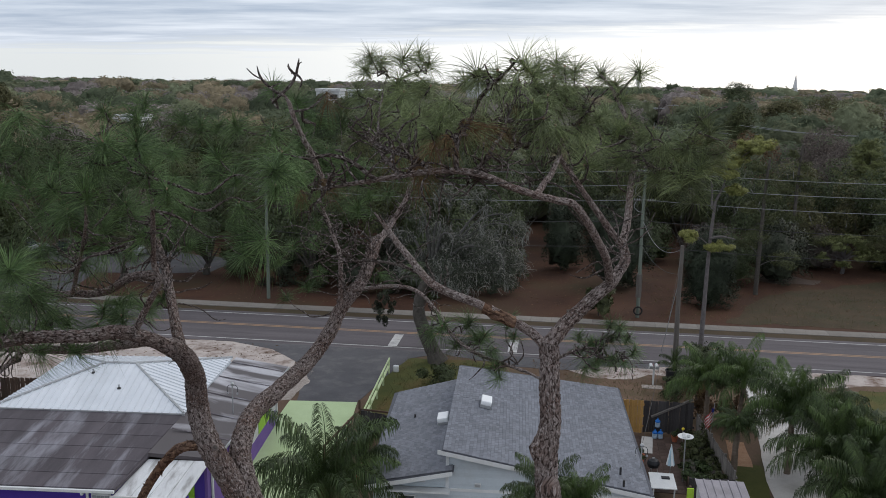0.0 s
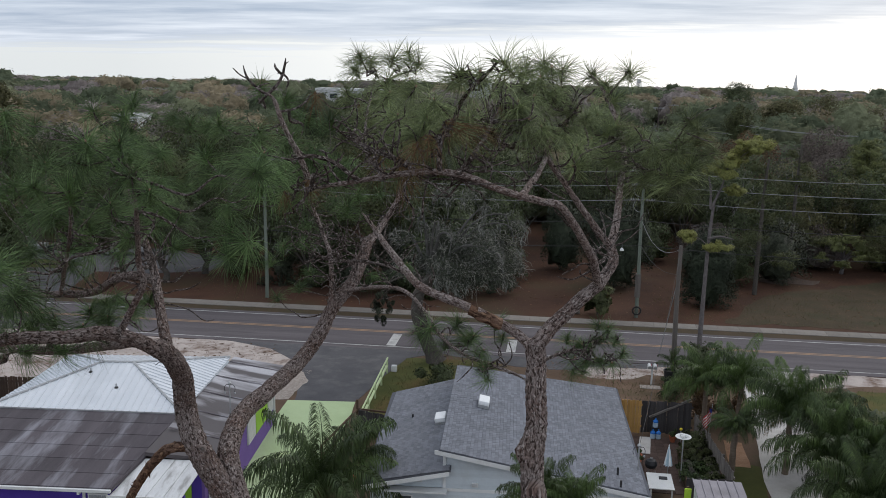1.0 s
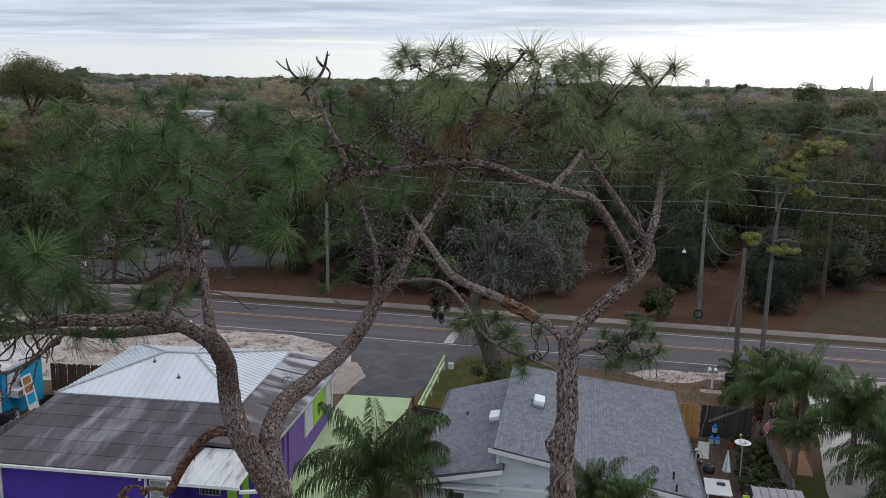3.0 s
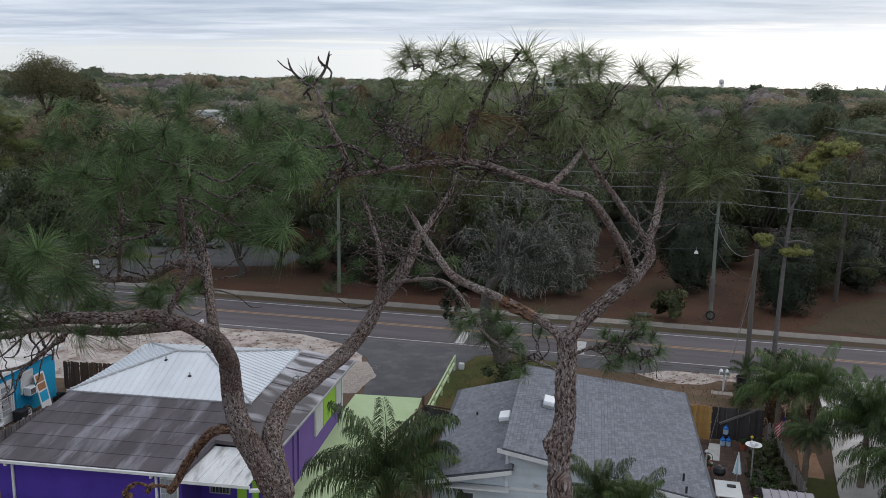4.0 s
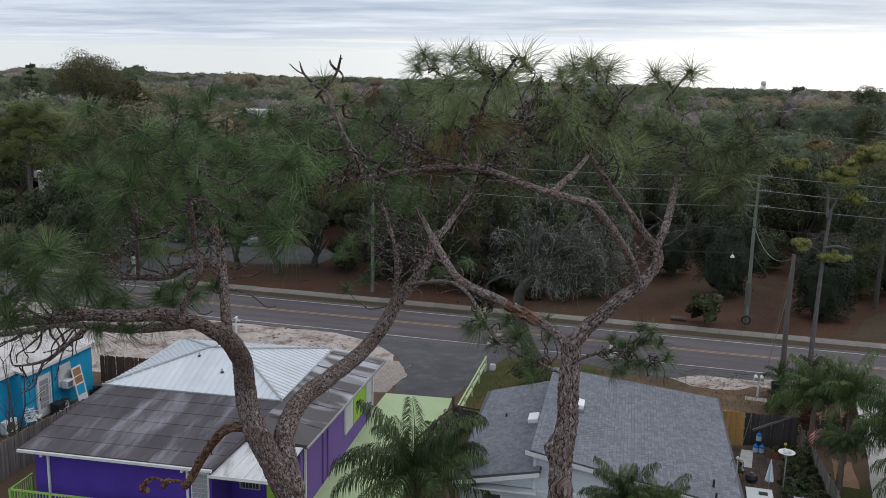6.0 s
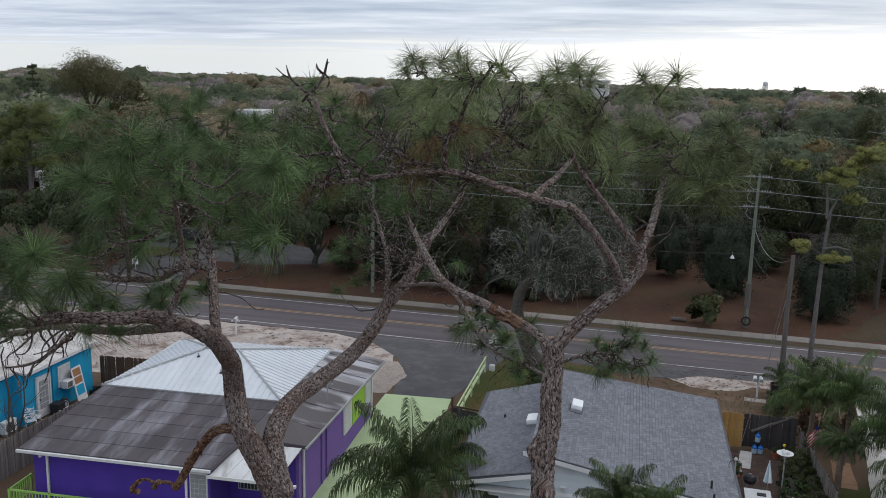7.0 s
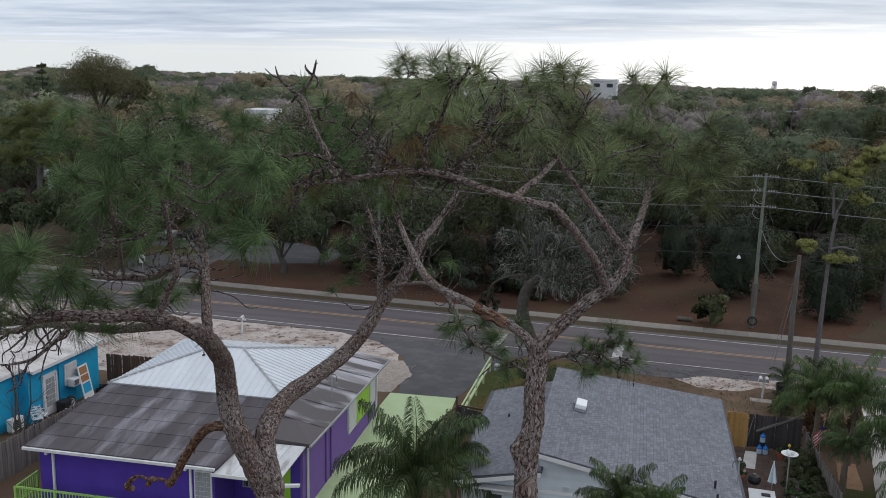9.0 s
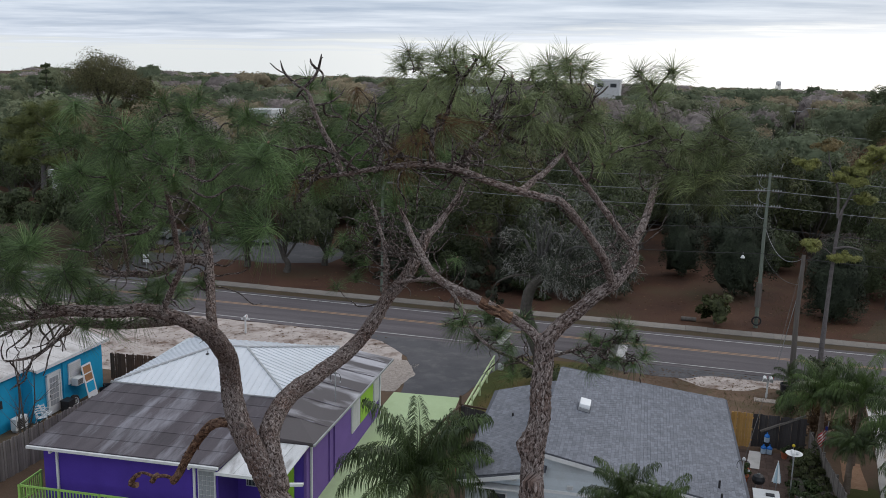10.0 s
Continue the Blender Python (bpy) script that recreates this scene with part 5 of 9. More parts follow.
RIGHT_LIMBS.append(("raw_patch", 0.0439, 0.0425, [(0.15, 6.65, 16.73), (0.05, 6.63, 16.78), (-0.07, 6.61, 16.84)]))
RIGHT_LIMBS.append(("bough_a", 0.0165, 0.0086, [(-0.16, 5.58, 17.92), (-0.16, 5.58, 18.06), (-0.14, 5.6, 18.15), (-0.08, 5.6, 18.24), (-0.04, 5.55, 18.34), (0.04, 5.4, 18.42), (0.13, 5.3, 18.5), (0.21, 5.2, 18.59)]))
RIGHT_LIMBS.append(("bough_b", 0.0144, 0.0072, [(0.04, 5.4, 18.42), (0.01, 5.45, 18.48), (-0.04, 5.5, 18.53)]))
RIGHT_LIMBS.append(("bough_c", 0.0158, 0.0086, [(-0.06, 5.65, 17.89), (0.01, 5.9, 18.02), (0.07, 6.1, 18.13), (0.09, 6.25, 18.22), (0.13, 6.33, 18.34), (0.15, 6.36, 18.48)]))
RIGHT_LIMBS.append(("bough_d", 0.0144, 0.0086, [(0.22, 6.5, 18.0), (0.12, 6.4, 18.06), (0.03, 6.2, 18.18), (-0.03, 6.1, 18.22)]))
RIGHT_LIMBS.append(("bough_e", 0.0173, 0.0086, [(-0.29, 5.6, 17.92), (-0.44, 5.8, 17.97), (-0.69, 6.2, 17.99), (-0.86, 6.4, 18.03), (-1.03, 6.6, 18.09)]))
RIGHT_LIMBS.append(("bough_f", 0.0158, 0.0072, [(-0.65, 5.63, 17.86), (-0.78, 5.6, 17.96), (-0.91, 5.55, 18.01), (-1.03, 5.5, 17.99), (-1.18, 5.5, 18.01)]))
RIGHT_LIMBS.append(("bough_g", 0.0158, 0.0086, [(-0.5, 5.6, 17.9), (-0.82, 6.6, 17.95), (-1.04, 7.6, 18.1), (-1.16, 8.4, 18.31), (-1.18, 8.7, 18.49)]))
RIGHT_LIMBS.append(("bough_h", 0.013, 0.0072, [(-1.16, 8.35, 18.29), (-1.02, 8.6, 18.43), (-0.83, 8.7, 18.5)]))
RIGHT_LIMBS.append(("right_bough_a", 0.013, 0.0072, [(1.07, 8.4, 17.77), (1.18, 8.1, 17.88), (1.32, 7.8, 17.95), (1.41, 7.6, 18.01), (1.46, 7.44, 18.16)]))
RIGHT_LIMBS.append(("right_bough_b", 0.013, 0.0072, [(1.07, 8.35, 17.71), (1.21, 8.0, 17.73), (1.34, 7.5, 17.75)]))
RIGHT_LIMBS.append(("right_bough_c", 0.0115, 0.0072, [(1.05, 8.6, 17.95), (0.91, 8.3, 17.9), (0.73, 8.0, 17.86), (0.63, 7.8, 17.76)]))
RIGHT_LIMBS.append(("right_bough_d", 0.0115, 0.0072, [(0.92, 8.9, 18.28), (1.01, 8.8, 18.41), (1.1, 8.7, 18.52)]))
LEFT_LIMBS = []
LEFT_LIMBS.append(("left_trunk", 0.110, 0.071, [(-1.9, 7.2, 0.0), (-2.0, 7.25, 6.0), (-2.15, 7.3, 12.0), (-2.04, 7.45, 14.18), (-2.22, 7.55, 14.55), (-2.38, 7.6, 14.85), (-2.53, 7.63, 15.09), (-2.71, 7.75, 15.31), (-2.79, 7.8, 15.53), (-2.73, 7.65, 15.81), (-2.66, 7.35, 16.06), (-2.7, 7.15, 16.22)]))
LEFT_LIMBS.append(("left_limb", 0.063, 0.032, [(-2.69, 7.2, 16.18), (-2.8, 6.98, 16.35), (-2.92, 6.78, 16.45), (-3.07, 6.5, 16.5), (-3.32, 6.35, 16.52), (-3.61, 6.25, 16.49), (-3.95, 6.2, 16.44), (-4.34, 6.15, 16.33)]))
LEFT_LIMBS.append(("left_low_limb", 0.044, 0.027, [(-2.82, 7.05, 16.31), (-3.17, 7.2, 16.21), (-3.63, 7.3, 16.11), (-4.11, 7.4, 16.06), (-4.55, 7.5, 16.01), (-5.08, 7.6, 15.85), (-5.7, 7.7, 15.7)]))
LEFT_LIMBS.append(("left_drop", 0.0252, 0.0108, [(-4.17, 7.4, 16.04), (-4.43, 7.45, 15.83), (-4.73, 7.5, 15.63), (-5.17, 7.6, 15.48)]))
LEFT_LIMBS.append(("left_riser", 0.0504, 0.0252, [(-2.66, 7.35, 16.05), (-2.84, 7.6, 16.21), (-3.01, 7.9, 16.39), (-3.19, 8.2, 16.59), (-3.3, 8.35, 16.72), (-3.45, 8.5, 16.97), (-3.57, 8.6, 17.3), (-3.61, 8.6, 17.69), (-3.56, 8.45, 18.01)]))
LEFT_LIMBS.append(("left_stem", 0.029, 0.0145, [(-2.86, 6.85, 16.42), (-2.7, 6.76, 16.68), (-2.55, 6.66, 16.9), (-2.55, 6.6, 17.08), (-2.42, 6.35, 17.35), (-2.27, 6.05, 17.6), (-2.26, 5.98, 17.79)]))
LEFT_LIMBS.append(("far_left_stem", 0.0216, 0.0115, [(-4.26, 8.4, 16.31), (-3.59, 7.4, 16.88), (-3.07, 6.6, 17.31), (-2.89, 6.3, 17.61)]))
LEFT_LIMBS.append(("far_left_bough", 0.0461, 0.0317, [(-3.19, 8.2, 16.54), (-3.58, 8.4, 16.51), (-4.03, 8.6, 16.29), (-4.43, 8.65, 16.22), (-4.87, 8.7, 16.21)]))
LEFT_LIMBS.append(("left_cross", 0.0158, 0.0086, [(-2.44, 6.4, 17.31), (-2.67, 6.5, 17.23), (-2.93, 6.6, 17.13), (-3.05, 6.6, 17.12)]))
LEFT_LIMBS.append(("mid_limb", 0.105, 0.064, [(-2.19, 7.58, 14.6), (-2.34, 7.75, 14.9), (-2.42, 8.0, 15.04), (-2.49, 8.5, 15.12), (-2.39, 9.0, 15.21), (-2.2, 9.5, 15.36), (-2.05, 9.75, 15.59), (-1.95, 10.0, 15.85), (-1.77, 10.2, 16.1), (-1.73, 10.5, 16.33), (-1.71, 10.7, 16.52)]))
LEFT_LIMBS.append(("mid_leader", 0.0432, 0.0144, [(-1.71, 10.6, 16.45), (-1.57, 10.9, 16.68), (-1.43, 11.1, 16.94), (-1.35, 11.2, 17.24), (-1.26, 11.1, 17.67), (-1.18, 11.0, 18.07)]))
LEFT_LIMBS.append(("mid_second", 0.0324, 0.0144, [(-2.0, 9.9, 15.71), (-1.94, 9.9, 16.07), (-1.94, 9.85, 16.47), (-2.02, 9.9, 16.68), (-2.16, 10.0, 16.95), (-2.31, 10.0, 17.32)]))
LEFT_LIMBS.append(("dead_limb", 0.048, 0.040, [(-2.53, 7.62, 15.15), (-2.79, 7.65, 15.14), (-3.03, 7.75, 14.98), (-3.22, 7.85, 14.76), (-3.36, 7.92, 14.56), (-3.46, 7.96, 14.39), (-3.55, 7.98, 14.27)]))
LEFT_LIMBS.append(("dead_tip", 0.020, 0.013, [(-3.54, 7.98, 14.29), (-3.66, 8.0, 14.3), (-3.8, 8.02, 14.26), (-3.94, 8.05, 14.27), (-4.06, 8.08, 14.21), (-4.13, 8.1, 14.1)]))
LEFT_LIMBS.append(("raw_patch", 0.028, 0.031, [(-3.75, 8.01, 14.29), (-3.8, 8.02, 14.25), (-3.83, 8.03, 14.2)]))
LEFT_LIMBS.append(("raw_patch", 0.026, 0.031, [(-4.01, 8.06, 14.23), (-4.08, 8.08, 14.18), (-4.14, 8.1, 14.09), (-4.06, 8.1, 14.09)]))
LEFT_LIMBS.append(("low_bough", 0.0252, 0.0101, [(-1.82, 10.0, 16.05), (-1.38, 9.4, 16.26), (-0.91, 8.6, 16.45), (-0.63, 8.2, 16.36), (-0.45, 8.0, 16.19), (-0.21, 7.8, 16.1), (0.06, 7.7, 16.05), (0.28, 7.3, 16.12), (0.40, 6.8, 16.22)]))
LEFT_LIMBS.append(("fork_bough", 0.0144, 0.0086, [(0.47, 6.68, 16.47), (0.60, 6.9, 16.46), (0.70, 7.05, 16.44), (0.83, 7.25, 16.36), (0.88, 7.35, 16.27), (0.93, 7.38, 16.25), (1.0, 7.4, 16.31)]))
LEFT_LIMBS.append(("fork_twig", 0.0101, 0.006, [(0.80, 7.2, 16.37), (0.86, 7.28, 16.45), (0.94, 7.3, 16.47), (1.04, 7.38, 16.46)]))
LEFT_LIMBS.append(("thin_bough", 0.0158, 0.0072, [(-0.44, 6.85, 16.93), (-0.77, 7.5, 16.9), (-1.26, 8.6, 16.71), (-1.79, 9.4, 16.53), (-2.24, 9.8, 16.54)]))
LEFT_LIMBS.append(("pale_bough", 0.0158, 0.0086, [(-1.77, 10.6, 16.45), (-1.95, 10.5, 16.54), (-2.17, 10.4, 16.58), (-2.48, 10.3, 16.69)]))
LEFT_LIMBS.append(("spike_stem", 0.0259, 0.0158, [(-1.44, 7.3, 17.65), (-1.51, 7.25, 17.86), (-1.6, 7.2, 18.06), (-1.67, 7.2, 18.25), (-1.74, 7.2, 18.32)]))
LEFT_LIMBS.append(("spike_a", 0.0135, 0.0095, [(-1.73, 7.2, 18.3), (-1.66, 7.25, 18.38), (-1.63, 7.3, 18.47), (-1.61, 7.31, 18.58)]))
LEFT_LIMBS.append(("spike_b", 0.0104, 0.0078, [(-1.63, 7.3, 18.45), (-1.67, 7.25, 18.5), (-1.68, 7.25, 18.54)]))
LEFT_LIMBS.append(("spike_c", 0.0125, 0.0086, [(-1.73, 7.2, 18.3), (-1.83, 7.2, 18.37), (-1.88, 7.17, 18.44), (-1.9, 7.16, 18.52)]))
LEFT_LIMBS.append(("spike_d", 0.0094, 0.0069, [(-1.63, 7.3, 18.46), (-1.58, 7.28, 18.41), (-1.6, 7.25, 18.34)]))
LEFT_LIMBS.append(("spike_e", 0.0104, 0.006, [(-1.65, 7.2, 18.17), (-1.53, 7.3, 18.2), (-1.46, 7.35, 18.26), (-1.44, 7.4, 18.32)]))
LEFT_LIMBS.append(("spike_f", 0.0094, 0.006, [(-1.62, 7.2, 18.08), (-1.71, 7.0, 18.04), (-1.76, 6.9, 18.09), (-1.79, 6.9, 18.15)]))
LEFT_TOP = [
    (-4.19, 7.6, 18.11, 1), (-2.59, 6.03, 18.01, 1), (-2.36, 6.04, 18.02, 1), (-3.6, 8.77, 18.15, 1),
    (-3.53, 8.4, 18.03, 0.9), (-2.27, 5.98, 17.81, 0.9), (-2.9, 6.3, 17.63, 1), (-2.06, 5.82, 17.73, 0.95),
    (-4.41, 7.65, 17.79, 1), (-4.09, 7.5, 17.5, 1), (-4.53, 8.6, 17.94, 1), (-3.12, 8.6, 18.04, 0.8),
    (-2.83, 8.3, 17.98, 0.8), (-4.1, 8.9, 18.06, 1), (-3.5, 8.5, 17.9, 1), (-3.21, 8.4, 17.75, 0.8),
]
LEFT_MID = [
    (-2.97, 5.49, 17.28, 1.15), (-3.41, 5.55, 17.23, 1.1), (-2.81, 7.6, 17.33, 0.8), (-2.47, 7.2, 17.35, 0.8),
    (-1.61, 6.06, 17.43, 1), (-3.62, 5.6, 17.05, 1.1), (-3.47, 5.6, 16.85, 1.1), (-3.83, 6.6, 16.59, 1),
    (-4.07, 7.6, 16.94, 1), (-3.31, 5.7, 17.09, 1), (-3.48, 6.5, 16.87, 1), (-3.38, 6.9, 17.39, 1),
    (-2.64, 6.4, 17.54, 1), (-3.29, 7.2, 17.26, 1), (-4.0, 7.6, 17.26, 1), (-4.56, 7.9, 17.41, 1),
]
LEFT_LOW = [
    (-3.52, 7.6, 16.4, 0.9), (-3.67, 7.3, 16.4, 0.9), (-3.77, 7.1, 16.39, 0.9), (-3.34, 7.5, 17.66, 1),
    (-3.19, 6.9, 17.65, 1), (-3.72, 7.4, 17.7, 1), (-2.98, 7.4, 17.83, 1),
    (-2.85, 7.7, 17.57, 0.9), (-3.33, 8.8, 17.4, 0.8), (-4.14, 6.1, 17.11, 1.1), (-3.27, 8.2, 17.2, 0.9),
    (-3.83, 8.8, 16.66, 0.8), (-4.01, 8.2, 16.87, 0.9), (-3.71, 6.6, 16.78, 0.9), (-3.15, 8.0, 16.42, 0.75),
    (-3.14, 7.2, 16.46, 0.85), (-3.74, 7.2, 16.49, 0.9), (-3.25, 7.0, 16.44, 0.8), (-4.07, 7.3, 16.5, 0.9),
]
LEFT_LOW += [
    (-3.27, 7.6, 16.54, 0.8),
]
MID_TOP = [
    (-1.19, 5.5, 18.02, 1), (-1.6, 6.6, 18.08, 0.9), (-2.12, 8.2, 18.34, 0.8),
    (-1.91, 8.2, 18.22, 0.8), (-1.77, 8.4, 18.09, 0.9), (-1.61, 8.6, 18.04, 0.9), (-1.69, 7.6, 17.94, 0.9),
    (-1.55, 7.9, 17.83, 0.9), (-1.17, 7.2, 17.76, 0.9), (-1.48, 7.4, 17.68, 0.9), (-1.32, 6.3, 17.82, 0.9),
    (-2.09, 7.1, 17.68, 0.9), (-2.42, 7.6, 17.79, 0.9), (-1.64, 7.3, 17.5, 0.8), (-1.43, 6.1, 17.74, 0.9),
    (-2.2, 7.5, 17.4, 0.8),
]
CROWN_BACK = [
    (-1.4, 8.71, 18.5, 0.92), (-1.28, 8.9, 18.58, 0.92), (-1.06, 8.85, 18.61, 0.92), (-0.8, 8.76, 18.57, 0.92),
    (-1.05, 8.5, 18.42, 0.92), (-1.44, 8.6, 18.3, 0.92), (-1.15, 8.3, 18.22, 0.92), (-0.82, 8.4, 18.42, 0.92),
    (-1.35, 8.0, 17.92, 0.83), (-1.13, 7.9, 18.08, 0.92), (-0.78, 7.6, 18.2, 0.92), (-0.46, 7.2, 18.29, 0.92),
    (-0.84, 7.4, 18.05, 0.92), (-0.36, 7.8, 18.43, 0.92), (-0.37, 7.4, 18.18, 0.92), (0.38, 7.2, 18.58, 0.9),
    (0.24, 7.3, 18.54, 0.9), (0.52, 7.1, 18.53, 0.9), (-1.39, 8.9, 18.64, 0.85), (-0.91, 8.8, 18.66, 0.85),
]
CROWN_NEAR = [
    (0.22, 5.2, 18.56, 0.78), (-0.04, 5.5, 18.5, 0.81), (0.08, 5.4, 18.51, 0.74), (0.15, 6.36, 18.45, 0.74),
    (0.24, 6.6, 18.49, 0.74), (0.37, 6.8, 18.47, 0.74), (0.44, 7.0, 18.54, 0.74), (0.51, 6.95, 18.4, 0.67),
    (0.34, 6.5, 18.35, 0.78), (0.25, 6.3, 18.32, 0.81), (0.32, 6.25, 18.21, 0.81), (0.4, 6.35, 18.16, 0.74),
    (-0.05, 6.1, 18.21, 0.74), (-0.16, 5.75, 18.19, 0.81), (-0.28, 5.85, 18.23, 0.81), (-0.25, 5.95, 18.33, 0.81),
    (-0.37, 5.9, 18.15, 0.74),
]
CROWN_MID = [
    (-0.69, 6.8, 18.35, 0.82), (-0.44, 6.4, 18.4, 0.82), (-0.56, 6.4, 18.21, 0.82), (-0.1, 7.2, 17.92, 0.66),
    (0.56, 6.85, 18.14, 0.74), (0.63, 6.8, 18.26, 0.74), (0.5, 7.0, 18.32, 0.74), (-0.69, 6.6, 18.0, 0.74),
]
RIGHT_TOP = [
    (0.77, 9.2, 18.49, 0.9), (1.1, 8.7, 18.52, 1.04), (0.9, 9.0, 18.41, 0.85), (0.99, 8.9, 18.26, 0.85),
    (0.84, 8.8, 18.13, 0.95), (0.72, 8.6, 18.05, 0.95), (1.01, 8.6, 18.05, 0.95), (1.12, 8.4, 17.98, 0.85),
    (1.21, 8.3, 18.04, 0.76), (1.47, 7.44, 18.16, 0.95), (1.56, 7.55, 18.07, 0.95), (1.44, 7.6, 17.96, 0.95),
    (1.62, 7.75, 17.91, 0.95), (1.54, 7.65, 17.8, 0.95), (1.35, 7.5, 17.75, 1.04), (1.31, 7.75, 17.8, 0.85),
]
RIGHT_LOW = [
    (1.25, 8.1, 17.83, 0.9), (0.79, 8.5, 17.93, 0.9), (0.95, 8.4, 17.78, 0.9), (1.22, 8.0, 17.68, 0.8),
    (0.66, 8.1, 17.9, 0.8), (1.46, 7.65, 17.73, 1), (0.63, 7.8, 17.76, 0.8), (1.39, 7.9, 17.88, 0.9),
]
LOW = [
    (-1.73, 9.3, 17.22, 0.72), (-1.46, 9.1, 17.28, 0.72), (-1.54, 9.0, 17.17, 0.86), (-2.58, 10.2, 16.5, 0.65),
    (-2.78, 10.3, 16.3, 0.65), (-2.34, 10.0, 16.09, 0.65), (-2.23, 10.0, 16.26, 0.58), (-2.67, 10.2, 15.91, 0.58),
    (-1.61, 10.4, 16.19, 0.65), (-1.08, 9.8, 16.45, 0.58), (-0.55, 8.0, 16.28, 0.72), (-0.67, 8.1, 16.2, 0.62),
    (-0.16, 7.9, 16.25, 0.70), (0.05, 7.8, 16.42, 0.62), (-0.31, 8.1, 16.31, 0.72), (-0.41, 8.0, 16.14, 0.66),
    (-0.06, 7.8, 16.16, 0.56), (0.10, 7.75, 16.31, 0.52), (-0.24, 8.0, 16.2, 0.70),
]
LOW_TWIGS = [
    (0.75, 7.2, 16.44, 0.46), (0.9, 7.3, 16.47, 0.48), (1.02, 7.35, 16.45, 0.46), (0.95, 7.3, 16.56, 0.50),
    (1.09, 7.45, 16.32, 0.52), (0.78, 7.2, 16.30, 0.44), (0.62, 7.0, 16.44, 0.36), (0.70, 7.1, 16.36, 0.42),
    (0.88, 7.25, 16.60, 0.46), (1.0, 7.4, 16.24, 0.46), (0.86, 7.3, 16.30, 0.40),
]
LOW_B = [
    (-0.05, 7.7, 16.04, 0.58), (0.64, 7.5, 16.41, 0.58), (-1.92, 9.8, 17.36, 0.72), (-2.24, 9.9, 17.15, 0.72),
    (-1.43, 11.0, 17.26, 0.72), (-1.2, 11.0, 17.71, 0.72), (-1.11, 11.0, 18.08, 0.72), (-1.59, 10.8, 17.07, 0.65),
    (-2.21, 9.9, 16.83, 0.58), (-1.48, 10.6, 17.5, 0.72), (-1.67, 9.6, 17.58, 0.72),
]
DEAD = [
    (-0.22, 5.55, 18.15, 0.62), (-0.29, 5.6, 18.1, 0.62), (0.15, 6.35, 18.32, 0.7), (-1.04, 5.8, 17.83, 0.55),
    (-1.19, 5.9, 17.75, 0.5), (-1.29, 8.4, 18.21, 0.7), (-1.58, 8.0, 18.31, 0.8), (-0.14, 5.6, 18.22, 0.8),
    (-0.65, 6.3, 18.0, 0.8), (-0.42, 5.7, 17.95, 0.8), (-0.03, 6.1, 18.18, 0.6),
]


def needle_mesh(name, seed, count, length, material, hang=0.0, spread=(15, 105)):
    """A cluster of long thin needles round the tip of a shoot that points up; the needles bend down by their weight."""
    r = np.random.default_rng(seed)
    V, Fc = [], []
    seg = 3
    for k in range(count):
        base = Vector((0, 0, -0.13 * r.random() ** 1.3))
        pol = math.radians(spread[0] + (spread[1] - spread[0]) * (r.random() ** 0.8))
        az = r.random() * 2 * math.pi
        d = Vector((math.sin(pol) * math.cos(az), math.sin(pol) * math.sin(az), math.cos(pol)))
        ln = length * r.uniform(0.72, 1.12)
        droop = ln * r.uniform(0.10, 0.38) + hang * ln
        side = d.cross(Vector((0, 0, 1)))
        side = side.normalized() if side.length > 0.01 else Vector((1, 0, 0))
        oth = d.cross(side).normalized()
        wd = 0.0022
        i0 = len(V)
        for s in range(seg):
            f = s / seg
            p = base + d * (ln * f) - Vector((0, 0, droop * f * f))
            ww = wd * (1 - 0.45 * f)
            for a in (0, 2.094, 4.189):
                V.append(p + side * (ww * math.cos(a)) + oth * (ww * math.sin(a)))
        V.append(base + d * ln - Vector((0, 0, droop)))
        for s in range(seg - 1):
            for a in range(3):
                p, q = i0 + s * 3 + a, i0 + s * 3 + (a + 1) % 3
                Fc += [(p, q, q + 3), (p, q + 3, p + 3)]
        tip = i0 + seg * 3
        for a in range(3):
            Fc.append((i0 + (seg - 1) * 3 + a, i0 + (seg - 1) * 3 + (a + 1) % 3, tip))
    return mesh_from_arrays(name, np.array([tuple(v) for v in V]), np.array(Fc), material)


CLUSTERS = [needle_mesh("needle_tuft", 10 + k, 150, 0.285, M["needle"], 0.05 * (k % 3)) for k in range(5)]
HANGING = [needle_mesh("needle_tuft", 30 + k, 140, 0.32, M["needle"], 0.40, (30, 120)) for k in range(3)]
DEAD_CLUSTERS = [needle_mesh("needle_tuft", 50 + k, 60, 0.22, M["needle_dead"], 0.75, (60, 150)) for k in range(2)]
bm = bmesh.new()
for k in range(4):
    lathe(bm, [(0.003, -0.005), (0.006, 0.006), (0.005, 0.016), (0.001, 0.024)], 6, pose(0.006 * math.cos(k * 1.6), 0.006 * math.sin(k * 1.6), 0, 12, 0, k * 90))
BUD = bpy.data.meshes.new("bud")
bm.to_mesh(BUD)
bm.free()
BUD.materials.append(M["bud"])


# tufts of the right pine, with the backlight put into their colour
BACKLIT_CLUSTERS = [needle_mesh("needle_tuft", 10 + k, 130, 0.285, M["needle_backlit"], 0.06 * (k % 3)) for k in range(5)]
BACKLIT_HANGING = [needle_mesh("needle_tuft", 30 + k, 120, 0.32, M["needle_backlit"], 0.40, (30, 120)) for k in range(3)]


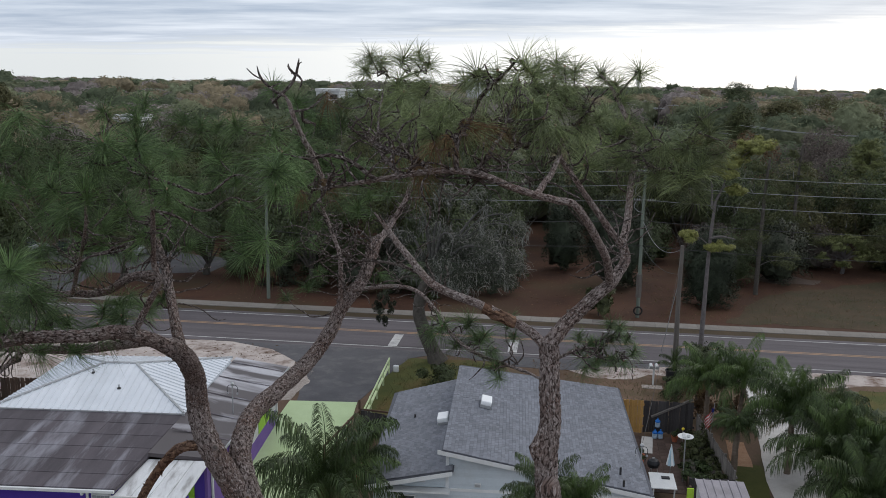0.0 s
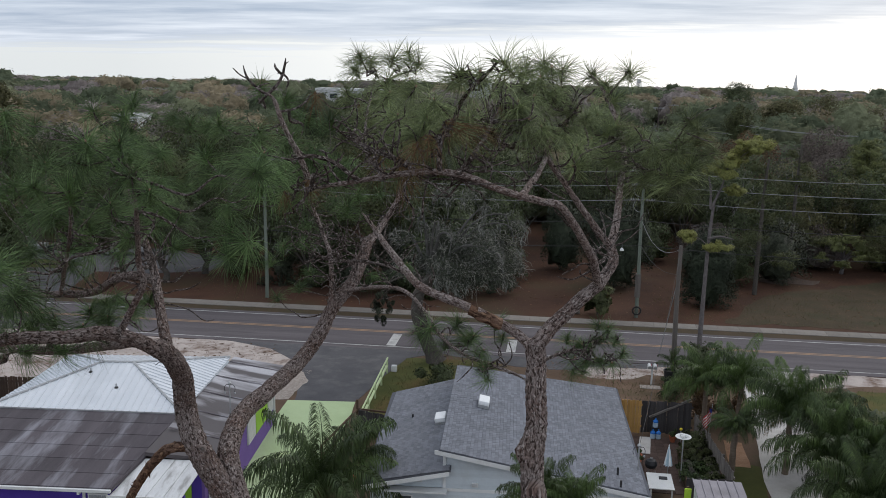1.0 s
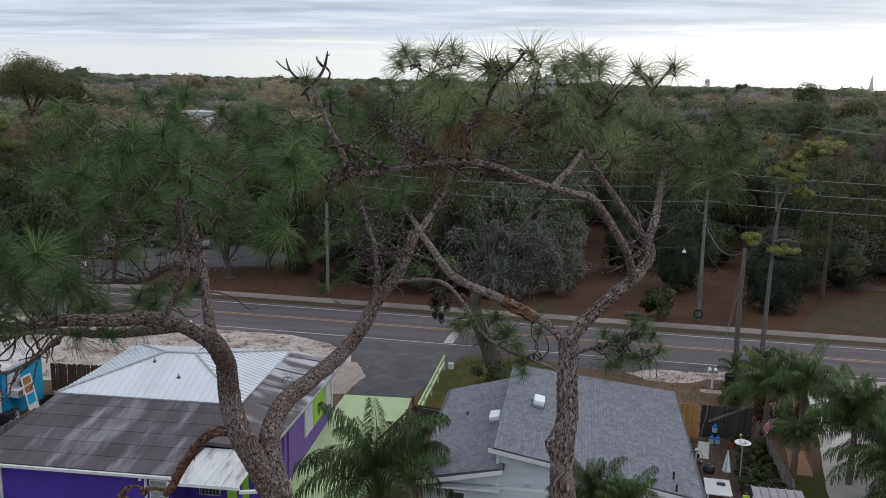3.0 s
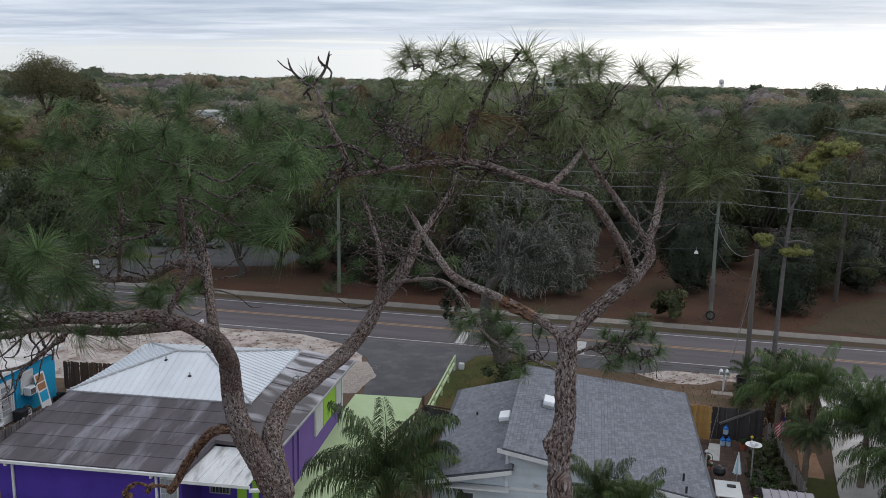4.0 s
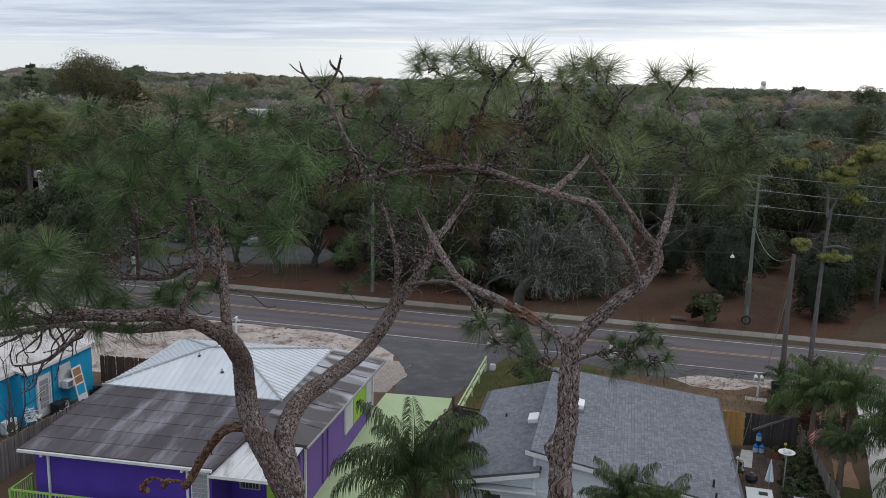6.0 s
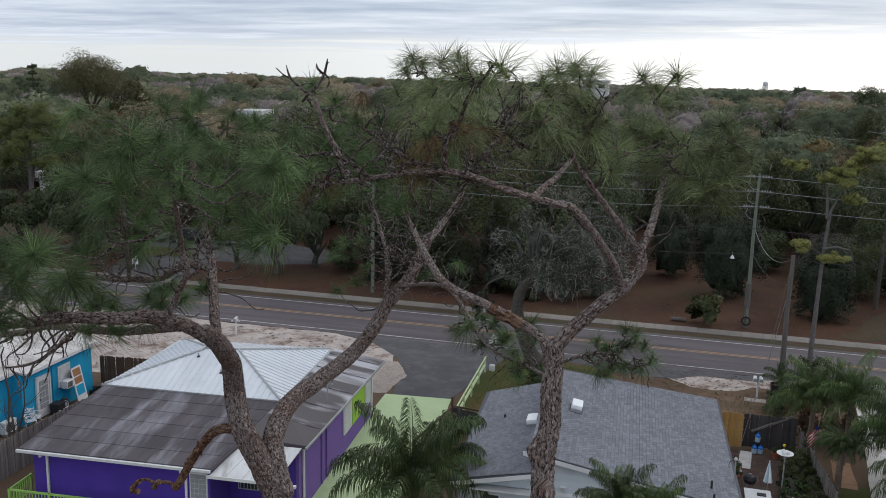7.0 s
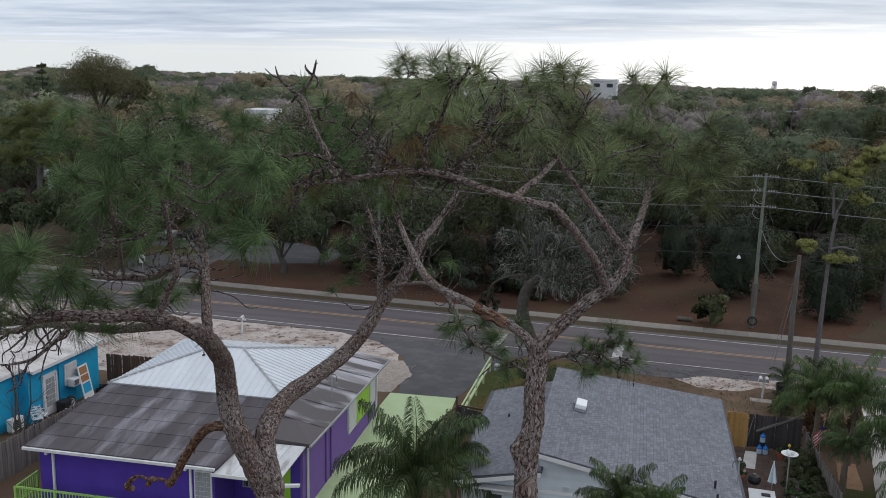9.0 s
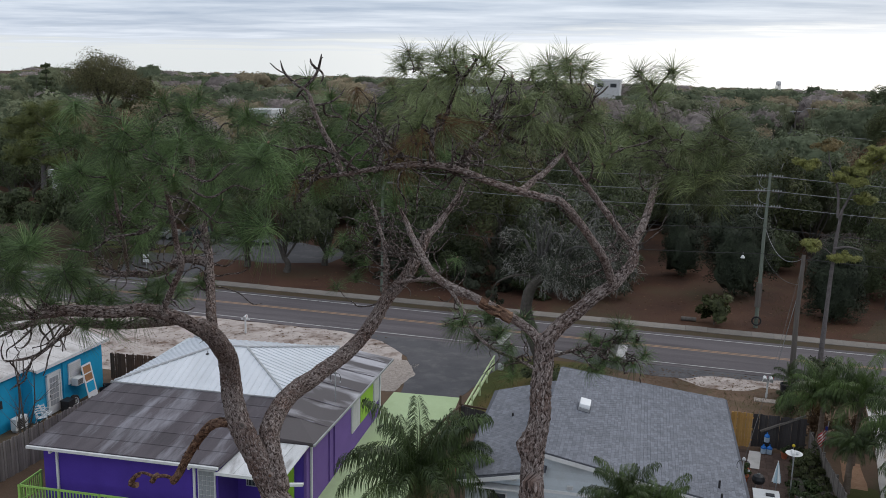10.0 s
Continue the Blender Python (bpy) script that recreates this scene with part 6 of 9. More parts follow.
def pine(name, base, limbs, groups, dead, label, seed, CLUSTERS, HANGING, sprigs, swell=(), scars=()):
    r = random.Random(seed)
    tree = thing(name, pose(*base), label, "tree", "tall pines close by")
    off = Vector(base)
    nodes = []
    lines = {}
    for nm, r0, r1, pts in limbs:
        big = r0 > 0.06
        line = [p - off for p in curve_points(pts, 0.015 if big else 0.02 if r0 > 0.03 else 0.03)]
        if nm.endswith("trunk"):
            line = [p for i, p in enumerate(line) if p.z > 14.6 or i % 12 == 0]
        knots = [Vector((r.uniform(-1, 1), r.uniform(-1, 1), r.uniform(-1, 1))) * r0 * 0.18 for _ in range(8)]
        n = len(line)
        for i, p in enumerate(line):
            f = i / n * 7
            line[i] = p + knots[int(f)].lerp(knots[int(f) + 1], f % 1) * (0.0 if i in (0, n - 1) else 1.0)
        top = 14.6
        if nm.endswith("trunk"):
            total = n - 1
            rad = lambda t, r0=r0, r1=r1, ln=line: (r0 * (1.0 + max(0.0, (15.0 - ln[int(t * (len(ln) - 1))].z)) * 0.075) if ln[int(t * (len(ln) - 1))].z < 15.0
                                                     else r0 + (r1 - r0) * min(1.0, (ln[int(t * (len(ln) - 1))].z - 15.0) / 1.6))
        else:
            rad = lambda t, r0=r0, r1=r1: (r0 + (r1 - r0) * t) * (1.0 if t < 0.85 or r1 > 0.03 else 1.0 - 0.62 * (t - 0.85) / 0.15)
        lines[nm] = line
        bm = bmesh.new()
        rough = min(0.012, r0 * 0.15)
        tube(bm, line, rad, 44 if big else (24 if r0 > 0.03 else 10), rough * (0.62 if big else 0.5), 19.0 if big else 24.0, swell=[(Vector(p) - off, a, b) for p, a, b in swell] if big else ())
        mat = M["bark_raw"] if nm in ("dead_limb", "dead_tip", "raw_patch") else (M["bark"] if r0 > 0.045 else M["bark_limb"] if r0 > 0.02 else M["bark_twig"])
        part("trunk" if nm.endswith("trunk") else {"raw_patch": "bark_scar"}.get(nm, "limb"), bm, mat, tree, {"dead_limb": "torn orange-brown dead limb", "raw_patch": "raw orange patch where bark has torn"}.get(nm, ""), smooth=False)
        for i in range(0, n, 3):
            if line[i].z > 15.2 and not nm.endswith("trunk") and nm not in ("dead_limb", "dead_tip", "perch_limb", "raw_patch"):
                nodes.append((line[i], (line[min(i + 2, n - 1)] - line[max(i - 2, 0)]).normalized(), r0 + (r1 - r0) * i / n, i / n))
        # curled flakes and splinters of torn bark
        if nm in ("dead_limb", "dead_tip"):
            for _ in range(26 if nm == "dead_limb" else 8):
                i = r.randrange(2, n - 1)
                d = Vector((r.uniform(-1, 1), r.uniform(-1, 0.4), r.uniform(-0.8, 1))).normalized()
                q = line[i] + d * rad(i / n) * 0.9
                along = (line[i] - line[i - 1]).normalized() * r.choice((-1, 1))
                part("bark_flake", tube(bmesh.new(), curve_points([q, q + along * 0.03 + d * 0.006, q + along * 0.055 + d * r.uniform(0.012, 0.03)], 0.012), lambda t: 0.009 * (1 - 0.6 * t), 6, 0.003, 40), mat, tree)
        # short broken stubs on the thinner limbs
        if 0.012 < r0 < 0.06 and nm not in ("dead_limb", "dead_tip", "raw_patch"):
            for _ in range(int(n * 0.035) + 2):
                bm = bmesh.new()
                i = r.randrange(2, n - 2)
                d = Vector((r.uniform(-1, 1), r.uniform(-1, 1), r.uniform(-0.4, 1))).normalized()
                ln = r.uniform(0.03, 0.16)
                q = line[i]
                tube(bm, curve_points([q, q + d * ln * 0.5 + Vector((0, 0, r.uniform(-0.02, 0.03))), q + d * ln], 0.02), lambda t: 0.007 * (1 - 0.5 * t), 6, 0.002, 30)
                part("twig", bm, M["bark_twig"], tree)
    used = []
    for tips, extra, limp in [(g, x, h) for g, x, h in groups] + [(dead, (0,), -1.0)]:
        for x, y, z, size in tips:
            tip = Vector((x, y, z)) - off
            # the twig leaves the nearest limb a little lower and nearer to the trunk than the tip
            best = min(nodes, key=lambda nd: (nd[0] - tip).length + 0.5 * max(0.0, nd[0].z - tip.z + 0.05) + 0.08 * nd[3])
            start, way = best[0], best[1]
            gap = tip - start
            ln = max(gap.length, 0.05)
            side = gap.cross(Vector((0, 0, 1)))
            side = side.normalized() if side.length > 1e-3 else Vector((1, 0, 0))
            mid = start + gap * 0.5 + side * r.uniform(-0.14, 0.14) * ln + Vector((0, 0, -0.16 * ln + r.uniform(-0.03, 0.03)))
            jog = lambda k: Vector((r.uniform(-k, k), r.uniform(-k, k), r.uniform(-k, k)))
            pts = [start, start.lerp(mid, 0.33) + jog(0.05), start.lerp(mid, 0.66) + jog(0.05), mid + jog(0.03), mid.lerp(tip, 0.35) + jog(0.04), mid.lerp(tip, 0.7) + Vector((0, 0, -0.06 * ln)) + jog(0.03), tip]
            line = curve_points(pts, 0.03)
            bm = bmesh.new()
            tube(bm, line, lambda t, b=min(0.007, best[2] * 0.8, 0.003 + 0.005 * ln): b * (1 - t) + 0.004, 8, 0.0022, 26)
            part("twig", bm, M["bark_twig"], tree)
            m_len = len(line)
            for i in range(4, m_len - 3, 6):
                used.append((line[i], tip))
            axis = (line[-1] - line[-3]).normalized() * 0.6 + Vector((r.uniform(-0.45, 0.45), r.uniform(-0.45, 0.45), 0.75))
            turn = axis.to_track_quat("Z", "Y").to_matrix().to_4x4() @ pose(0, 0, 0, 0, 0, r.uniform(0, 360))
            if limp < 0:
                me = DEAD_CLUSTERS[r.randrange(2)]
            else:
                me = CLUSTERS[r.randrange(5)] if r.random() > limp else HANGING[r.randrange(3)]
            s = size * r.uniform(0.9, 1.1)
            piece("needle_tuft", me, tree, Matrix.Translation(tip) @ turn @ Matrix.Scale(s, 4))
            if limp >= 0:
                piece("bud", BUD, tree, Matrix.Translation(tip) @ turn @ Matrix.Scale(0.65, 4))
                # a smaller shoot or two beside the tip, lower down
                for _ in range(r.choice(extra)):
                    d = Vector((r.uniform(-1, 1), r.uniform(-1, 1), r.uniform(-1.0, 0.2)))
                    q = tip + d.normalized() * r.uniform(0.12, 0.30)
                    bm = bmesh.new()
                    tube(bm, curve_points([line[max(0, m_len - 7)], line[max(0, m_len - 7)].lerp(q, 0.6) + Vector((0, 0, -0.03)), q], 0.03), lambda t: 0.006, 6, 0.0015, 30)
                    part("twig", bm, M["bark_twig"], tree)
                    ax = d * 0.5 + Vector((0, 0, 0.5))
                    me = HANGING[r.randrange(3)] if r.random() < 0.6 else CLUSTERS[r.randrange(5)]
                    piece("needle_tuft", me, tree, Matrix.Translation(q) @ ax.to_track_quat("Z", "Y").to_matrix().to_4x4() @ pose(0, 0, 0, 0, 0, r.uniform(0, 360)) @ Matrix.Scale(s * r.uniform(0.7, 0.95), 4))
    # healed scars of lost branches: a rim of bark round a sunken disc
    for at, way, size, mat in scars:
        m = Matrix.Translation(Vector(at) - off) @ Vector(way).to_track_quat("Z", "Y").to_matrix().to_4x4()
        scar = part("branch_scar", lathe(bmesh.new(), [(size * 1.5, -0.03), (size * 1.35, 0.004), (size, 0.012), (size * 0.8, 0.0), (size * 0.72, -0.012)], 14, m), M["bark"], tree, "round healed branch scar")
        part("scar_core", lathe(bmesh.new(), [(size * 0.76, -0.02), (size * 0.7, -0.004), (size * 0.25, 0.002)], 12, m), M[mat], scar)
    # bare crooked twigs between
    for _ in range(110):
        nd = nodes[r.randrange(len(nodes))]
        if nd[2] > 0.045 or nd[0].z > 18.15:
            continue
        p = nd[0]
        pts = [p]
        d = Vector((r.uniform(-1, 1), r.uniform(-1, 1), r.uniform(-0.6, 0.9))).normalized()
        for _k in range(4):
            p = p + d * r.uniform(0.05, 0.12)
            d = (d + Vector((r.uniform(-0.8, 0.8), r.uniform(-0.8, 0.8), r.uniform(-0.5, 0.8)))).normalized()
            pts.append(p)
        part("twig", tube(bmesh.new(), curve_points(pts, 0.03), lambda t: 0.008 * (1 - 0.45 * t), 7, 0.0025, 26), M["bark_twig"], tree)
    # longer bare twigs where the limbs carry many: limb, from and to along it, number, way, step
    for nm, f0, f1, count, way, step in sprigs:
        ln = lines[nm]
        for _ in range(count):
            p = ln[int(r.uniform(f0, f1) * (len(ln) - 1))]
            d = Vector(way) + Vector((r.uniform(-0.8, 0.8), r.uniform(-0.8, 0.8), r.uniform(-0.7, 0.7)))
            pts = [p]
            for _k in range(r.choice((3, 4, 5))):
                p = p + d.normalized() * step * r.uniform(0.6, 1.3)
                d = d.normalized() * 0.9 + Vector(way) * 0.35 + Vector((r.uniform(-0.8, 0.8), r.uniform(-0.8, 0.8), r.uniform(-0.8, 0.8)))
                pts.append(p)
            w = r.uniform(0.07, 0.11) * step
            part("twig", tube(bmesh.new(), curve_points(pts, 0.03), lambda t: w * (1 - 0.5 * t), 7, 0.0025, 26), M["bark_twig"], tree)
    return tree


pine("pine_tree", (0.40, 5.6, 0.0), RIGHT_LIMBS, [(CROWN_NEAR, (0, 0, 1), 0.8), (CROWN_MID, (0, 0, 0, 1), 0.5), (CROWN_BACK, (0, 0, 1), 0.25), (RIGHT_TOP, (0, 0, 1), 0.3), (RIGHT_LOW, (0, 0, 1), 0.4)], DEAD, "tall pine with arching bare limbs and long green needles", 3, BACKLIT_CLUSTERS, BACKLIT_HANGING,
     [("arch_limb", 0.55, 1.0, 18, (-0.3, 0.1, 0.1), 0.09), ("vee_limb", 0.6, 1.0, 16, (0.2, 0.0, 0.4), 0.09), ("bough_c", 0.1, 0.9, 16, (0.1, 0.1, 0.3), 0.08), ("bough_d", 0.1, 0.9, 14, (0.0, 0.0, 0.2), 0.08), ("bough_e", 0.1, 1.0, 14, (-0.2, 0.1, 0.1), 0.08)],
     swell=[((0.35, 6.25, 15.945), 0.075, 0.050), ((0.38, 6.05, 15.98), 0.05, 0.018), ((0.52, 6.1, 15.86), 0.06, 0.012), ((0.34, 6.0, 15.60), 0.10, 0.016)])
pine("pine_tree", (-1.9, 7.2, 0.0), LEFT_LIMBS, [(LEFT_TOP, (0, 1, 1), 0.15), (LEFT_MID, (1, 1, 2), 0.15), (LEFT_LOW, (0, 1), 0.3), (MID_TOP, (0, 1), 0.3), (LOW, (0,), 0.2), (LOW_TWIGS, (0, 0, 1), 0.15), (LOW_B, (0, 1), 0.3)], [], "forked pine with flaky bark and dense needle clusters", 4, CLUSTERS, HANGING,
     [("left_low_limb", 0.45, 1.0, 22, (-0.7, 0.1, -0.5), 0.13), ("left_drop", 0.1, 1.0, 12, (-0.5, 0.1, -0.4), 0.10), ("far_left_bough", 0.2, 1.0, 16, (-0.2, 0.0, 0.1), 0.11), ("left_riser", 0.2, 0.9, 14, (0.1, 0.0, 0.1), 0.11),
      ("mid_second", 0.2, 0.95, 26, (-0.2, -0.1, 0.1), 0.12), ("mid_limb", 0.86, 1.0, 16, (-0.5, -0.2, 0.2), 0.12), ("mid_leader", 0.0, 0.5, 16, (0.1, -0.1, 0.1), 0.11), ("pale_bough", 0.2, 1.0, 9, (-0.4, -0.1, 0.2), 0.10),
      ("thin_bough", 0.3, 0.95, 10, (-0.1, 0.0, 0.0), 0.09), ("low_bough", 0.35, 0.85, 18, (0.0, -0.1, -0.1), 0.06), ("fork_bough", 0.3, 1.0, 8, (0.2, 0.0, 0.0), 0.05), ("left_limb", 0.5, 1.0, 8, (-0.2, 0.0, 0.2), 0.08), ("left_stem", 0.3, 0.9, 10, (0.0, 0.0, 0.1), 0.09)],
     scars=[((-2.475, 7.46, 15.225), (0.35, -1, 0.3), 0.022, "bark_twig"), ((-2.415, 8.97, 15.165), (0.25, -1, 0.5), 0.024, "bark_raw"), ((-2.17, 7.40, 14.80), (0.3, -1, 0.3), 0.020, "bark_raw")])

# ---- palms ----
def frond_mesh(name, seed, length, rise, bend, leaf, material, pairs=96, blade=0.0118):
    """A feather frond: a midrib that leaves the crown at the angle rise, arches over by bend degrees, and a comb of leaflets that hang."""
    r = np.random.default_rng(seed)
    V, Fc = [], []
    n = 18
    ribs, p = [Vector((0, 0, 0))], Vector((0, 0, 0))
    for i in range(n):
        a = math.radians(rise - bend * ((i + 0.5) / n) ** 1.6)
        p = p + Vector((math.cos(a), 0, math.sin(a))) * (length / n)
        ribs.append(p.copy())

    def rib(f):
        f = min(max(f, 0.0), 0.9999) * n
        return ribs[int(f)].lerp(ribs[int(f) + 1], f % 1)

    for i, p in enumerate(ribs):
        w = 0.026 * (1 - 0.88 * i / n) + 0.002
        V += [p + Vector((0, w, 0)), p + Vector((0, -w, 0)), p + Vector((0, 0, w * 1.1))]
    for i in range(n):
        for a in range(3):
            p, q = i * 3 + a, i * 3 + (a + 1) % 3
            Fc += [(p, q, q + 3), (p, q + 3, p + 3)]
    down = Vector((0, 0, -1))
    for k in range(pairs):
        f = 0.13 + 0.87 * k / pairs
        p = rib(f)
        t = (rib(f + 0.02) - rib(f - 0.02)).normalized()
        up = Vector((-t.z, 0, t.x))
        for s in (-1, 1):
            ln = leaf * (math.sin(math.pi * (0.16 + 0.78 * f)) ** 0.5) * r.uniform(0.8, 1.12)
            out = (t * r.uniform(0.45, 0.8) + Vector((0, s, 0)) * r.uniform(0.65, 0.95) + up * r.uniform(-0.1, 0.55)).normalized()
            b = p + out * ln * 0.34
            c = b + (out * 0.55 + down * r.uniform(0.6, 1.3)).normalized() * ln * 0.36
            d = c + (out * 0.10 + down * r.uniform(0.8, 1.2)).normalized() * ln * 0.46
            w = t * (blade * r.uniform(0.8, 1.2))
            i0 = len(V)
            V += [p, b - w, b + w, c - w * 0.9, c + w * 0.9, d]
            Fc += [(i0, i0 + 2, i0 + 1), (i0 + 1, i0 + 2, i0 + 4), (i0 + 1, i0 + 4, i0 + 3), (i0 + 3, i0 + 4, i0 + 5)]
    return mesh_from_arrays(name, np.array([tuple(v) for v in V]), np.array(Fc), material)


# from the upright heart leaves to the low hanging ones: rise, bend
LEAF_WAYS = [(86, 34), (78, 58), (69, 80), (58, 94), (46, 96), (33, 90), (16, 74)]
FRONDS = [[frond_mesh("frond", 60 + 10 * v + k, 2.5, a, b * (0.95 + 0.25 * v), 0.68, M["palm"]) for v in range(2)] for k, (a, b) in enumerate(LEAF_WAYS)]
FRESH = [[frond_mesh("frond", 160 + 10 * v + k, 2.4, a, b * (0.95 + 0.25 * v), 0.68, M["palm_light"]) for v in range(2)] for k, (a, b) in enumerate(LEAF_WAYS)]
DRY = frond_mesh("frond", 80, 1.9, -20, 60, 0.42, M["palm_dead"], 40)


def palm(x, y, h, size, count, label, fresh=0.2, dry=1, lean=(0, 0), seed=0, trunk_r=0.13, droop=0.0, boots=0):
    r = random.Random(seed)
    p = thing("palm_tree", pose(x, y, 0), label, "palm tree", "palms round the yards")
    top = Vector((lean[0], lean[1], h))
    line = curve_points([(0, 0, 0), (lean[0] * 0.3, lean[1] * 0.3, h * 0.5), tuple(top)], 0.12)
    part("trunk", tube(bmesh.new(), line, lambda t: trunk_r * (1.25 - 0.35 * t) * (1 + 0.05 * math.sin(t * h * 34)), 14), M["palm_trunk"], p)
    part("crownshaft", lathe(bmesh.new(), [(trunk_r * 1.0, -0.1), (trunk_r * 1.25, 0.12), (trunk_r * 1.0, 0.4), (trunk_r * 0.35, 0.62)], 14, Matrix.Translation(top)), M["palm_boot"] if boots else M["palm_light"], p)
    # split bases of old leaves round the top of the trunk
    for k in range(boots):
        a = k * 2.4 + r.uniform(-0.3, 0.3)
        d = Vector((math.cos(a), math.sin(a), 0))
        z = -0.5 + 0.9 * k / boots
        pts = [top + d * trunk_r * 0.8 + Vector((0, 0, z)), top + d * trunk_r * 1.5 + Vector((0, 0, z + 0.25)), top + d * trunk_r * r.uniform(1.7, 2.5) + Vector((0, 0, z + r.uniform(0.45, 0.75)))]
        part("leaf_base", tube(bmesh.new(), curve_points(pts, 0.12), lambda t: 0.065 * (1 - 0.7 * t), 6), M["palm_boot"], p)
    for k in range(count):
        f = min(0.999, max(0.0, (k + 0.5) / count * (1 - droop) + droop + r.uniform(-0.05, 0.05)))
        az = k * 137.5 + r.uniform(-16, 16)
        pool = FRESH if r.random() < fresh * (1.3 - 0.6 * f) else FRONDS
        me = pool[int(f * len(LEAF_WAYS))][r.randrange(2)]
        piece("frond", me, p, Matrix.Translation(top + Vector((0, 0, 0.35 - 0.25 * f))) @ pose(0, 0, 0, r.uniform(-7, 7), r.uniform(-6, 6), az) @ Matrix.Scale(size * r.uniform(0.85, 1.1) * (0.78 if f < 0.14 else 1.0), 4))
    for k in range(dry):
        piece("frond", DRY, p, Matrix.Translation(top + Vector((0, 0, 0.1))) @ pose(0, 0, 0, 0, 0, r.uniform(0, 360)) @ Matrix.Scale(size * 0.85, 4))
    return p


palm(-8.15, 31.6, 2.25, 1.56, 24, "queen palm with dark arching fronds beside the lime drive", 0.12, 2, (0.05, 0.1), 1, 0.17, 0.0, 12)
palm(-6.9, 33.4, 3.1, 0.72, 12, "smaller palm behind the queen palm", 0.0, 0, (0, 0), 2, 0.10)
palm(1.16, 20.0, 8.15, 0.52, 32, "slender palm in front of the grey house", 0.35, 0, (0, 0), 3, 0.08)
palm(0.44, 20.3, 8.25, 0.52, 30, "slender palm with short dark fronds", 0.3, 0, (0, 0), 4, 0.08)
palm(9.72, 45.2, 3.1, 1.0, 22, "palm with fresh green upright fronds by the drive", 0.75, 1, (0.1, 0), 5, 0.11)
palm(8.35, 46.6, 2.4, 1.0, 26, "palm with fresh green fronds beside the dark fence", 0.6, 1, (0, 0), 6, 0.12, 0.1)
palm(11.45, 42.0, 2.6, 1.25, 28, "bushy queen palm beside the concrete drive", 0.35, 1, (0, 0), 7, 0.13, 0.05)
palm(12.5, 38.8, 2.0, 1.28, 30, "dark bushy palm beside the concrete drive", 0.1, 1, (0, 0), 8, 0.14, 0.05)
palm(14.2, 38.8, 1.9, 1.28, 28, "dark bushy palm at the lawn's edge", 0.15, 1, (0, 0), 9, 0.14)
palm(9.0, 41.9, 2.1, 0.50, 34, "small rounded palm above the mulch bed", 0.1, 0, (0, 0), 10, 0.13, 0.38)
palm(13.5, 44.2, 1.6, 1.2, 22, "palm with drooping fronds beside the drive", 0.25, 0, (0, 0), 11, 0.12, 0.1)
palm(12.9, 35.6, 1.4, 1.25, 28, "dark palm beside the concrete drive", 0.1, 1, (0, 0), 13, 0.13, 0.1)
palm(7.45, 53.3, 1.1, 0.55, 12, "potted palm in a black tub near the road", 0.1, 0, (0, 0), 12, 0.07)


# ---- broadleaf trees and shrubs ----
def leaf_cloud(seed, count, rx, ry, rz, size, centre=(0, 0, 0), lumps=14, hollow=0.55, full=False, lump=(0.22, 0.42), radial=0.35, slim=1.0):
    """Corners of many small leaf sprays, gathered in uneven lumps inside an ellipsoid, open in places."""
    r = np.random.default_rng(seed)
    lc = r.normal(0, 1, (lumps, 3))
    lc /= np.linalg.norm(lc, axis=1, keepdims=True)
    lc *= r.uniform(hollow, 0.95, (lumps, 1))
    if not full:
        lc[:, 2] = np.where(lc[:, 2] < -0.35, lc[:, 2] * 0.4, lc[:, 2])
    lr = r.uniform(*lump, lumps)
    pick = r.integers(0, lumps, count)
    d = r.normal(0, 1, (count, 3))
    d /= np.linalg.norm(d, axis=1, keepdims=True)
    pos = lc[pick] + d * (lr[pick] * r.uniform(0.55, 1.05, count) ** 0.6)[:, None]
    # sprays lie roughly across the way out of their lump
    out = pos / np.linalg.norm(pos, axis=1, keepdims=True)
    d = d * (1 - radial) + out * radial
    a = np.cross(d, r.normal(0, 1, (count, 3))) + r.normal(0, 0.3, (count, 3))
    b = np.cross(d, a) + r.normal(0, 0.3, (count, 3))
    pos = pos * (rx, ry, rz) + centre
    a *= (size * r.uniform(0.6, 1.4, count) / np.linalg.norm(a, axis=1))[:, None]
    b *= (slim * size * r.uniform(0.4, 0.9, count) / np.linalg.norm(b, axis=1))[:, None]
    return np.stack([pos - a * 0.5, pos + a * 0.5 + b * 0.2, pos + b], 1).reshape(-1, 3)


def ball(subdivisions):
    bm = bmesh.new()
    bmesh.ops.create_icosphere(bm, subdivisions=subdivisions, radius=1.0)
    bm.verts.ensure_lookup_table()
    V = np.array([tuple(v.co) for v in bm.verts])
    F = np.array([[v.index for v in f.verts] for f in bm.faces])
    bm.free()
    return V, F


CORE_V, CORE_F = ball(3)
SMALL_V, SMALL_F = ball(2)


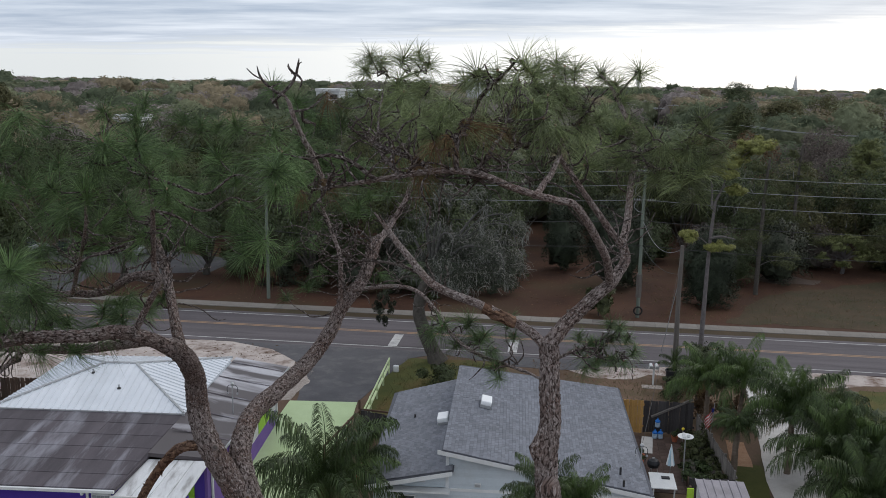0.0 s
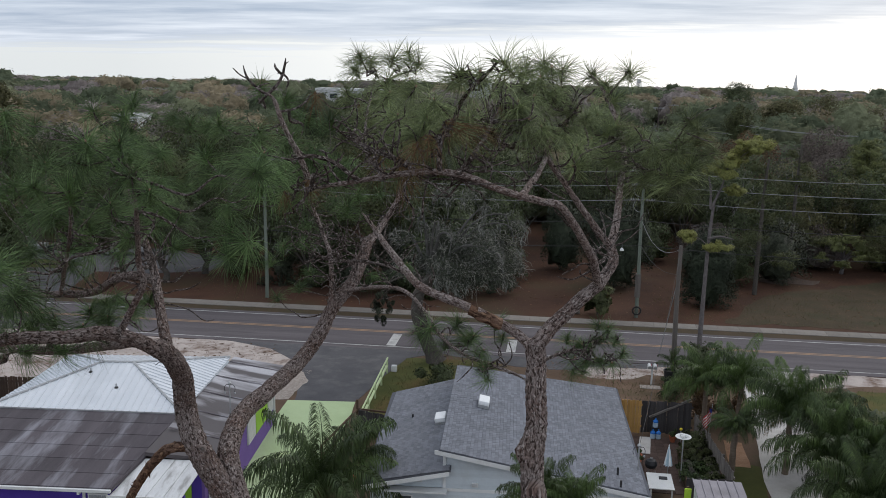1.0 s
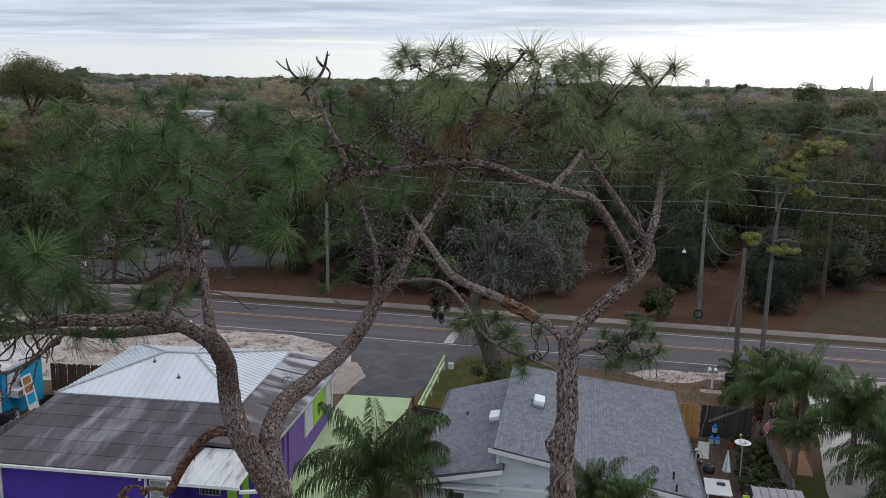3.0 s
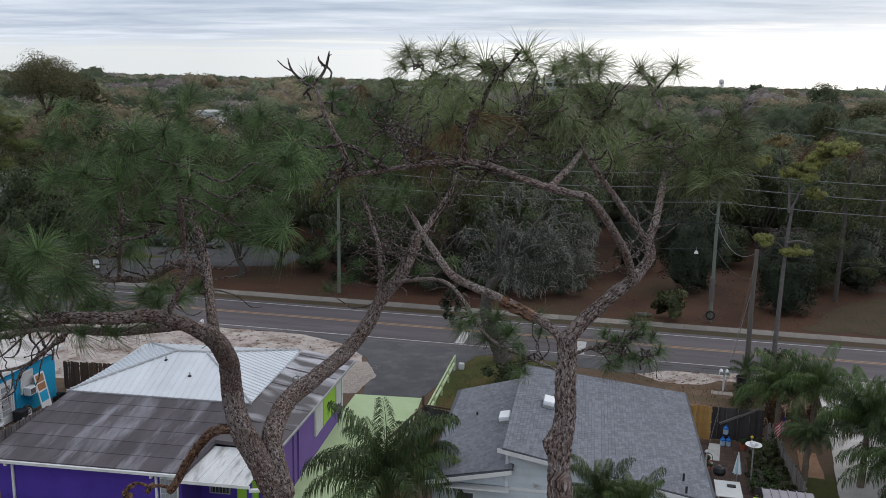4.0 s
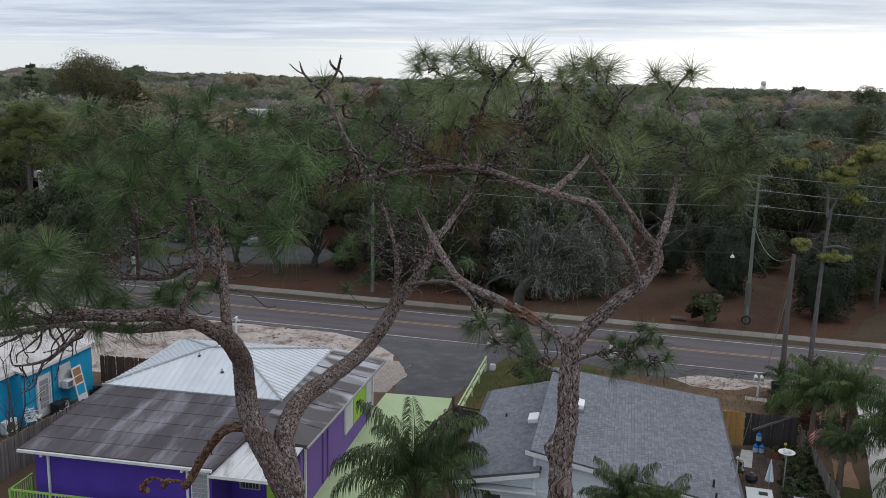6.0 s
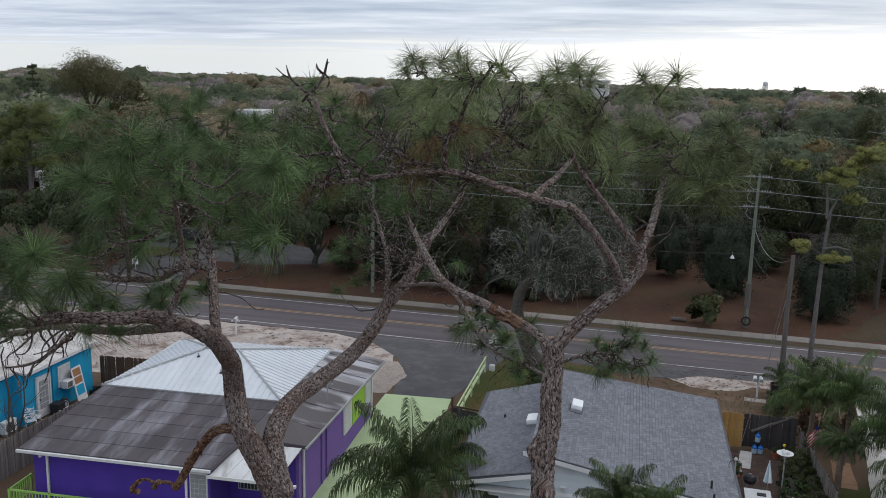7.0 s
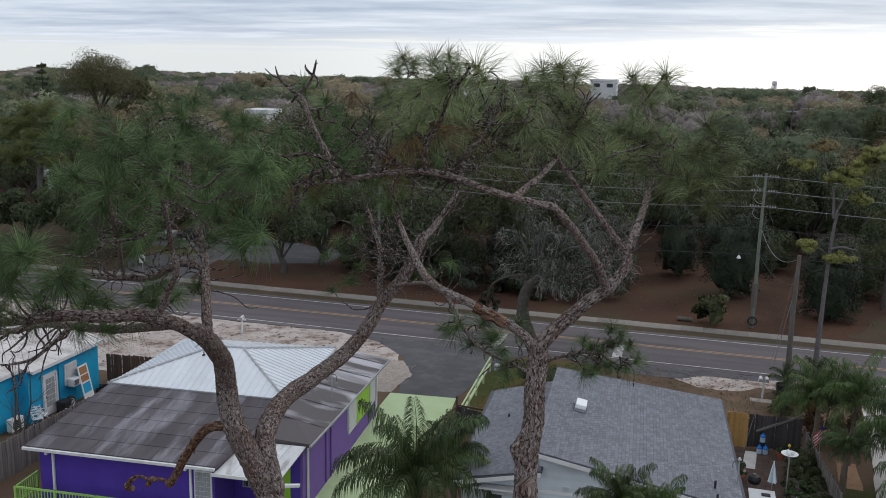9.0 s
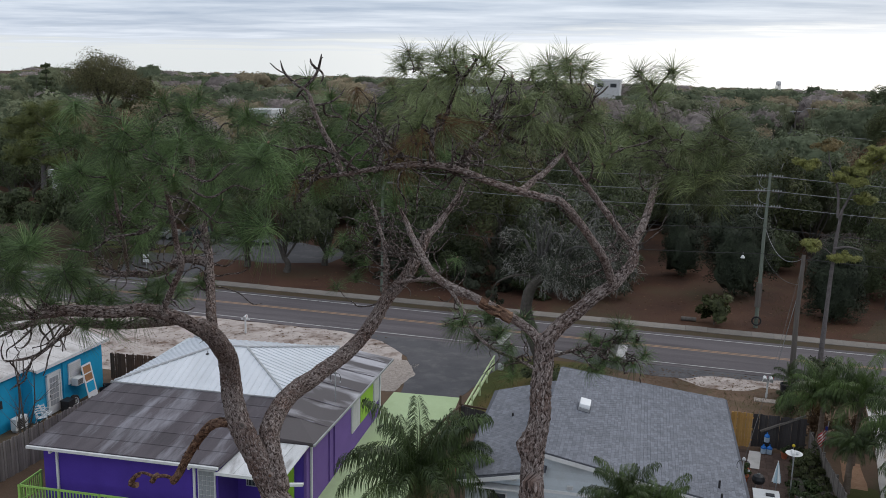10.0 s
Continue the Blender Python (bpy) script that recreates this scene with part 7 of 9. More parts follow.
def as_mesh(name, V, material, centre=None, ruffle=0.24, normals=None):
    """Loose sprays as one mesh; with a centre they are shaded as a rounded crown."""
    me = mesh_from_arrays(name, V, np.arange(len(V)).reshape(-1, 3), material)
    if centre is not None:
        c = V.reshape(-1, 3, 3).mean(1) - centre
        c /= np.abs(c).max(0) + 1e-6
        c /= np.linalg.norm(c, axis=1, keepdims=True) + 1e-6
        c += np.random.default_rng(len(V)).normal(0, ruffle, c.shape) + (0, 0, 0.35)
        c /= np.linalg.norm(c, axis=1, keepdims=True)
        # every spray turns its outer face outwards
        q = V.reshape(-1, 3, 3)
        wrong = (np.cross(q[:, 1] - q[:, 0], q[:, 2] - q[:, 0]) * c).sum(1) < 0
        F = np.arange(len(V)).reshape(-1, 3)
        F[wrong] = F[wrong][:, ::-1]
        bpy.data.meshes.remove(me)
        me = mesh_from_arrays(name, V, F, material)
        normals = np.repeat(c, 3, 0)
    if normals is not None:
        me.attributes.new("custom_normal", "FLOAT_VECTOR", "POINT").data.foreach_set("vector", normals.astype(np.float32).ravel())
    return me


def tree(name, x, y, h, spread, leaf_mat, label, seed, count=5200, size=0.32, trunk_r=0.22, crown_low=0.38, category="tree", lumps=16, group="", moss=0):
    r = random.Random(seed)
    t = thing(name, pose(x, y, 0, 0, 0, r.uniform(0, 360)), label, category, group)
    fork = h * crown_low
    line = curve_points([(0, 0, 0), (r.uniform(-0.2, 0.2), r.uniform(-0.2, 0.2), fork * 0.6), (r.uniform(-0.3, 0.3), r.uniform(-0.3, 0.3), fork * 1.1)], 0.4)
    part("trunk", tube(bmesh.new(), line, lambda u: trunk_r * (1.3 - 0.5 * u), 12, trunk_r * 0.08, 4), M["oak_bark"], t)
    top = line[-1]
    for k in range(7):
        az, el = k * 0.9 + r.uniform(-0.3, 0.3), r.uniform(0.35, 1.2)
        reach = spread * r.uniform(0.55, 0.85)
        end = top + Vector((math.cos(az) * math.cos(el) * reach, math.sin(az) * math.cos(el) * reach, math.sin(el) * (h - fork) * 0.75))
        mid = top.lerp(end, 0.5) + Vector((r.uniform(-0.4, 0.4), r.uniform(-0.4, 0.4), r.uniform(0, 0.5)))
        limb = curve_points([top - Vector((0, 0, 0.2)), mid, end], 0.5)
        part("limb", tube(bmesh.new(), limb, lambda u: trunk_r * (0.5 - 0.42 * u), 8), M["oak_bark"], t)
    cz = (h + fork) / 2 + 0.05 * h
    V = leaf_cloud(seed, count, spread, spread, (h - fork) / 2, size, (0, 0, cz), lumps)
    ob = new("crown", as_mesh("crown", V, M[leaf_mat], (0, 0, cz - 0.2 * h)))
    ob.parent = t
    if moss:
        rr = np.random.default_rng(seed + 99)
        c = V.reshape(-1, 3, 3)[rr.integers(0, count, moss), 0]
        n = len(c)
        ln = rr.uniform(0.15, 0.9, n) 
        sway = rr.normal(0, 0.28, (n, 3)) * (1, 1, 0)
        w = rr.normal(0, 1, (n, 3)) * (1, 1, 0.2)
        w *= (rr.uniform(0.015, 0.045, n) / np.linalg.norm(w, axis=1))[:, None]
        down = np.stack([np.zeros(n), np.zeros(n), -ln], 1)
        S = np.concatenate([np.stack([c - w, c + w, c + sway * 0.6 + down * 0.5 - w * 1.2], 1), np.stack([c + w, c + sway * 0.6 + down * 0.5 + w * 1.2, c + sway * 0.6 + down * 0.5 - w * 1.2], 1),
                            np.stack([c + sway * 0.6 + down * 0.5 - w * 1.2, c + sway * 0.6 + down * 0.5 + w * 1.2, c + sway + down], 1)], 0).reshape(-1, 3)
        mo = new("hanging_moss", as_mesh("hanging_moss", S, M["moss"]))
        mo.parent = t
        tagged(mo, kind="stuff")
    return t


# the mossy oak by the road
def mossy_oak(x, y, label, seed):
    r, q = random.Random(seed), np.random.default_rng(seed)
    t = thing("oak_tree", pose(x, y, 0), label, "tree")
    trunk = curve_points([(0, 0, 0), (-0.45, 0, 1.0), (-0.95, 0.05, 2.1), (-1.3, 0.1, 3.3), (-1.1, 0.1, 4.7), (-0.3, 0.1, 5.8)], 0.15)
    part("trunk", tube(bmesh.new(), trunk, lambda u: 0.50 - 0.20 * u + 0.22 * max(0.0, 0.12 - u) / 0.12, 16, 0.03, 4), M["oak_bark"], t)
    top, centre = trunk[-1], Vector((1.5, 0, 7.1))
    limbs = []
    for k in range(11):
        az, el = k * 2.4 + r.uniform(-0.3, 0.3), r.uniform(0.1, 1.25)
        d = Vector((math.cos(az) * math.cos(el), math.sin(az) * math.cos(el), math.sin(el)))
        end = centre + Vector((d.x * 4.3, d.y * 3.6, d.z * 3.9 - 0.6))
        mid = top.lerp(end, 0.55) + Vector((r.uniform(-0.4, 0.4), r.uniform(-0.4, 0.4), 1.1))
        line = curve_points([trunk[-3], mid, end, end + Vector((d.x * 0.7, d.y * 0.7, -1.0))], 0.25)
        part("limb", tube(bmesh.new(), line, lambda u: 0.15 * (1 - 0.88 * u), 8, 0.012, 7), M["lichen_bark"], t)
        limbs += [(p, d) for p in line[3:]]
    # sparse small dark leaves
    V = leaf_cloud(seed, 34000, 4.7, 4.0, 3.9, 0.115, tuple(centre), 60, 0.15, False, (0.12, 0.28))
    ob = new("crown", as_mesh("crown", V, M["leaf_oak"], centre - Vector((0, 0, 1.4))))
    ob.parent = t
    # grey lichen-covered twigs: out from the crown, then curling down
    src = np.concatenate([V.reshape(-1, 3, 3)[:, 0], np.array([tuple(p) for p, _ in limbs])])
    bm = bmesh.new()
    for _ in range(2200):
        p = Vector(src[r.randrange(len(src))])
        d = (p - centre).normalized() * 0.8 + Vector((r.uniform(-1, 1), r.uniform(-1, 1), r.uniform(-0.3, 0.9)))
        step = r.uniform(0.06, 0.15)
        pts = [p]
        for _k in range(r.choice((4, 5, 6, 7))):
            p = p + d.normalized() * step
            d = d.normalized() + Vector((r.uniform(-0.6, 0.6), r.uniform(-0.6, 0.6), r.uniform(-0.95, 0.35)))
            pts.append(p)
        w = r.uniform(0.008, 0.018)
        tube(bm, curve_points(pts, 0.12), lambda u: w * (1 - 0.55 * u), 3, cap=False)
    tagged(part("twig_mass", bm, M["lichen"], t, "grey lichen-covered twigs"), kind="stuff")
    # uneven bunches of hanging moss
    S = []
    for _ in range(260):
        p = np.array(src[r.randrange(len(src))])
        long = min(r.choice((0.25, 0.4, 0.55, 0.8, 1.15)) * r.uniform(0.7, 1.3), max(0.2, p[2] - r.uniform(2.2, 4.2)))
        n = 13
        c = p + q.normal(0, 0.10, (n, 3)) * (1, 1, 1.4)
        w = q.normal(0, 1, (n, 3)) * (1, 1, 0.1)
        w *= (q.uniform(0.010, 0.030, n) / np.linalg.norm(w, axis=1))[:, None]
        fall = np.stack([np.zeros(n), np.zeros(n), -long * q.uniform(0.2, 1.2, n)], 1)
        sway = q.normal(0, 0.16, (n, 3)) * (1, 1, 0.3)
        m = c + fall * 0.5 + sway
        e = c + fall + sway * 0.3
        S += [np.stack([c - w, c + w, m - w], 1), np.stack([c + w, m + w, m - w], 1), np.stack([m - w, m + w, e], 1)]
    S = np.concatenate(S).reshape(-1, 3)
    mo = new("hanging_moss", as_mesh("hanging_moss", S, M["moss"]))
    mo.parent = t
    tagged(mo, kind="stuff")
    # a shaggy dark bough that hangs low over the road's edge
    part("limb", tube(bmesh.new(), curve_points([tuple(trunk[-4]), (-1.9, 0, 5.6), (-3.2, -0.1, 5.0), (-3.5, -0.1, 4.0)], 0.2), lambda u: 0.10 * (1 - 0.7 * u), 8), M["oak_bark"], t)
    ob = new("low_foliage", as_mesh("low_foliage", leaf_cloud(77, 3000, 0.75, 0.75, 1.2, 0.11, (-3.45, -0.1, 3.5), 22, 0.3, True, (0.14, 0.30)), M["leaf_oak"], (-3.45, -0.1, 3.4)))
    ob.parent = t
    return t


mossy_oak(-7.0, 55.4, "grey oak draped with hanging moss beside the road", 23)
# woodland edge across the road: x, y, height, spread, leaves
WOOD = [
    (-9.5, 74, 8.5, 3.6, "leaf_dark"), (-14.5, 76, 10, 4.2, "leaf_green"), (-20.5, 73.5, 9, 3.8, "leaf_dark"), (-26, 80, 11, 4.6, "leaf_green"),
    (-33, 72.6, 7.5, 3.4, "leaf_dark"), (-37.2, 73.2, 6.5, 2.8, "leaf_green"), (-29, 88, 12, 5, "leaf_green"), (-17, 86, 12, 5, "leaf_olive"),
    (-7, 88, 12.5, 5, "leaf_dark"), (2, 101, 11, 5.2, "leaf_dark"), (9, 97, 10, 4.6, "leaf_green"), (18, 92, 9.5, 4.6, "leaf_dark"),
    (25, 95, 9.5, 4.8, "leaf_olive"), (33, 92, 9.5, 4.6, "leaf_dark"), (41, 90, 9.5, 4.6, "leaf_green"), (49, 88, 9, 4.6, "leaf_dark"),
    (-2, 118, 12, 5.5, "leaf_green"), (14, 117, 12, 5.5, "leaf_dark"), (30, 113, 11.5, 5.5, "leaf_bare"), (22, 112, 11, 4.6, "leaf_brown"),
]
WOOD += [
    (-27.5, 80.5, 7.5, 3.2, "leaf_dark"), (-31.0, 76.5, 6.0, 2.4, "leaf_dark"), (-22.6, 81.5, 8.0, 3.2, "leaf_dark"),
    (13.5, 99, 10.5, 4.4, "leaf_dark"), (21.5, 99, 9.5, 4.4, "leaf_dark"), (29, 99, 9, 4.4, "leaf_dark"), (37, 98, 9.5, 4.6, "leaf_dark"), (5.5, 108, 11, 4.6, "leaf_dark"),
    (-3.5, 96, 10, 4.4, "leaf_dark"), (-12.5, 93, 10, 4.4, "leaf_dark"), (-5.5, 82, 8.5, 3.2, "leaf_dark"),
]
for k, (x, y, h, s, lm) in enumerate(WOOD):
    tree("oak_tree", x, y, h, s, lm, {"leaf_dark": "dark evergreen oak at the wood's edge", "leaf_green": "green spreading oak in the wood", "leaf_olive": "olive-leaved oak in the wood",
                                       "leaf_bare": "bare grey winter tree in the wood", "leaf_brown": "brown-leaved tree in the wood"}[lm], 100 + k, 9000, 0.24, 0.26, crown_low=0.06 if y > 86 else 0.16, group="trees across the road", moss=250 if lm != "leaf_bare" else 0, lumps=18)
WOOD_B = [
    (56, 90, 9, 4.5, "leaf_green"), (44, 108, 11, 5.5, "leaf_olive"), (58, 106, 11, 5.5, "leaf_dark"), (-44, 104, 12, 5.5, "leaf_green"), (-56, 100, 11, 5, "leaf_dark"),
    (-36, 112, 12, 5.5, "leaf_olive"), (-22, 104, 12, 5.5, "leaf_dark"), (-12, 112, 13, 5.5, "leaf_green"), (-66, 92, 10, 5, "leaf_green"), (-72, 104, 12, 5, "leaf_brown"),
]
WOOD_B += [
    (-34, 93, 10.5, 4.4, "leaf_dark"), (-41, 91, 10, 4.4, "leaf_green"), (-48, 94, 11, 4.8, "leaf_dark"), (-55, 92, 10.5, 4.6, "leaf_dark"), (-62, 98, 11.5, 5, "leaf_dark"), (-23, 92, 10.5, 4.4, "leaf_dark"),
    (-30, 99, 11, 4.6, "leaf_green"), (-76, 90, 10, 5, "leaf_dark"), (-82, 100, 11, 5, "leaf_green"), (-39, 101, 11.5, 4.8, "leaf_dark"), (-52, 72, 7.5, 3.4, "leaf_dark"), (-55.5, 75, 8, 3.8, "leaf_dark"), (-65, 72, 5.5, 3.4, "leaf_dark"), (-49.5, 77, 7.5, 3.0, "leaf_green"), (-57, 83.5, 7.5, 3.2, "leaf_dark"),
    (-50, 116, 13, 5.5, "leaf_dark"), (-30, 124, 13, 5.5, "leaf_green"), (-46, 70.6, 6.5, 3, "leaf_dark"), (-61.5, 75, 5.5, 3.2, "leaf_dark"), (-70, 68, 6.5, 4.0, "leaf_olive"),
]
for k, (x, y, h, s, lm) in enumerate(WOOD_B):
    tree("oak_tree", x, y, h, s, lm, {"leaf_dark": "dark evergreen oak in the wood", "leaf_green": "green spreading oak in the wood", "leaf_olive": "olive-leaved oak in the wood",
                                       "leaf_bare": "bare grey winter tree", "leaf_brown": "brown-leaved tree in the wood"}[lm], 200 + k, 6000, 0.30, 0.26, crown_low=0.1, group="trees across the road", lumps=18)


def shrub(name, x, y, h, spread, mat, label, seed, count=1800, size=0.16, category="shrub", skirt=0.9):
    t = thing(name, pose(x, y, 0), label, category)
    V = leaf_cloud(seed, count, spread, spread, h * 0.5, size, (0, 0, h * 0.5), 110 if h > 4 else 24, 0.55 if h > 4 else 0.35, True, (0.14, 0.26) if h > 4 else (0.16, 0.34))
    if h > 4:
        k = np.array([1 + 0.35 * noise.noise(Vector(v) * 2.6 + Vector((seed, 0, 0))) for v in CORE_V])[:, None]
        V = np.concatenate([V, ((CORE_V * k) * (spread * 0.56, spread * 0.56, h * 0.34) + (0, 0, h * 0.40))[CORE_F].reshape(-1, 3)])
    # the lower half hangs straight down to the ground
    low = np.clip((h * 0.5 - V[:, 2]) / (h * 0.5), 0, 0.9)
    V[:, :2] *= (1 / np.sqrt(1 - (low * skirt) ** 2))[:, None]
    V[:, 2] = np.maximum(V[:, 2], 0.02)
    ob = new("foliage", as_mesh("foliage", V, M[mat], (0, 0, h * 0.35)))
    ob.parent = t
    r = random.Random(seed)
    for _ in range(4):
        part("stem", tube(bmesh.new(), curve_points([(0, 0, 0), (r.uniform(-0.2, 0.2) * spread, r.uniform(-0.2, 0.2) * spread, h * 0.3), (r.uniform(-0.5, 0.5) * spread, r.uniform(-0.5, 0.5) * spread, h * 0.62)], 0.2), lambda u: 0.04 * (1 - 0.6 * u), 6), M["oak_bark"], t)
    return t


shrub("cedar", 5.3, 78.2, 8.2, 3.0, "leaf_cedar", "dense dark cedar reaching to the ground", 31, 26000, 0.15, "tree")
shrub("cedar", 12.3, 73.6, 6.4, 2.3, "leaf_cedar", "dense dark cedar behind the poles", 32, 24000, 0.14, "tree")
shrub("cedar", 0.6, 84.5, 6.6, 2.2, "leaf_cedar", "small dark cedar in the clearing", 35, 14000, 0.15, "tree")
# thicket under the trees beyond the pavement
for k, (x, y, h, s) in enumerate(((-19.5, 73.6, 3.6, 2.0), (-16.2, 72.2, 3.0, 1.9), (-13.4, 73.4, 3.8, 2.2), (-10.6, 71.8, 2.8, 1.7), (-7.6, 73.0, 3.6, 2.1), (-4.8, 74.4, 3.2, 1.8), (-17.8, 77.0, 4.4, 2.4), (-10.0, 77.5, 4.6, 2.4), (-23.5, 74.6, 3.4, 2.0), (-27.5, 75.4, 3.6, 2.1), (-21.5, 79.5, 4.4, 2.4), (-14.0, 80.0, 4.6, 2.4), (-4.6, 79.0, 4.2, 2.2))):
    shrub("thicket", x, y, h, s, "leaf_oak" if k % 3 else "leaf_dark", "dark evergreen thicket under the roadside trees", 600 + k, 4200, 0.20, "shrub")
for k, (x, y, h, s, mt) in enumerate(((9.0, 90, 4.2, 2.6, "leaf_dark"), (14.5, 88, 4.6, 2.9, "leaf_bare"), (19.5, 89.5, 4.0, 2.8, "leaf_olive"), (25, 90, 4.4, 2.8, "leaf_bare"), (31.5, 91, 4.2, 2.8, "leaf_olive"), (37, 88, 4.4, 2.8, "leaf_dark"), (43, 86, 4.2, 2.6, "leaf_olive"))):
    shrub("thicket", x, y, h, s, mt, "brown and olive undergrowth at the clearing's edge", 640 + k, 4200, 0.20, "shrub")
shrub("palmetto", 3.55, 68.6, 2.4, 1.3, "leaf_green", "dark green palmetto bush by the pavement", 33, 2600, 0.30)
shrub("shrub", -6.2, 50.9, 1.6, 1.3, "leaf_dark", "low dark shrub at the foot of the oak", 34, 2400, 0.14)
shrub("shrub", -4.4, 47.4, 1.2, 1.0, "leaf_green", "green shrub by the grey house", 36, 1600, 0.12)
shrub("shrub", 7.4, 42.6, 1.3, 1.0, "leaf_green", "green garden shrub in the raised bed", 37, 2400, 0.11)
shrub("shrub", 7.0, 40.6, 0.9, 0.9, "palm", "leafy green plants in the raised bed", 38, 2400, 0.11)
shrub("shrub", 8.3, 48.0, 2.4, 1.3, "leaf_brown", "reddish-brown shrub behind the dark fence", 39, 2600, 0.14)
shrub("shrub", 10.0, 47.8, 2.0, 1.1, "leaf_brown", "reddish-brown shrub beside the drive", 40, 2200, 0.14)
shrub("shrub", 7.4, 51.4, 1.4, 1.0, "leaf_dark", "dark shrub round the foot of the pole", 41, 2000, 0.12)
shrub("shrub", 9.2, 54.6, 2.8, 1.0, "leaf_dark", "dark vine-covered shrub at the pine's foot", 42, 2200, 0.15)
shrub("shrub", 15.2, 36.6, 1.6, 1.6, "leaf_olive", "olive shrub with brown leaves beside the palms", 43, 2400, 0.13)
shrub("shrub", 12.9, 33.0, 1.3, 1.5, "leaf_brown", "rusty brown shrub beside the drive", 44, 2400, 0.13)
shrub("shrub", -14.4, 24.6, 1.1, 1.2, "leaf_green", "low green shrub by the lime drive", 46, 1600, 0.12)

# bare sapling by the turquoise house
sap = thing("sapling", pose(-28.0, 33.6, 0), "leafless sapling with thin crooked branches", "tree")
r = random.Random(77)
for k in range(3):
    p = Vector((0, 0, 0))
    pts, d = [p], Vector((r.uniform(-0.25, 0.25), r.uniform(-0.25, 0.25), 1))
    for _ in range(6):
        p = p + d.normalized() * 0.8
        d = d + Vector((r.uniform(-0.25, 0.25), r.uniform(-0.25, 0.25), 0.1))
        pts.append(p)
    line = curve_points(pts, 0.2)
    part("stem", tube(bmesh.new(), line, lambda u: 0.055 * (1 - 0.8 * u) + 0.006, 8), M["oak_bark"], sap)
    for _ in range(9):
        q = line[r.randrange(6, len(line))]
        dd = Vector((r.uniform(-1, 1), r.uniform(-1, 1), r.uniform(0.1, 1))).normalized()
        part("branch", tube(bmesh.new(), curve_points([q, q + dd * 0.5 + Vector((0, 0, 0.05)), q + dd * r.uniform(0.8, 1.5) + Vector((r.uniform(-0.3, 0.3), 0, 0.3))], 0.15), lambda u: 0.014 * (1 - 0.7 * u), 5), M["oak_bark"], sap)


# ---- the slender roadside pine and other mid-distance pines ----
def far_pine(x, y, h, label, mat, seed, tufts, trunk_r=0.16, count=420, fork=True, forks=()):
    r = random.Random(seed)
    t = thing("pine_tree", pose(x, y, 0), label, "tree", "pines along the road")
    line = curve_points([(0, 0, 0), (0.05, 0, h * 0.4), (0.15, 0.1, h * 0.8), (0.3, 0.1, h)], 0.3)
    part("trunk", tube(bmesh.new(), line, lambda u: trunk_r * (1.15 - 0.6 * u), 12, 0.012, 6), M["oak_bark"] if not fork else M["trunk_grey"], t)
    for k, (dx, dy, z, s) in enumerate(tufts):
        start = line[min(len(line) - 1, int(len(line) * min(0.98, (z - 0.5) / h)))]
        end = Vector((dx, dy, z))
        if forks and z > 11:
            start = min((Vector(q) for q in forks), key=lambda q: (q - end).length)
        part("limb", tube(bmesh.new(), curve_points([start, start.lerp(end, 0.5) + Vector((0, 0, 0.25)), end], 0.2), lambda u: (0.07 if trunk_r > 0.2 else 0.032) * (1 - 0.6 * u), 7), M["trunk_grey"], t)
        ob = new("needle_clump", as_mesh("needle_clump", leaf_cloud(seed * 10 + k, int(count * s * (1.7 if fork else 1.3)), s, s, s * 0.62, 0.30 if fork else 0.34, tuple(end), 16, 0.2, lump=(0.18, 0.46), radial=0.0, slim=0.22), M[mat], end - Vector((0, 0, 0.3 * s))))
        ob.parent = t
        tagged(ob, kind="stuff")
    return t


road_pine = far_pine(9.3, 56.0, 10.8, "slender pine with sparse yellow-green tufts beside the road", "leaf_yellow", 5,
                     [(-1.67, 0, 13.4, 0.85), (0.55, -0.1, 12.7, 1.1), (1.25, 0.2, 13.2, 1.05), (1.9, 0.3, 14.0, 1.1), (2.8, 0.3, 14.2, 1.1), (1.44, -0.2, 11.5, 0.72), (-1.13, 0.1, 8.6, 0.78), (0.3, -0.2, 8.1, 0.62), (0.85, -0.1, 8.2, 0.68)], 0.15, 1500,
                     forks=((-0.6, 0, 13.4), (0.62, 0, 11.7), (0.9, 0, 12.8)))
ob = new("needle_clump", as_mesh("needle_clump", leaf_cloud(57, 1500, 0.9, 0.9, 0.5, 0.28, (-0.77, 0, 14.45), 14, 0.2, lump=(0.18, 0.46), radial=0.0, slim=0.22), M["needle_rust"], Vector((-0.77, 0, 14.1))))
ob.parent = road_pine
tagged(ob, kind="stuff")
for pts in ([(0.1, 0, 10.5), (-0.05, 0, 12.0), (-0.6, 0, 13.4), (-0.77, 0, 14.3)], [(0.1, 0, 10.4), (0.62, 0, 11.7), (0.9, 0, 12.8)], [(0.1, 0, 8.6), (0.8, 0, 8.75), (1.6, 0, 8.6)]):
    part("limb", tube(bmesh.new(), curve_points(pts, 0.15), lambda u: 0.085 * (1 - 0.7 * u), 8, 0.006, 8), M["trunk_grey"], road_pine)
far_pine(-66.6, 83, 10.6, "round-crowned pine beyond the turquoise house", "leaf_pine", 6,
         [(1.0, 0, 12.4, 2.2), (3.2, 0.4, 11.4, 2.2), (-1.4, 0, 11.8, 2.4), (4.6, -0.4, 9.4, 2.0), (-3.0, 0.5, 10.2, 2.3), (1.6, -1.2, 10.2, 2.4), (-0.6, -1.4, 8.6, 2.3), (3.2, -1.0, 7.6, 2.0), (-2.8, -0.6, 7.4, 2.0), (1.2, 1.2, 7.0, 1.9)], 0.3, 1500)
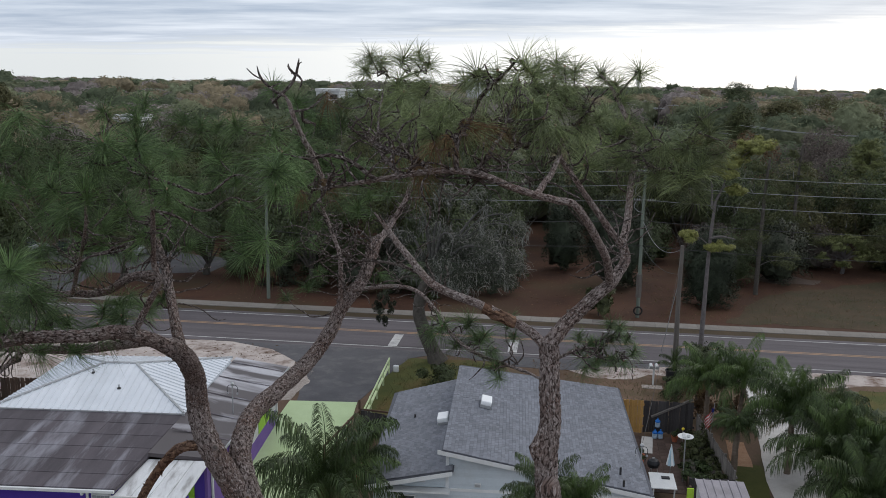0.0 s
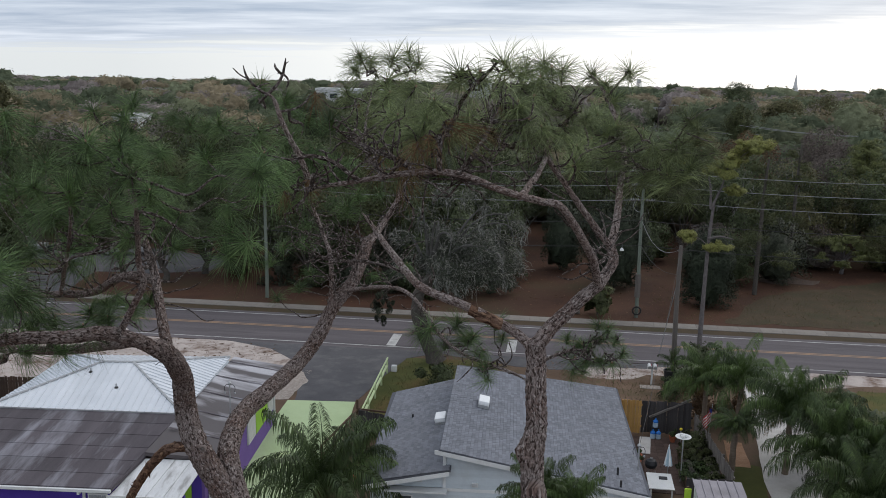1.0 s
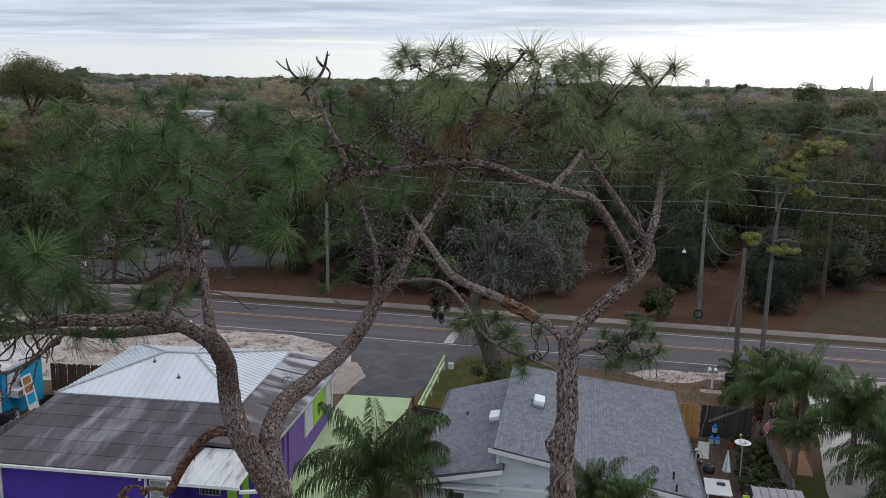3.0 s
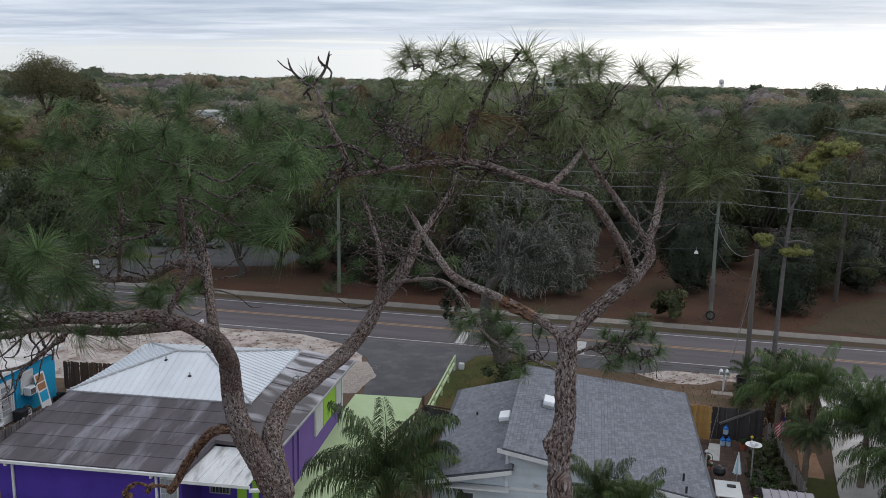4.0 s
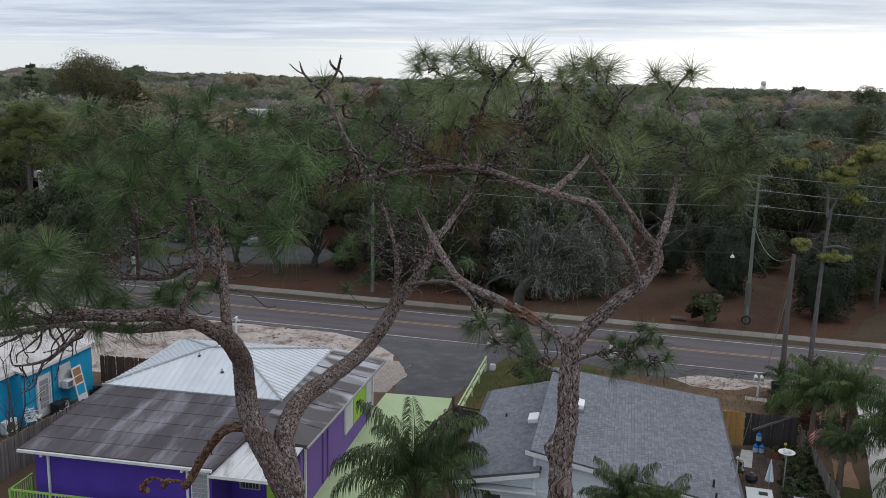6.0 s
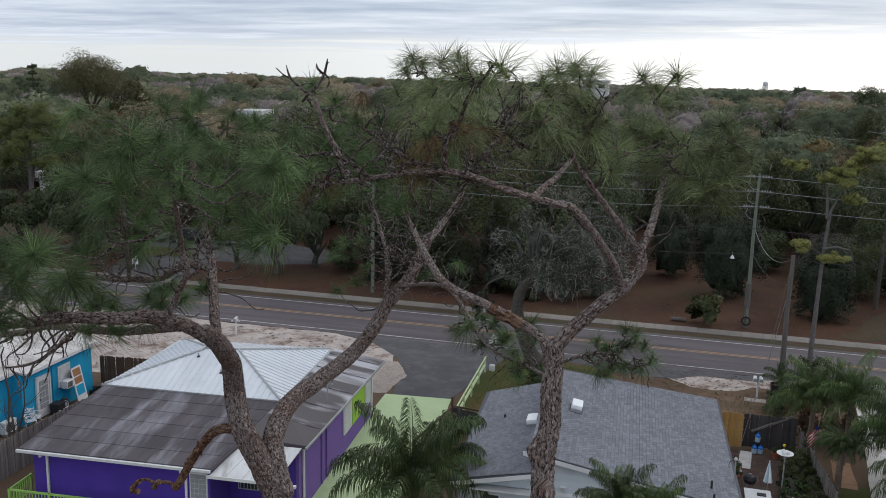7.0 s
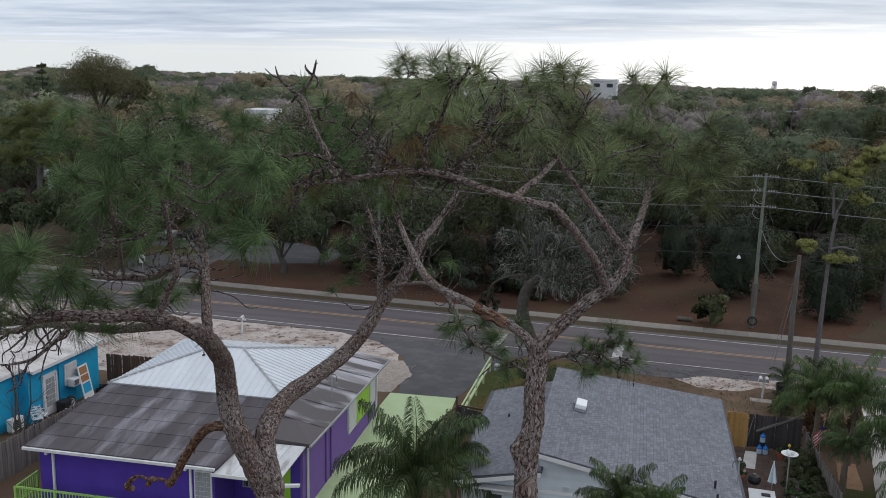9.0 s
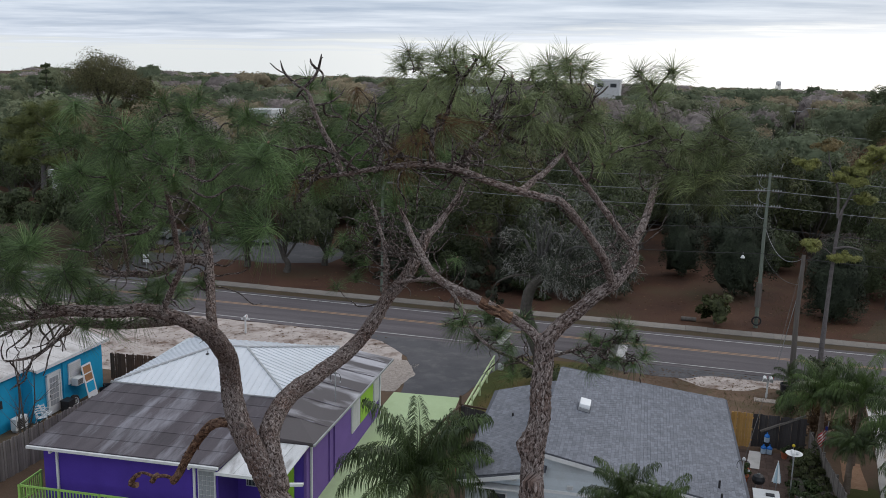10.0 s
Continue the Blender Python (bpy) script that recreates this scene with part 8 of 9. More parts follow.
for k, (x, y, h) in enumerate(((17, 78, 11.5), (22, 88, 12), (30, 84, 11), (38, 82, 11.5), (46, 86, 12), (-24, 96, 13), (-46, 88, 12.5))):
    far_pine(x, y, h, "green pine at the wood's edge", "leaf_green", 20 + k, [(math.cos(a) * 2.0 * (1 - i / 9), math.sin(a) * 2.0 * (1 - i / 9), h * (0.26 + 0.095 * i), 1.7 - 0.11 * i) for i, a in enumerate((0, 2.2, 4.2, 1.0, 3.1, 5.2, 0.5, 2.6))], 0.18, 420, False)


low_pine = thing("pine_tree", pose(26.8, 88.0, 0), "low spreading yellow-green pine at the clearing", "tree", "pines along the road")
part("trunk", tube(bmesh.new(), curve_points([(0, 0, 0), (0.15, 0, 0.9), (0.1, 0.1, 2.0)], 0.2), lambda u: 0.17 * (1.2 - 0.6 * u), 10, 0.01, 6), M["trunk_grey"], low_pine)
r = random.Random(88)
for k in range(17):
    a, q = k * 2.4, math.sqrt((k + 0.5) / 17)
    end = Vector((math.cos(a) * 2.9 * q, math.sin(a) * 2.5 * q, 3.5 - 2.1 * q * q + r.uniform(-0.3, 0.3)))
    part("limb", tube(bmesh.new(), curve_points([(0.1, 0.05, 1.2 + 0.6 * (1 - q)), tuple(end * 0.55 + Vector((0, 0, 0.9))), tuple(end)], 0.25), lambda u: 0.06 * (1 - 0.7 * u), 7), M["trunk_grey"], low_pine)
    ob = new("needle_clump", as_mesh("needle_clump", leaf_cloud(880 + k, 900, 0.95, 0.95, 0.62, 0.28, tuple(end), 16, 0.2, lump=(0.18, 0.46), radial=0.0, slim=0.25), M["leaf_yellow_dark"], end - Vector((0, 0, 0.3))))
    ob.parent = low_pine
    tagged(ob, kind="stuff")
far_pine(31.8, 100.0, 10.4, "bushy green pine above the undergrowth", "leaf_yellow_dark", 31, [(math.cos(k * 2.4) * (0.4 + 0.17 * k), math.sin(k * 2.4) * (0.4 + 0.17 * k), 11.2 - 0.36 * k, 1.3 + 0.03 * k) for k in range(13)], 0.2, 800, False)
# undergrowth that hides the feet of the pines
for k, (x, y, h, s, mt) in enumerate(((15.5, 82, 5.2, 2.6, "leaf_dark"), (19.8, 83.5, 5.8, 3.0, "leaf_oak"), (23.2, 91.5, 5.6, 3.2, "leaf_olive"), (33.0, 86, 5.4, 3.2, "leaf_olive"), (38.5, 84, 5.2, 3.0, "leaf_dark"))):
    shrub("thicket", x, y, h, s, mt, "tall evergreen thicket round the foot of the pines", 660 + k, 9000, 0.17, "shrub")


# ---- far woods to the horizon ----
def crown_cloud(seed, count, relief):
    """One crown of unit size: an uneven rounded body with loose sprays over it, and the way each corner faces."""
    r = np.random.default_rng(seed)
    cv, cf = (CORE_V, CORE_F) if relief > 0.4 else (SMALL_V, SMALL_F)
    shift = Vector((seed * 3.7, seed * 1.3, 0))

    def reach(d):
        v = Vector(d)
        return 0.80 * (1 + relief * noise.noise(v * 1.5 + shift) + relief * 0.8 * noise.noise(v * 3.4 - shift) + relief * 0.45 * noise.noise(v * 7.5 + shift))

    body = cv * np.array([reach(v) for v in cv])[:, None]
    F = cf[cv[cf].mean(1)[:, 2] > -0.55]
    fn = np.cross(body[cf][:, 1] - body[cf][:, 0], body[cf][:, 2] - body[cf][:, 0])
    vn = np.zeros_like(body)
    for k in range(3):
        np.add.at(vn, cf[:, k], fn)
    vn /= np.linalg.norm(vn, axis=1, keepdims=True)
    vn = vn * 0.50 + cv * 0.45 + (0, 0, 0.15)
    vn /= np.linalg.norm(vn, axis=1, keepdims=True)
    d = r.normal(0, 1, (count, 3))
    d /= np.linalg.norm(d, axis=1, keepdims=True)
    d[:, 2] = np.where(d[:, 2] < -0.4, -d[:, 2], d[:, 2])
    pos = d * (np.array([reach(v) for v in d]) * r.uniform(0.95, 1.10 if relief > 0.46 else 1.03, count))[:, None]
    nrm = vn[np.argmax(d @ cv.T, axis=1)] + r.normal(0, 0.18, (count, 3))
    nrm /= np.linalg.norm(nrm, axis=1, keepdims=True)
    a = np.cross(nrm, r.normal(0, 1, (count, 3)))
    a /= np.linalg.norm(a, axis=1, keepdims=True)
    b = np.cross(nrm, a)
    a = a * r.uniform(0.6, 1.3, (count, 1)) + nrm * r.uniform(-0.3, 0.3, (count, 1))
    b = b * r.uniform(0.5, 1.0, (count, 1)) + nrm * r.uniform(-0.3, 0.3, (count, 1))
    return pos, np.stack([-a * 0.5 - b * 0.4, a * 0.5 - b * 0.3, b * 0.6], 1), nrm, (body * 0.93)[F].reshape(-1, 3), vn[F].reshape(-1, 3)


# open strips that let far buildings show: x, y of the building, length of the strip
GAPS = [(-78.5, 300, 45), (-38, 400, 80), (28, 290, 150), (-85, 170, 60)]


def field(x, y, scale, z):
    return noise.noise(Vector((x / scale, y / scale, z)))


# zones: from, to, number of crowns, sprays a crown, height, radius, spray size, unevenness
ZONES = [(92, 128, 120, 1100, 6.0, 3.4, 0.30, 0.55), (104, 260, 540, 1000, 10.0, 5.0, 0.50, 0.48), (255, 480, 900, 320, 10.6, 6.6, 0.80, 0.45), (480, 1900, 1350, 90, 10.4, 9.8, 1.1, 0.34)]
SPECIES = [("wood_dark", "dark green woods reaching to the horizon"), ("wood_green", "green woods reaching to the horizon"),
           ("wood_olive", "olive and brown winter woods in the distance"), ("wood_bare", "bare grey winter woods in the distance")]


def far_woods(seed):
    r = np.random.default_rng(seed)
    made = {s[0]: ([], [], []) for s in SPECIES}
    for zi, (y0, y1, n, cnt, hgt, rad, size, relief) in enumerate(ZONES):
        base = [crown_cloud(seed * 7 + zi * 10 + i, cnt, relief) for i in range(6)]
        for _ in range(n):
            y = y0 + (y1 - y0) * r.random() ** (0.8 if zi < 3 else 1.1)
            x = r.uniform(-0.80, 0.62) * (y + 30)
            if -62 < x < 62 and y < 100 and not (x < -12 and y > 84):
                continue
            f = field(x, y, 45 if zi < 3 else 120, 1.0) + r.normal(0, 0.30)
            f += -0.30 if y < 175 else 0.10 if 240 < y < 420 else 0.0
            if any(abs(x - bx * y / by) < 0.022 * y and by - reach < y < by + 8 for bx, by, reach in GAPS):
                continue
            kind = "wood_dark" if f < -0.12 else "wood_green" if f < 0.12 else "wood_olive" if f < 0.30 else "wood_bare"
            g = field(x, y, 70 if zi < 3 else 150, 5.0)
            w = rad * min(1.4, max(0.55, math.exp(r.normal(0, 0.36))))
            h = hgt * (0.90 + 0.36 * g + r.normal(0, 0.14)) + 0.12 * (w - rad)
            if zi == 3:
                h = min(h, hgt * 1.22)
            p, leaf, nrm, solid, snorm = base[r.integers(6)]
            a = r.uniform(0, 6.28)
            rot = np.array([[math.cos(a), -math.sin(a), 0], [math.sin(a), math.cos(a), 0], [0, 0, 1]])
            half = max(2.0, min(h * 0.46, w * 0.82))
            V = ((p * (w, w, half))[:, None, :] + leaf * size * (w / rad) * r.uniform(0.85, 1.15)) @ rot.T
            body = (solid * (w, w, half)) @ rot.T
            body[:, 2] = np.where(body[:, 2] < -0.2 * half, body[:, 2] * 1.9, body[:, 2])
            V = np.concatenate([V.reshape(-1, 3), body]) + (x, y, h - half + land(y))
            N = np.concatenate([np.repeat(nrm @ rot.T, 3, 0), snorm @ rot.T])
            T = min(1.3, max(0.65, math.exp(r.normal(0, 0.20 if zi < 3 else 0.12)))) * np.repeat(np.exp(r.normal(0, 0.14, len(V) // 3)), 3)
            for lst, arr in zip(made[kind], (V, N, T)):
                lst.append(arr)
    for mat, label in SPECIES:
        V, N, T = (np.concatenate(q) for q in made[mat])
        me = as_mesh("far_woods", V, M[mat], normals=N)
        me.attributes.new("tone", "FLOAT", "POINT").data.foreach_set("value", T.astype(np.float32))
        tagged(new("far_woods", me), label, "woods", kind="stuff")


far_woods(3)

# crowns that stand out over the far woods
tree("oak_tree", 27.9, 150, 12.5, 2.5, "leaf_green", "round dark green tree among the far woods", 63, 7000, 0.26, 0.3, crown_low=0.4, lumps=26, group="trees across the road")
for k, (x, y, h, sp) in enumerate(((44.5, 190, 12.8, 5.6), (51.5, 192, 13.2, 6.0), (58.5, 190, 12.2, 5.4))):
    tree("oak_tree", x, y, h, sp, "leaf_olive", "broad olive-brown tree among the far woods", 64 + k, 9000, 0.36, 0.4, crown_low=0.3, lumps=30, group="trees across the road")
for k, (x, y, h, sp) in enumerate(((33.5, 130, 9.4, 3.0), (37.5, 131, 9.0, 3.0))):
    tree("oak_tree", x, y, h, sp, "leaf_bare", "bare grey winter tree in the wood", 68 + k, 6000, 0.26, 0.3, crown_low=0.3, lumps=24, group="trees across the road")
tree("oak_tree", 41.2, 230, 14.5, 4.6, "leaf_dark", "dark domed tree on the skyline", 70, 8000, 0.40, 0.4, crown_low=0.3, lumps=24, group="trees across the road")
# a broad old tree and a tiered conifer that rise over the skyline
tree("oak_tree", -107.2, 150, 18.4, 7.3, "leaf_olive", "broad old tree rising above the wood", 61, 20000, 0.30, 0.5, crown_low=0.42, lumps=75, group="trees across the road")
tree("oak_tree", -99.5, 152, 13.4, 4.6, "leaf_olive", "dark tree beside the broad old tree", 62, 8000, 0.42, 0.4, crown_low=0.3, lumps=20, group="trees across the road")
con = thing("conifer", pose(-135.7, 170, 0), "tall tiered conifer above the skyline", "tree")
part("trunk", tube(bmesh.new(), [Vector((0, 0, z)) for z in (0, 6, 11, 16.8)], lambda u: 0.3 * (1 - 0.85 * u) + 0.03, 8), M["oak_bark"], con)
for k in range(7):
    ob = new("tier", as_mesh("tier", leaf_cloud(900 + k, 260, 2.9 - 0.33 * k, 2.9 - 0.33 * k, 0.45, 0.5, (0, 0, 8.2 + 1.3 * k), 9, 0.6), M["leaf_dark"]))
    ob.parent = con

# taller leafy plants in the raised bed and a green bush by the grey fence
for k, (x, y, h, s, mt) in enumerate(((7.6, 43.6, 1.6, 0.65, "leaf_green"), (7.3, 42.0, 1.1, 0.55, "leaf_green"), (8.0, 41.2, 1.1, 0.5, "leaf_green"), (7.1, 39.7, 0.8, 0.5, "palm"), (7.9, 39.8, 0.9, 0.5, "leaf_green"))):
    shrub("shrub", x, y, h, s, mt, "leafy green garden bush in the fenced yard", 500 + k, 1800, 0.10)
# ---- utility poles and wires ----
def crossarm_pole(name, x, y, h, r0, mat, label, levels):
    p = thing(name, pose(x, y, 0), label, "utility pole", "poles along the road")
    part("shaft", tube(bmesh.new(), [Vector((0.02 * math.sin(k), 0, h * k / 8)) for k in range(9)], lambda t: r0 * (1.1 - 0.4 * t), 14), M[mat], p)
    for z, w in levels:
        arm = part("crossarm", boxm(-w, w, -0.03, 0.03, z - 0.025, z + 0.025), M["pole"], p)
        for s in (-1, 1):
            for k in range(4):
                xx = s * (w * 0.32 + k * w * 0.2)
                part("insulator", lathe(bmesh.new(), [(0.02, 0), (0.05, 0.02), (0.03, 0.06), (0.05, 0.09), (0.025, 0.14), (0.015, 0.17)], 8, pose(xx, 0, z + 0.025, 0, s * 12, 0)), M["porcelain"], arm)
        loop = curve_points([(-w * 0.6, 0, z), (-w * 0.75, 0, z - 0.45), (-w * 0.4, 0, z - 0.8), (0, 0, z - 0.85)], 0.1)
        part("jumper_loop", tube(bmesh.new(), loop, lambda t: 0.022, 6), M["wire"], p)
    return p


main_pole = crossarm_pole("utility_pole", 6.49, 68.8, 11.45, 0.135, "green_pole", "tall greenish utility pole with three insulator arms", [(11.15, 0.9), (10.1, 0.9), (8.98, 0.9)])
ring = []
for k in range(25):
    a = 2 * math.pi * k / 24
    ring.append(Vector((0.30 * math.cos(a), -0.26, 0.58 + 0.30 * math.sin(a))))
part("tyre_ring", tube(bmesh.new(), ring, lambda t: 0.06, 8), M["rubber"], main_pole, "black hoop hung low on the pole")
part("marker_sleeve", tube(bmesh.new(), [Vector((0, 0, 1.6)), Vector((0, 0, 2.6)), Vector((0, 0, 3.4))], lambda t: 0.215, 12), M["pole"], main_pole)
near_pole = crossarm_pole("utility_pole", 7.70, 55.2, 8.25, 0.16, "pole", "plain weathered wooden pole near the road", [])
part("guy_wire", tube(bmesh.new(), [Vector((0, 0, 6.4)), Vector((-0.25, 1.6, 3.4)), Vector((-0.5, 3.0, 0.6))], lambda t: 0.02, 6), M["wire"], near_pole)
crossarm_pole("utility_pole", -22.8, 69.2, 11.6, 0.135, "green_pole", "greenish utility pole among the trees", [(11.15, 0.9), (10.1, 0.9), (8.98, 0.9)])
crossarm_pole("utility_pole", 38, 68.4, 11.6, 0.135, "green_pole", "greenish utility pole along the pavement", [(11.15, 0.9), (10.1, 0.9), (8.98, 0.9)])


crossarm_pole("utility_pole", 37.25, 140, 9.9, 0.13, "green_pole", "far utility pole standing in the wood", [(9.6, 1.0)])


def wire(a, b, sag, r=0.016, label="thin overhead wire strung between poles", mat="wire"):
    a, b = Vector(a), Vector(b)
    t = thing("overhead_wire", Matrix.Translation(a), label, "wire", "overhead wires")
    line = [(a.lerp(b, f) - a) - Vector((0, 0, sag * 4 * f * (1 - f))) for f in [k / 16 for k in range(17)]]
    part("cable", tube(bmesh.new(), line, lambda u: r, 5), M[mat], t)


for z in (11.25, 10.2, 9.08):
    for (xa, ya), (xb, yb), s in (((-22.8, 69.2), (6.55, 68.7), 0.45), ((6.55, 68.7), (38, 68.4), 0.5), ((38, 68.4), (80, 68.2), 0.6)):
        wire((xa, ya, z), (xb, yb, z), s, 0.019)
for z, m in ((7.5, "dark_metal"), (5.6, "dark_metal")):
    for (xa, ya), (xb, yb), s in (((-22.8, 69.2), (6.55, 68.7), 0.45), ((6.55, 68.7), (38, 68.4), 0.5), ((38, 68.4), (80, 68.2), 0.6)):
        wire((xa, ya, z), (xb, yb, z), s, 0.022, "dark low cable strung between poles", m)
for dx in (-0.7, 0.7):
    wire((27.0 + dx, 141, 10.7), (37.25 + dx, 140, 9.75), 0.15, 0.03, "far overhead wire above the woods")
    wire((37.25 + dx, 140, 9.75), (62.0 + dx, 140, 9.9), 0.3, 0.03, "far overhead wire above the woods")
wire((6.55, 68.6, 7.4), (7.70, 55.2, 8.05), 1.0, 0.014)
wire((6.55, 68.6, 5.6), (7.70, 55.2, 6.5), 0.6, 0.012, "thin dark cable between two poles", "dark_metal")
wire((7.70, 55.2, 7.95), (4.05, 35.6, 3.6), 0.5, 0.008, "thin dark service wire to the grey house", "dark_metal")
street_lamp = thing("lamp_head", pose(5.15, 68.72, 5.16), "small white lamp hung on the low cable", "lamp")
part("shade", lathe(bmesh.new(), [(0.05, 0.22), (0.10, 0.16), (0.16, 0.03), (0.15, 0.0), (0.04, 0.0)], 14), M["white_paint"], street_lamp)
part("hanger", boxm(-0.012, 0.012, -0.012, 0.012, 0.2, 0.46), M["galv"], street_lamp)


# ---- roadside things ----
def mailbox(x, y, rz, two, label):
    t = thing("mailbox", pose(x, y, 0, 0, 0, rz), label, "mailbox")
    part("post", boxm(-0.05, 0.05, -0.05, 0.05, 0, 1.05), M["white_paint"], t)
    part("support_arm", boxm(-0.30, 0.30, -0.04, 0.04, 0.98, 1.05), M["white_paint"], t)
    for s in ((-0.17, 0.17) if two else (0.0,)):
        bm = bmesh.new()
        prof = [(-0.10, 0.0), (0.10, 0.0), (0.10, 0.14)] + [(0.10 * math.cos(a), 0.14 + 0.09 * math.sin(a)) for a in (0.5, 1.05, 1.57, 2.1, 2.65)] + [(-0.10, 0.14)]
        fr = [bm.verts.new((s + px, -0.25, 1.05 + pz)) for px, pz in prof]
        bk = [bm.verts.new((s + px, 0.25, 1.05 + pz)) for px, pz in prof]
        bm.faces.new(fr)
        bm.faces.new(bk[::-1])
        for i in range(len(prof)):
            bm.faces.new((fr[i], bk[i], bk[(i + 1) % len(prof)], fr[(i + 1) % len(prof)]))
        b = part("box", bm, M["white_paint"], t)
        part("flag", boxm(s + 0.10, s + 0.115, -0.05, 0.0, 1.15, 1.32), M["flag_red"], b)
        part("lid", boxm(s - 0.10, s + 0.10, -0.262, -0.252, 1.06, 1.22), M["galv"], b)


mailbox(6.3, 53.5, 0, True, "pair of white mailboxes on a white post")
mailbox(-27.6, 54.7, 10, False, "white mailbox on a post by the sandy shoulder")
part("plinth", boxm(-0.6, 0.6, -0.3, 0.3, 0.0, 0.04), M["gravel"], thing("paving_slab", pose(6.2, 53.0, 0.0), "flat concrete slab below the mailboxes", "slab"))
tub = thing("planter_tub", pose(7.35, 53.4, 0), "tall black plastic tub beside the pole", "planter")
part("tub", lathe(bmesh.new(), [(0.30, 0), (0.34, 0.5), (0.37, 0.95), (0.40, 0.97), (0.40, 1.03), (0.34, 1.03), (0.33, 0.9)], 22), M["black_plastic"], tub)
part("soil", lathe(bmesh.new(), [(0.33, 0.86), (0.32, 0.9), (0.1, 0.93)], 18), M["oak_bark"], tub)
post = thing("marker_post", pose(-9.55, 53.2, 0), "pale bundle tied at the end of the handrail", "marker")
part("cap_stone", boxm(0.05, 0.40, -0.2, 0.1, 0.0, 0.42, bevel=0.08), M["white_paint"], post)
sign = thing("road_sign", pose(-43.2, 66.6, 0), "small white sign panel on a post", "sign")
part("post", boxm(-0.03, 0.03, -0.03, 0.03, 0, 2.0), M["galv"], sign)
part("panel", boxm(-0.30, 0.30, -0.05, -0.03, 1.3, 2.0), M["white_paint"], sign)
part("bar", boxm(-0.2, 0.2, -0.056, -0.051, 1.6, 1.68), M["dark_metal"], sign)
log = thing("cut_log", pose(1.15, 68.9, 0.0), "pale sawn log end by the pavement", "log")
part("stem", tube(bmesh.new(), [Vector((0, 0, 0.16)), Vector((0.5, 0.05, 0.17)), Vector((1.1, 0.0, 0.16))], lambda t: 0.16, 12, 0.01, 6), M["pole"], log)

# ---- back yard of the grey house ----
flat_patch("walkway", [(4.75, 43.2), (5.35, 43.2), (5.55, 45.3), (5.0, 45.3)], 0.045, M["concrete"], "pale concrete slab beside the house wall", "slab", 0.02, 0.5, 6)
terrace = thing("terrace", pose(4.5, 39.0, 0), "brown paved terrace in the fenced yard", "terrace", kind="structure")
bm = boxm(0.006, 0.394, 0.006, 0.394, -0.02, 0.035)
paver_mesh = bpy.data.meshes.new("paver")
bm.to_mesh(paver_mesh)
bm.free()
paver_mesh.materials.append(M["paver"])
for i in range(7):
    for j in range(16):
        piece("paver", paver_mesh, terrace, pose(i * 0.4, j * 0.4, 0))


def water_jug(x, y, z, upside, label):
    t = thing("water_bottle", pose(x, y, z), label, "bottle", "stack of water bottles")
    part("body", lathe(bmesh.new(), [(0.12, 0), (0.135, 0.02), (0.135, 0.12), (0.125, 0.14), (0.135, 0.16), (0.135, 0.26)], 18), M["pale_jug"], t)
    part("shoulder", lathe(bmesh.new(), [(0.135, 0.26), (0.13, 0.32), (0.07, 0.39), (0.03, 0.41), (0.028, 0.45)], 18), M["blue_jug"], t)
    part("cap", lathe(bmesh.new(), [(0.033, 0.44), (0.033, 0.48), (0.01, 0.485)], 12), M["blue_jug"], t)


for x in (5.64, 5.92):
    water_jug(x, 45.2, 0.04, False, "clear blue water bottle on the terrace")
part("crate_body", boxm(-0.19, 0.19, -0.15, 0.15, 0, 0.5, bevel=0.02), M["black_plastic"], thing("crate", pose(5.78, 45.55, 0.035), "dark plastic crate behind the bottles", "crate"))
water_jug(5.78, 45.5, 0.535, False, "blue water bottle on top of the stack")

umb = thing("umbrella", pose(5.8, 39.9, 0.035) @ Matrix.Scale(0.8, 4), "closed white patio umbrella with pale blue stripes", "umbrella")
part("pole", tube(bmesh.new(), [Vector((0, 0, 0)), Vector((0, 0, 1.2)), Vector((0, 0, 2.35))], lambda t: 0.022, 8), M["galv"], umb)
part("base", lathe(bmesh.new(), [(0.26, 0), (0.26, 0.05), (0.1, 0.09), (0.04, 0.25)], 18), M["concrete"], umb)
for k in range(8):
    a0, a1 = k * math.pi / 4, (k + 1) * math.pi / 4
    am = (a0 + a1) / 2
    bm = bmesh.new()
    prev = None
    for z, r0, fold in ((2.32, 0.03, 0.02), (2.0, 0.10, 0.05), (1.6, 0.17, 0.09), (1.15, 0.25, 0.15)):
        row = [bm.verts.new((r0 * math.cos(a0), r0 * math.sin(a0), z)), bm.verts.new((fold * math.cos(am), fold * math.sin(am), z + 0.03)), bm.verts.new((r0 * math.cos(a1), r0 * math.sin(a1), z))]
        if prev:
            bm.faces.new((prev[0], row[0], row[1], prev[1]))
            bm.faces.new((prev[1], row[1], row[2], prev[2]))
        prev = row
    part("canopy_panel", bm, M["canvas_blue"] if k % 2 else M["canvas"], umb)
part("finial", lathe(bmesh.new(), [(0.02, 2.33), (0.04, 2.37), (0.01, 2.42)], 10), M["white_paint"], umb)

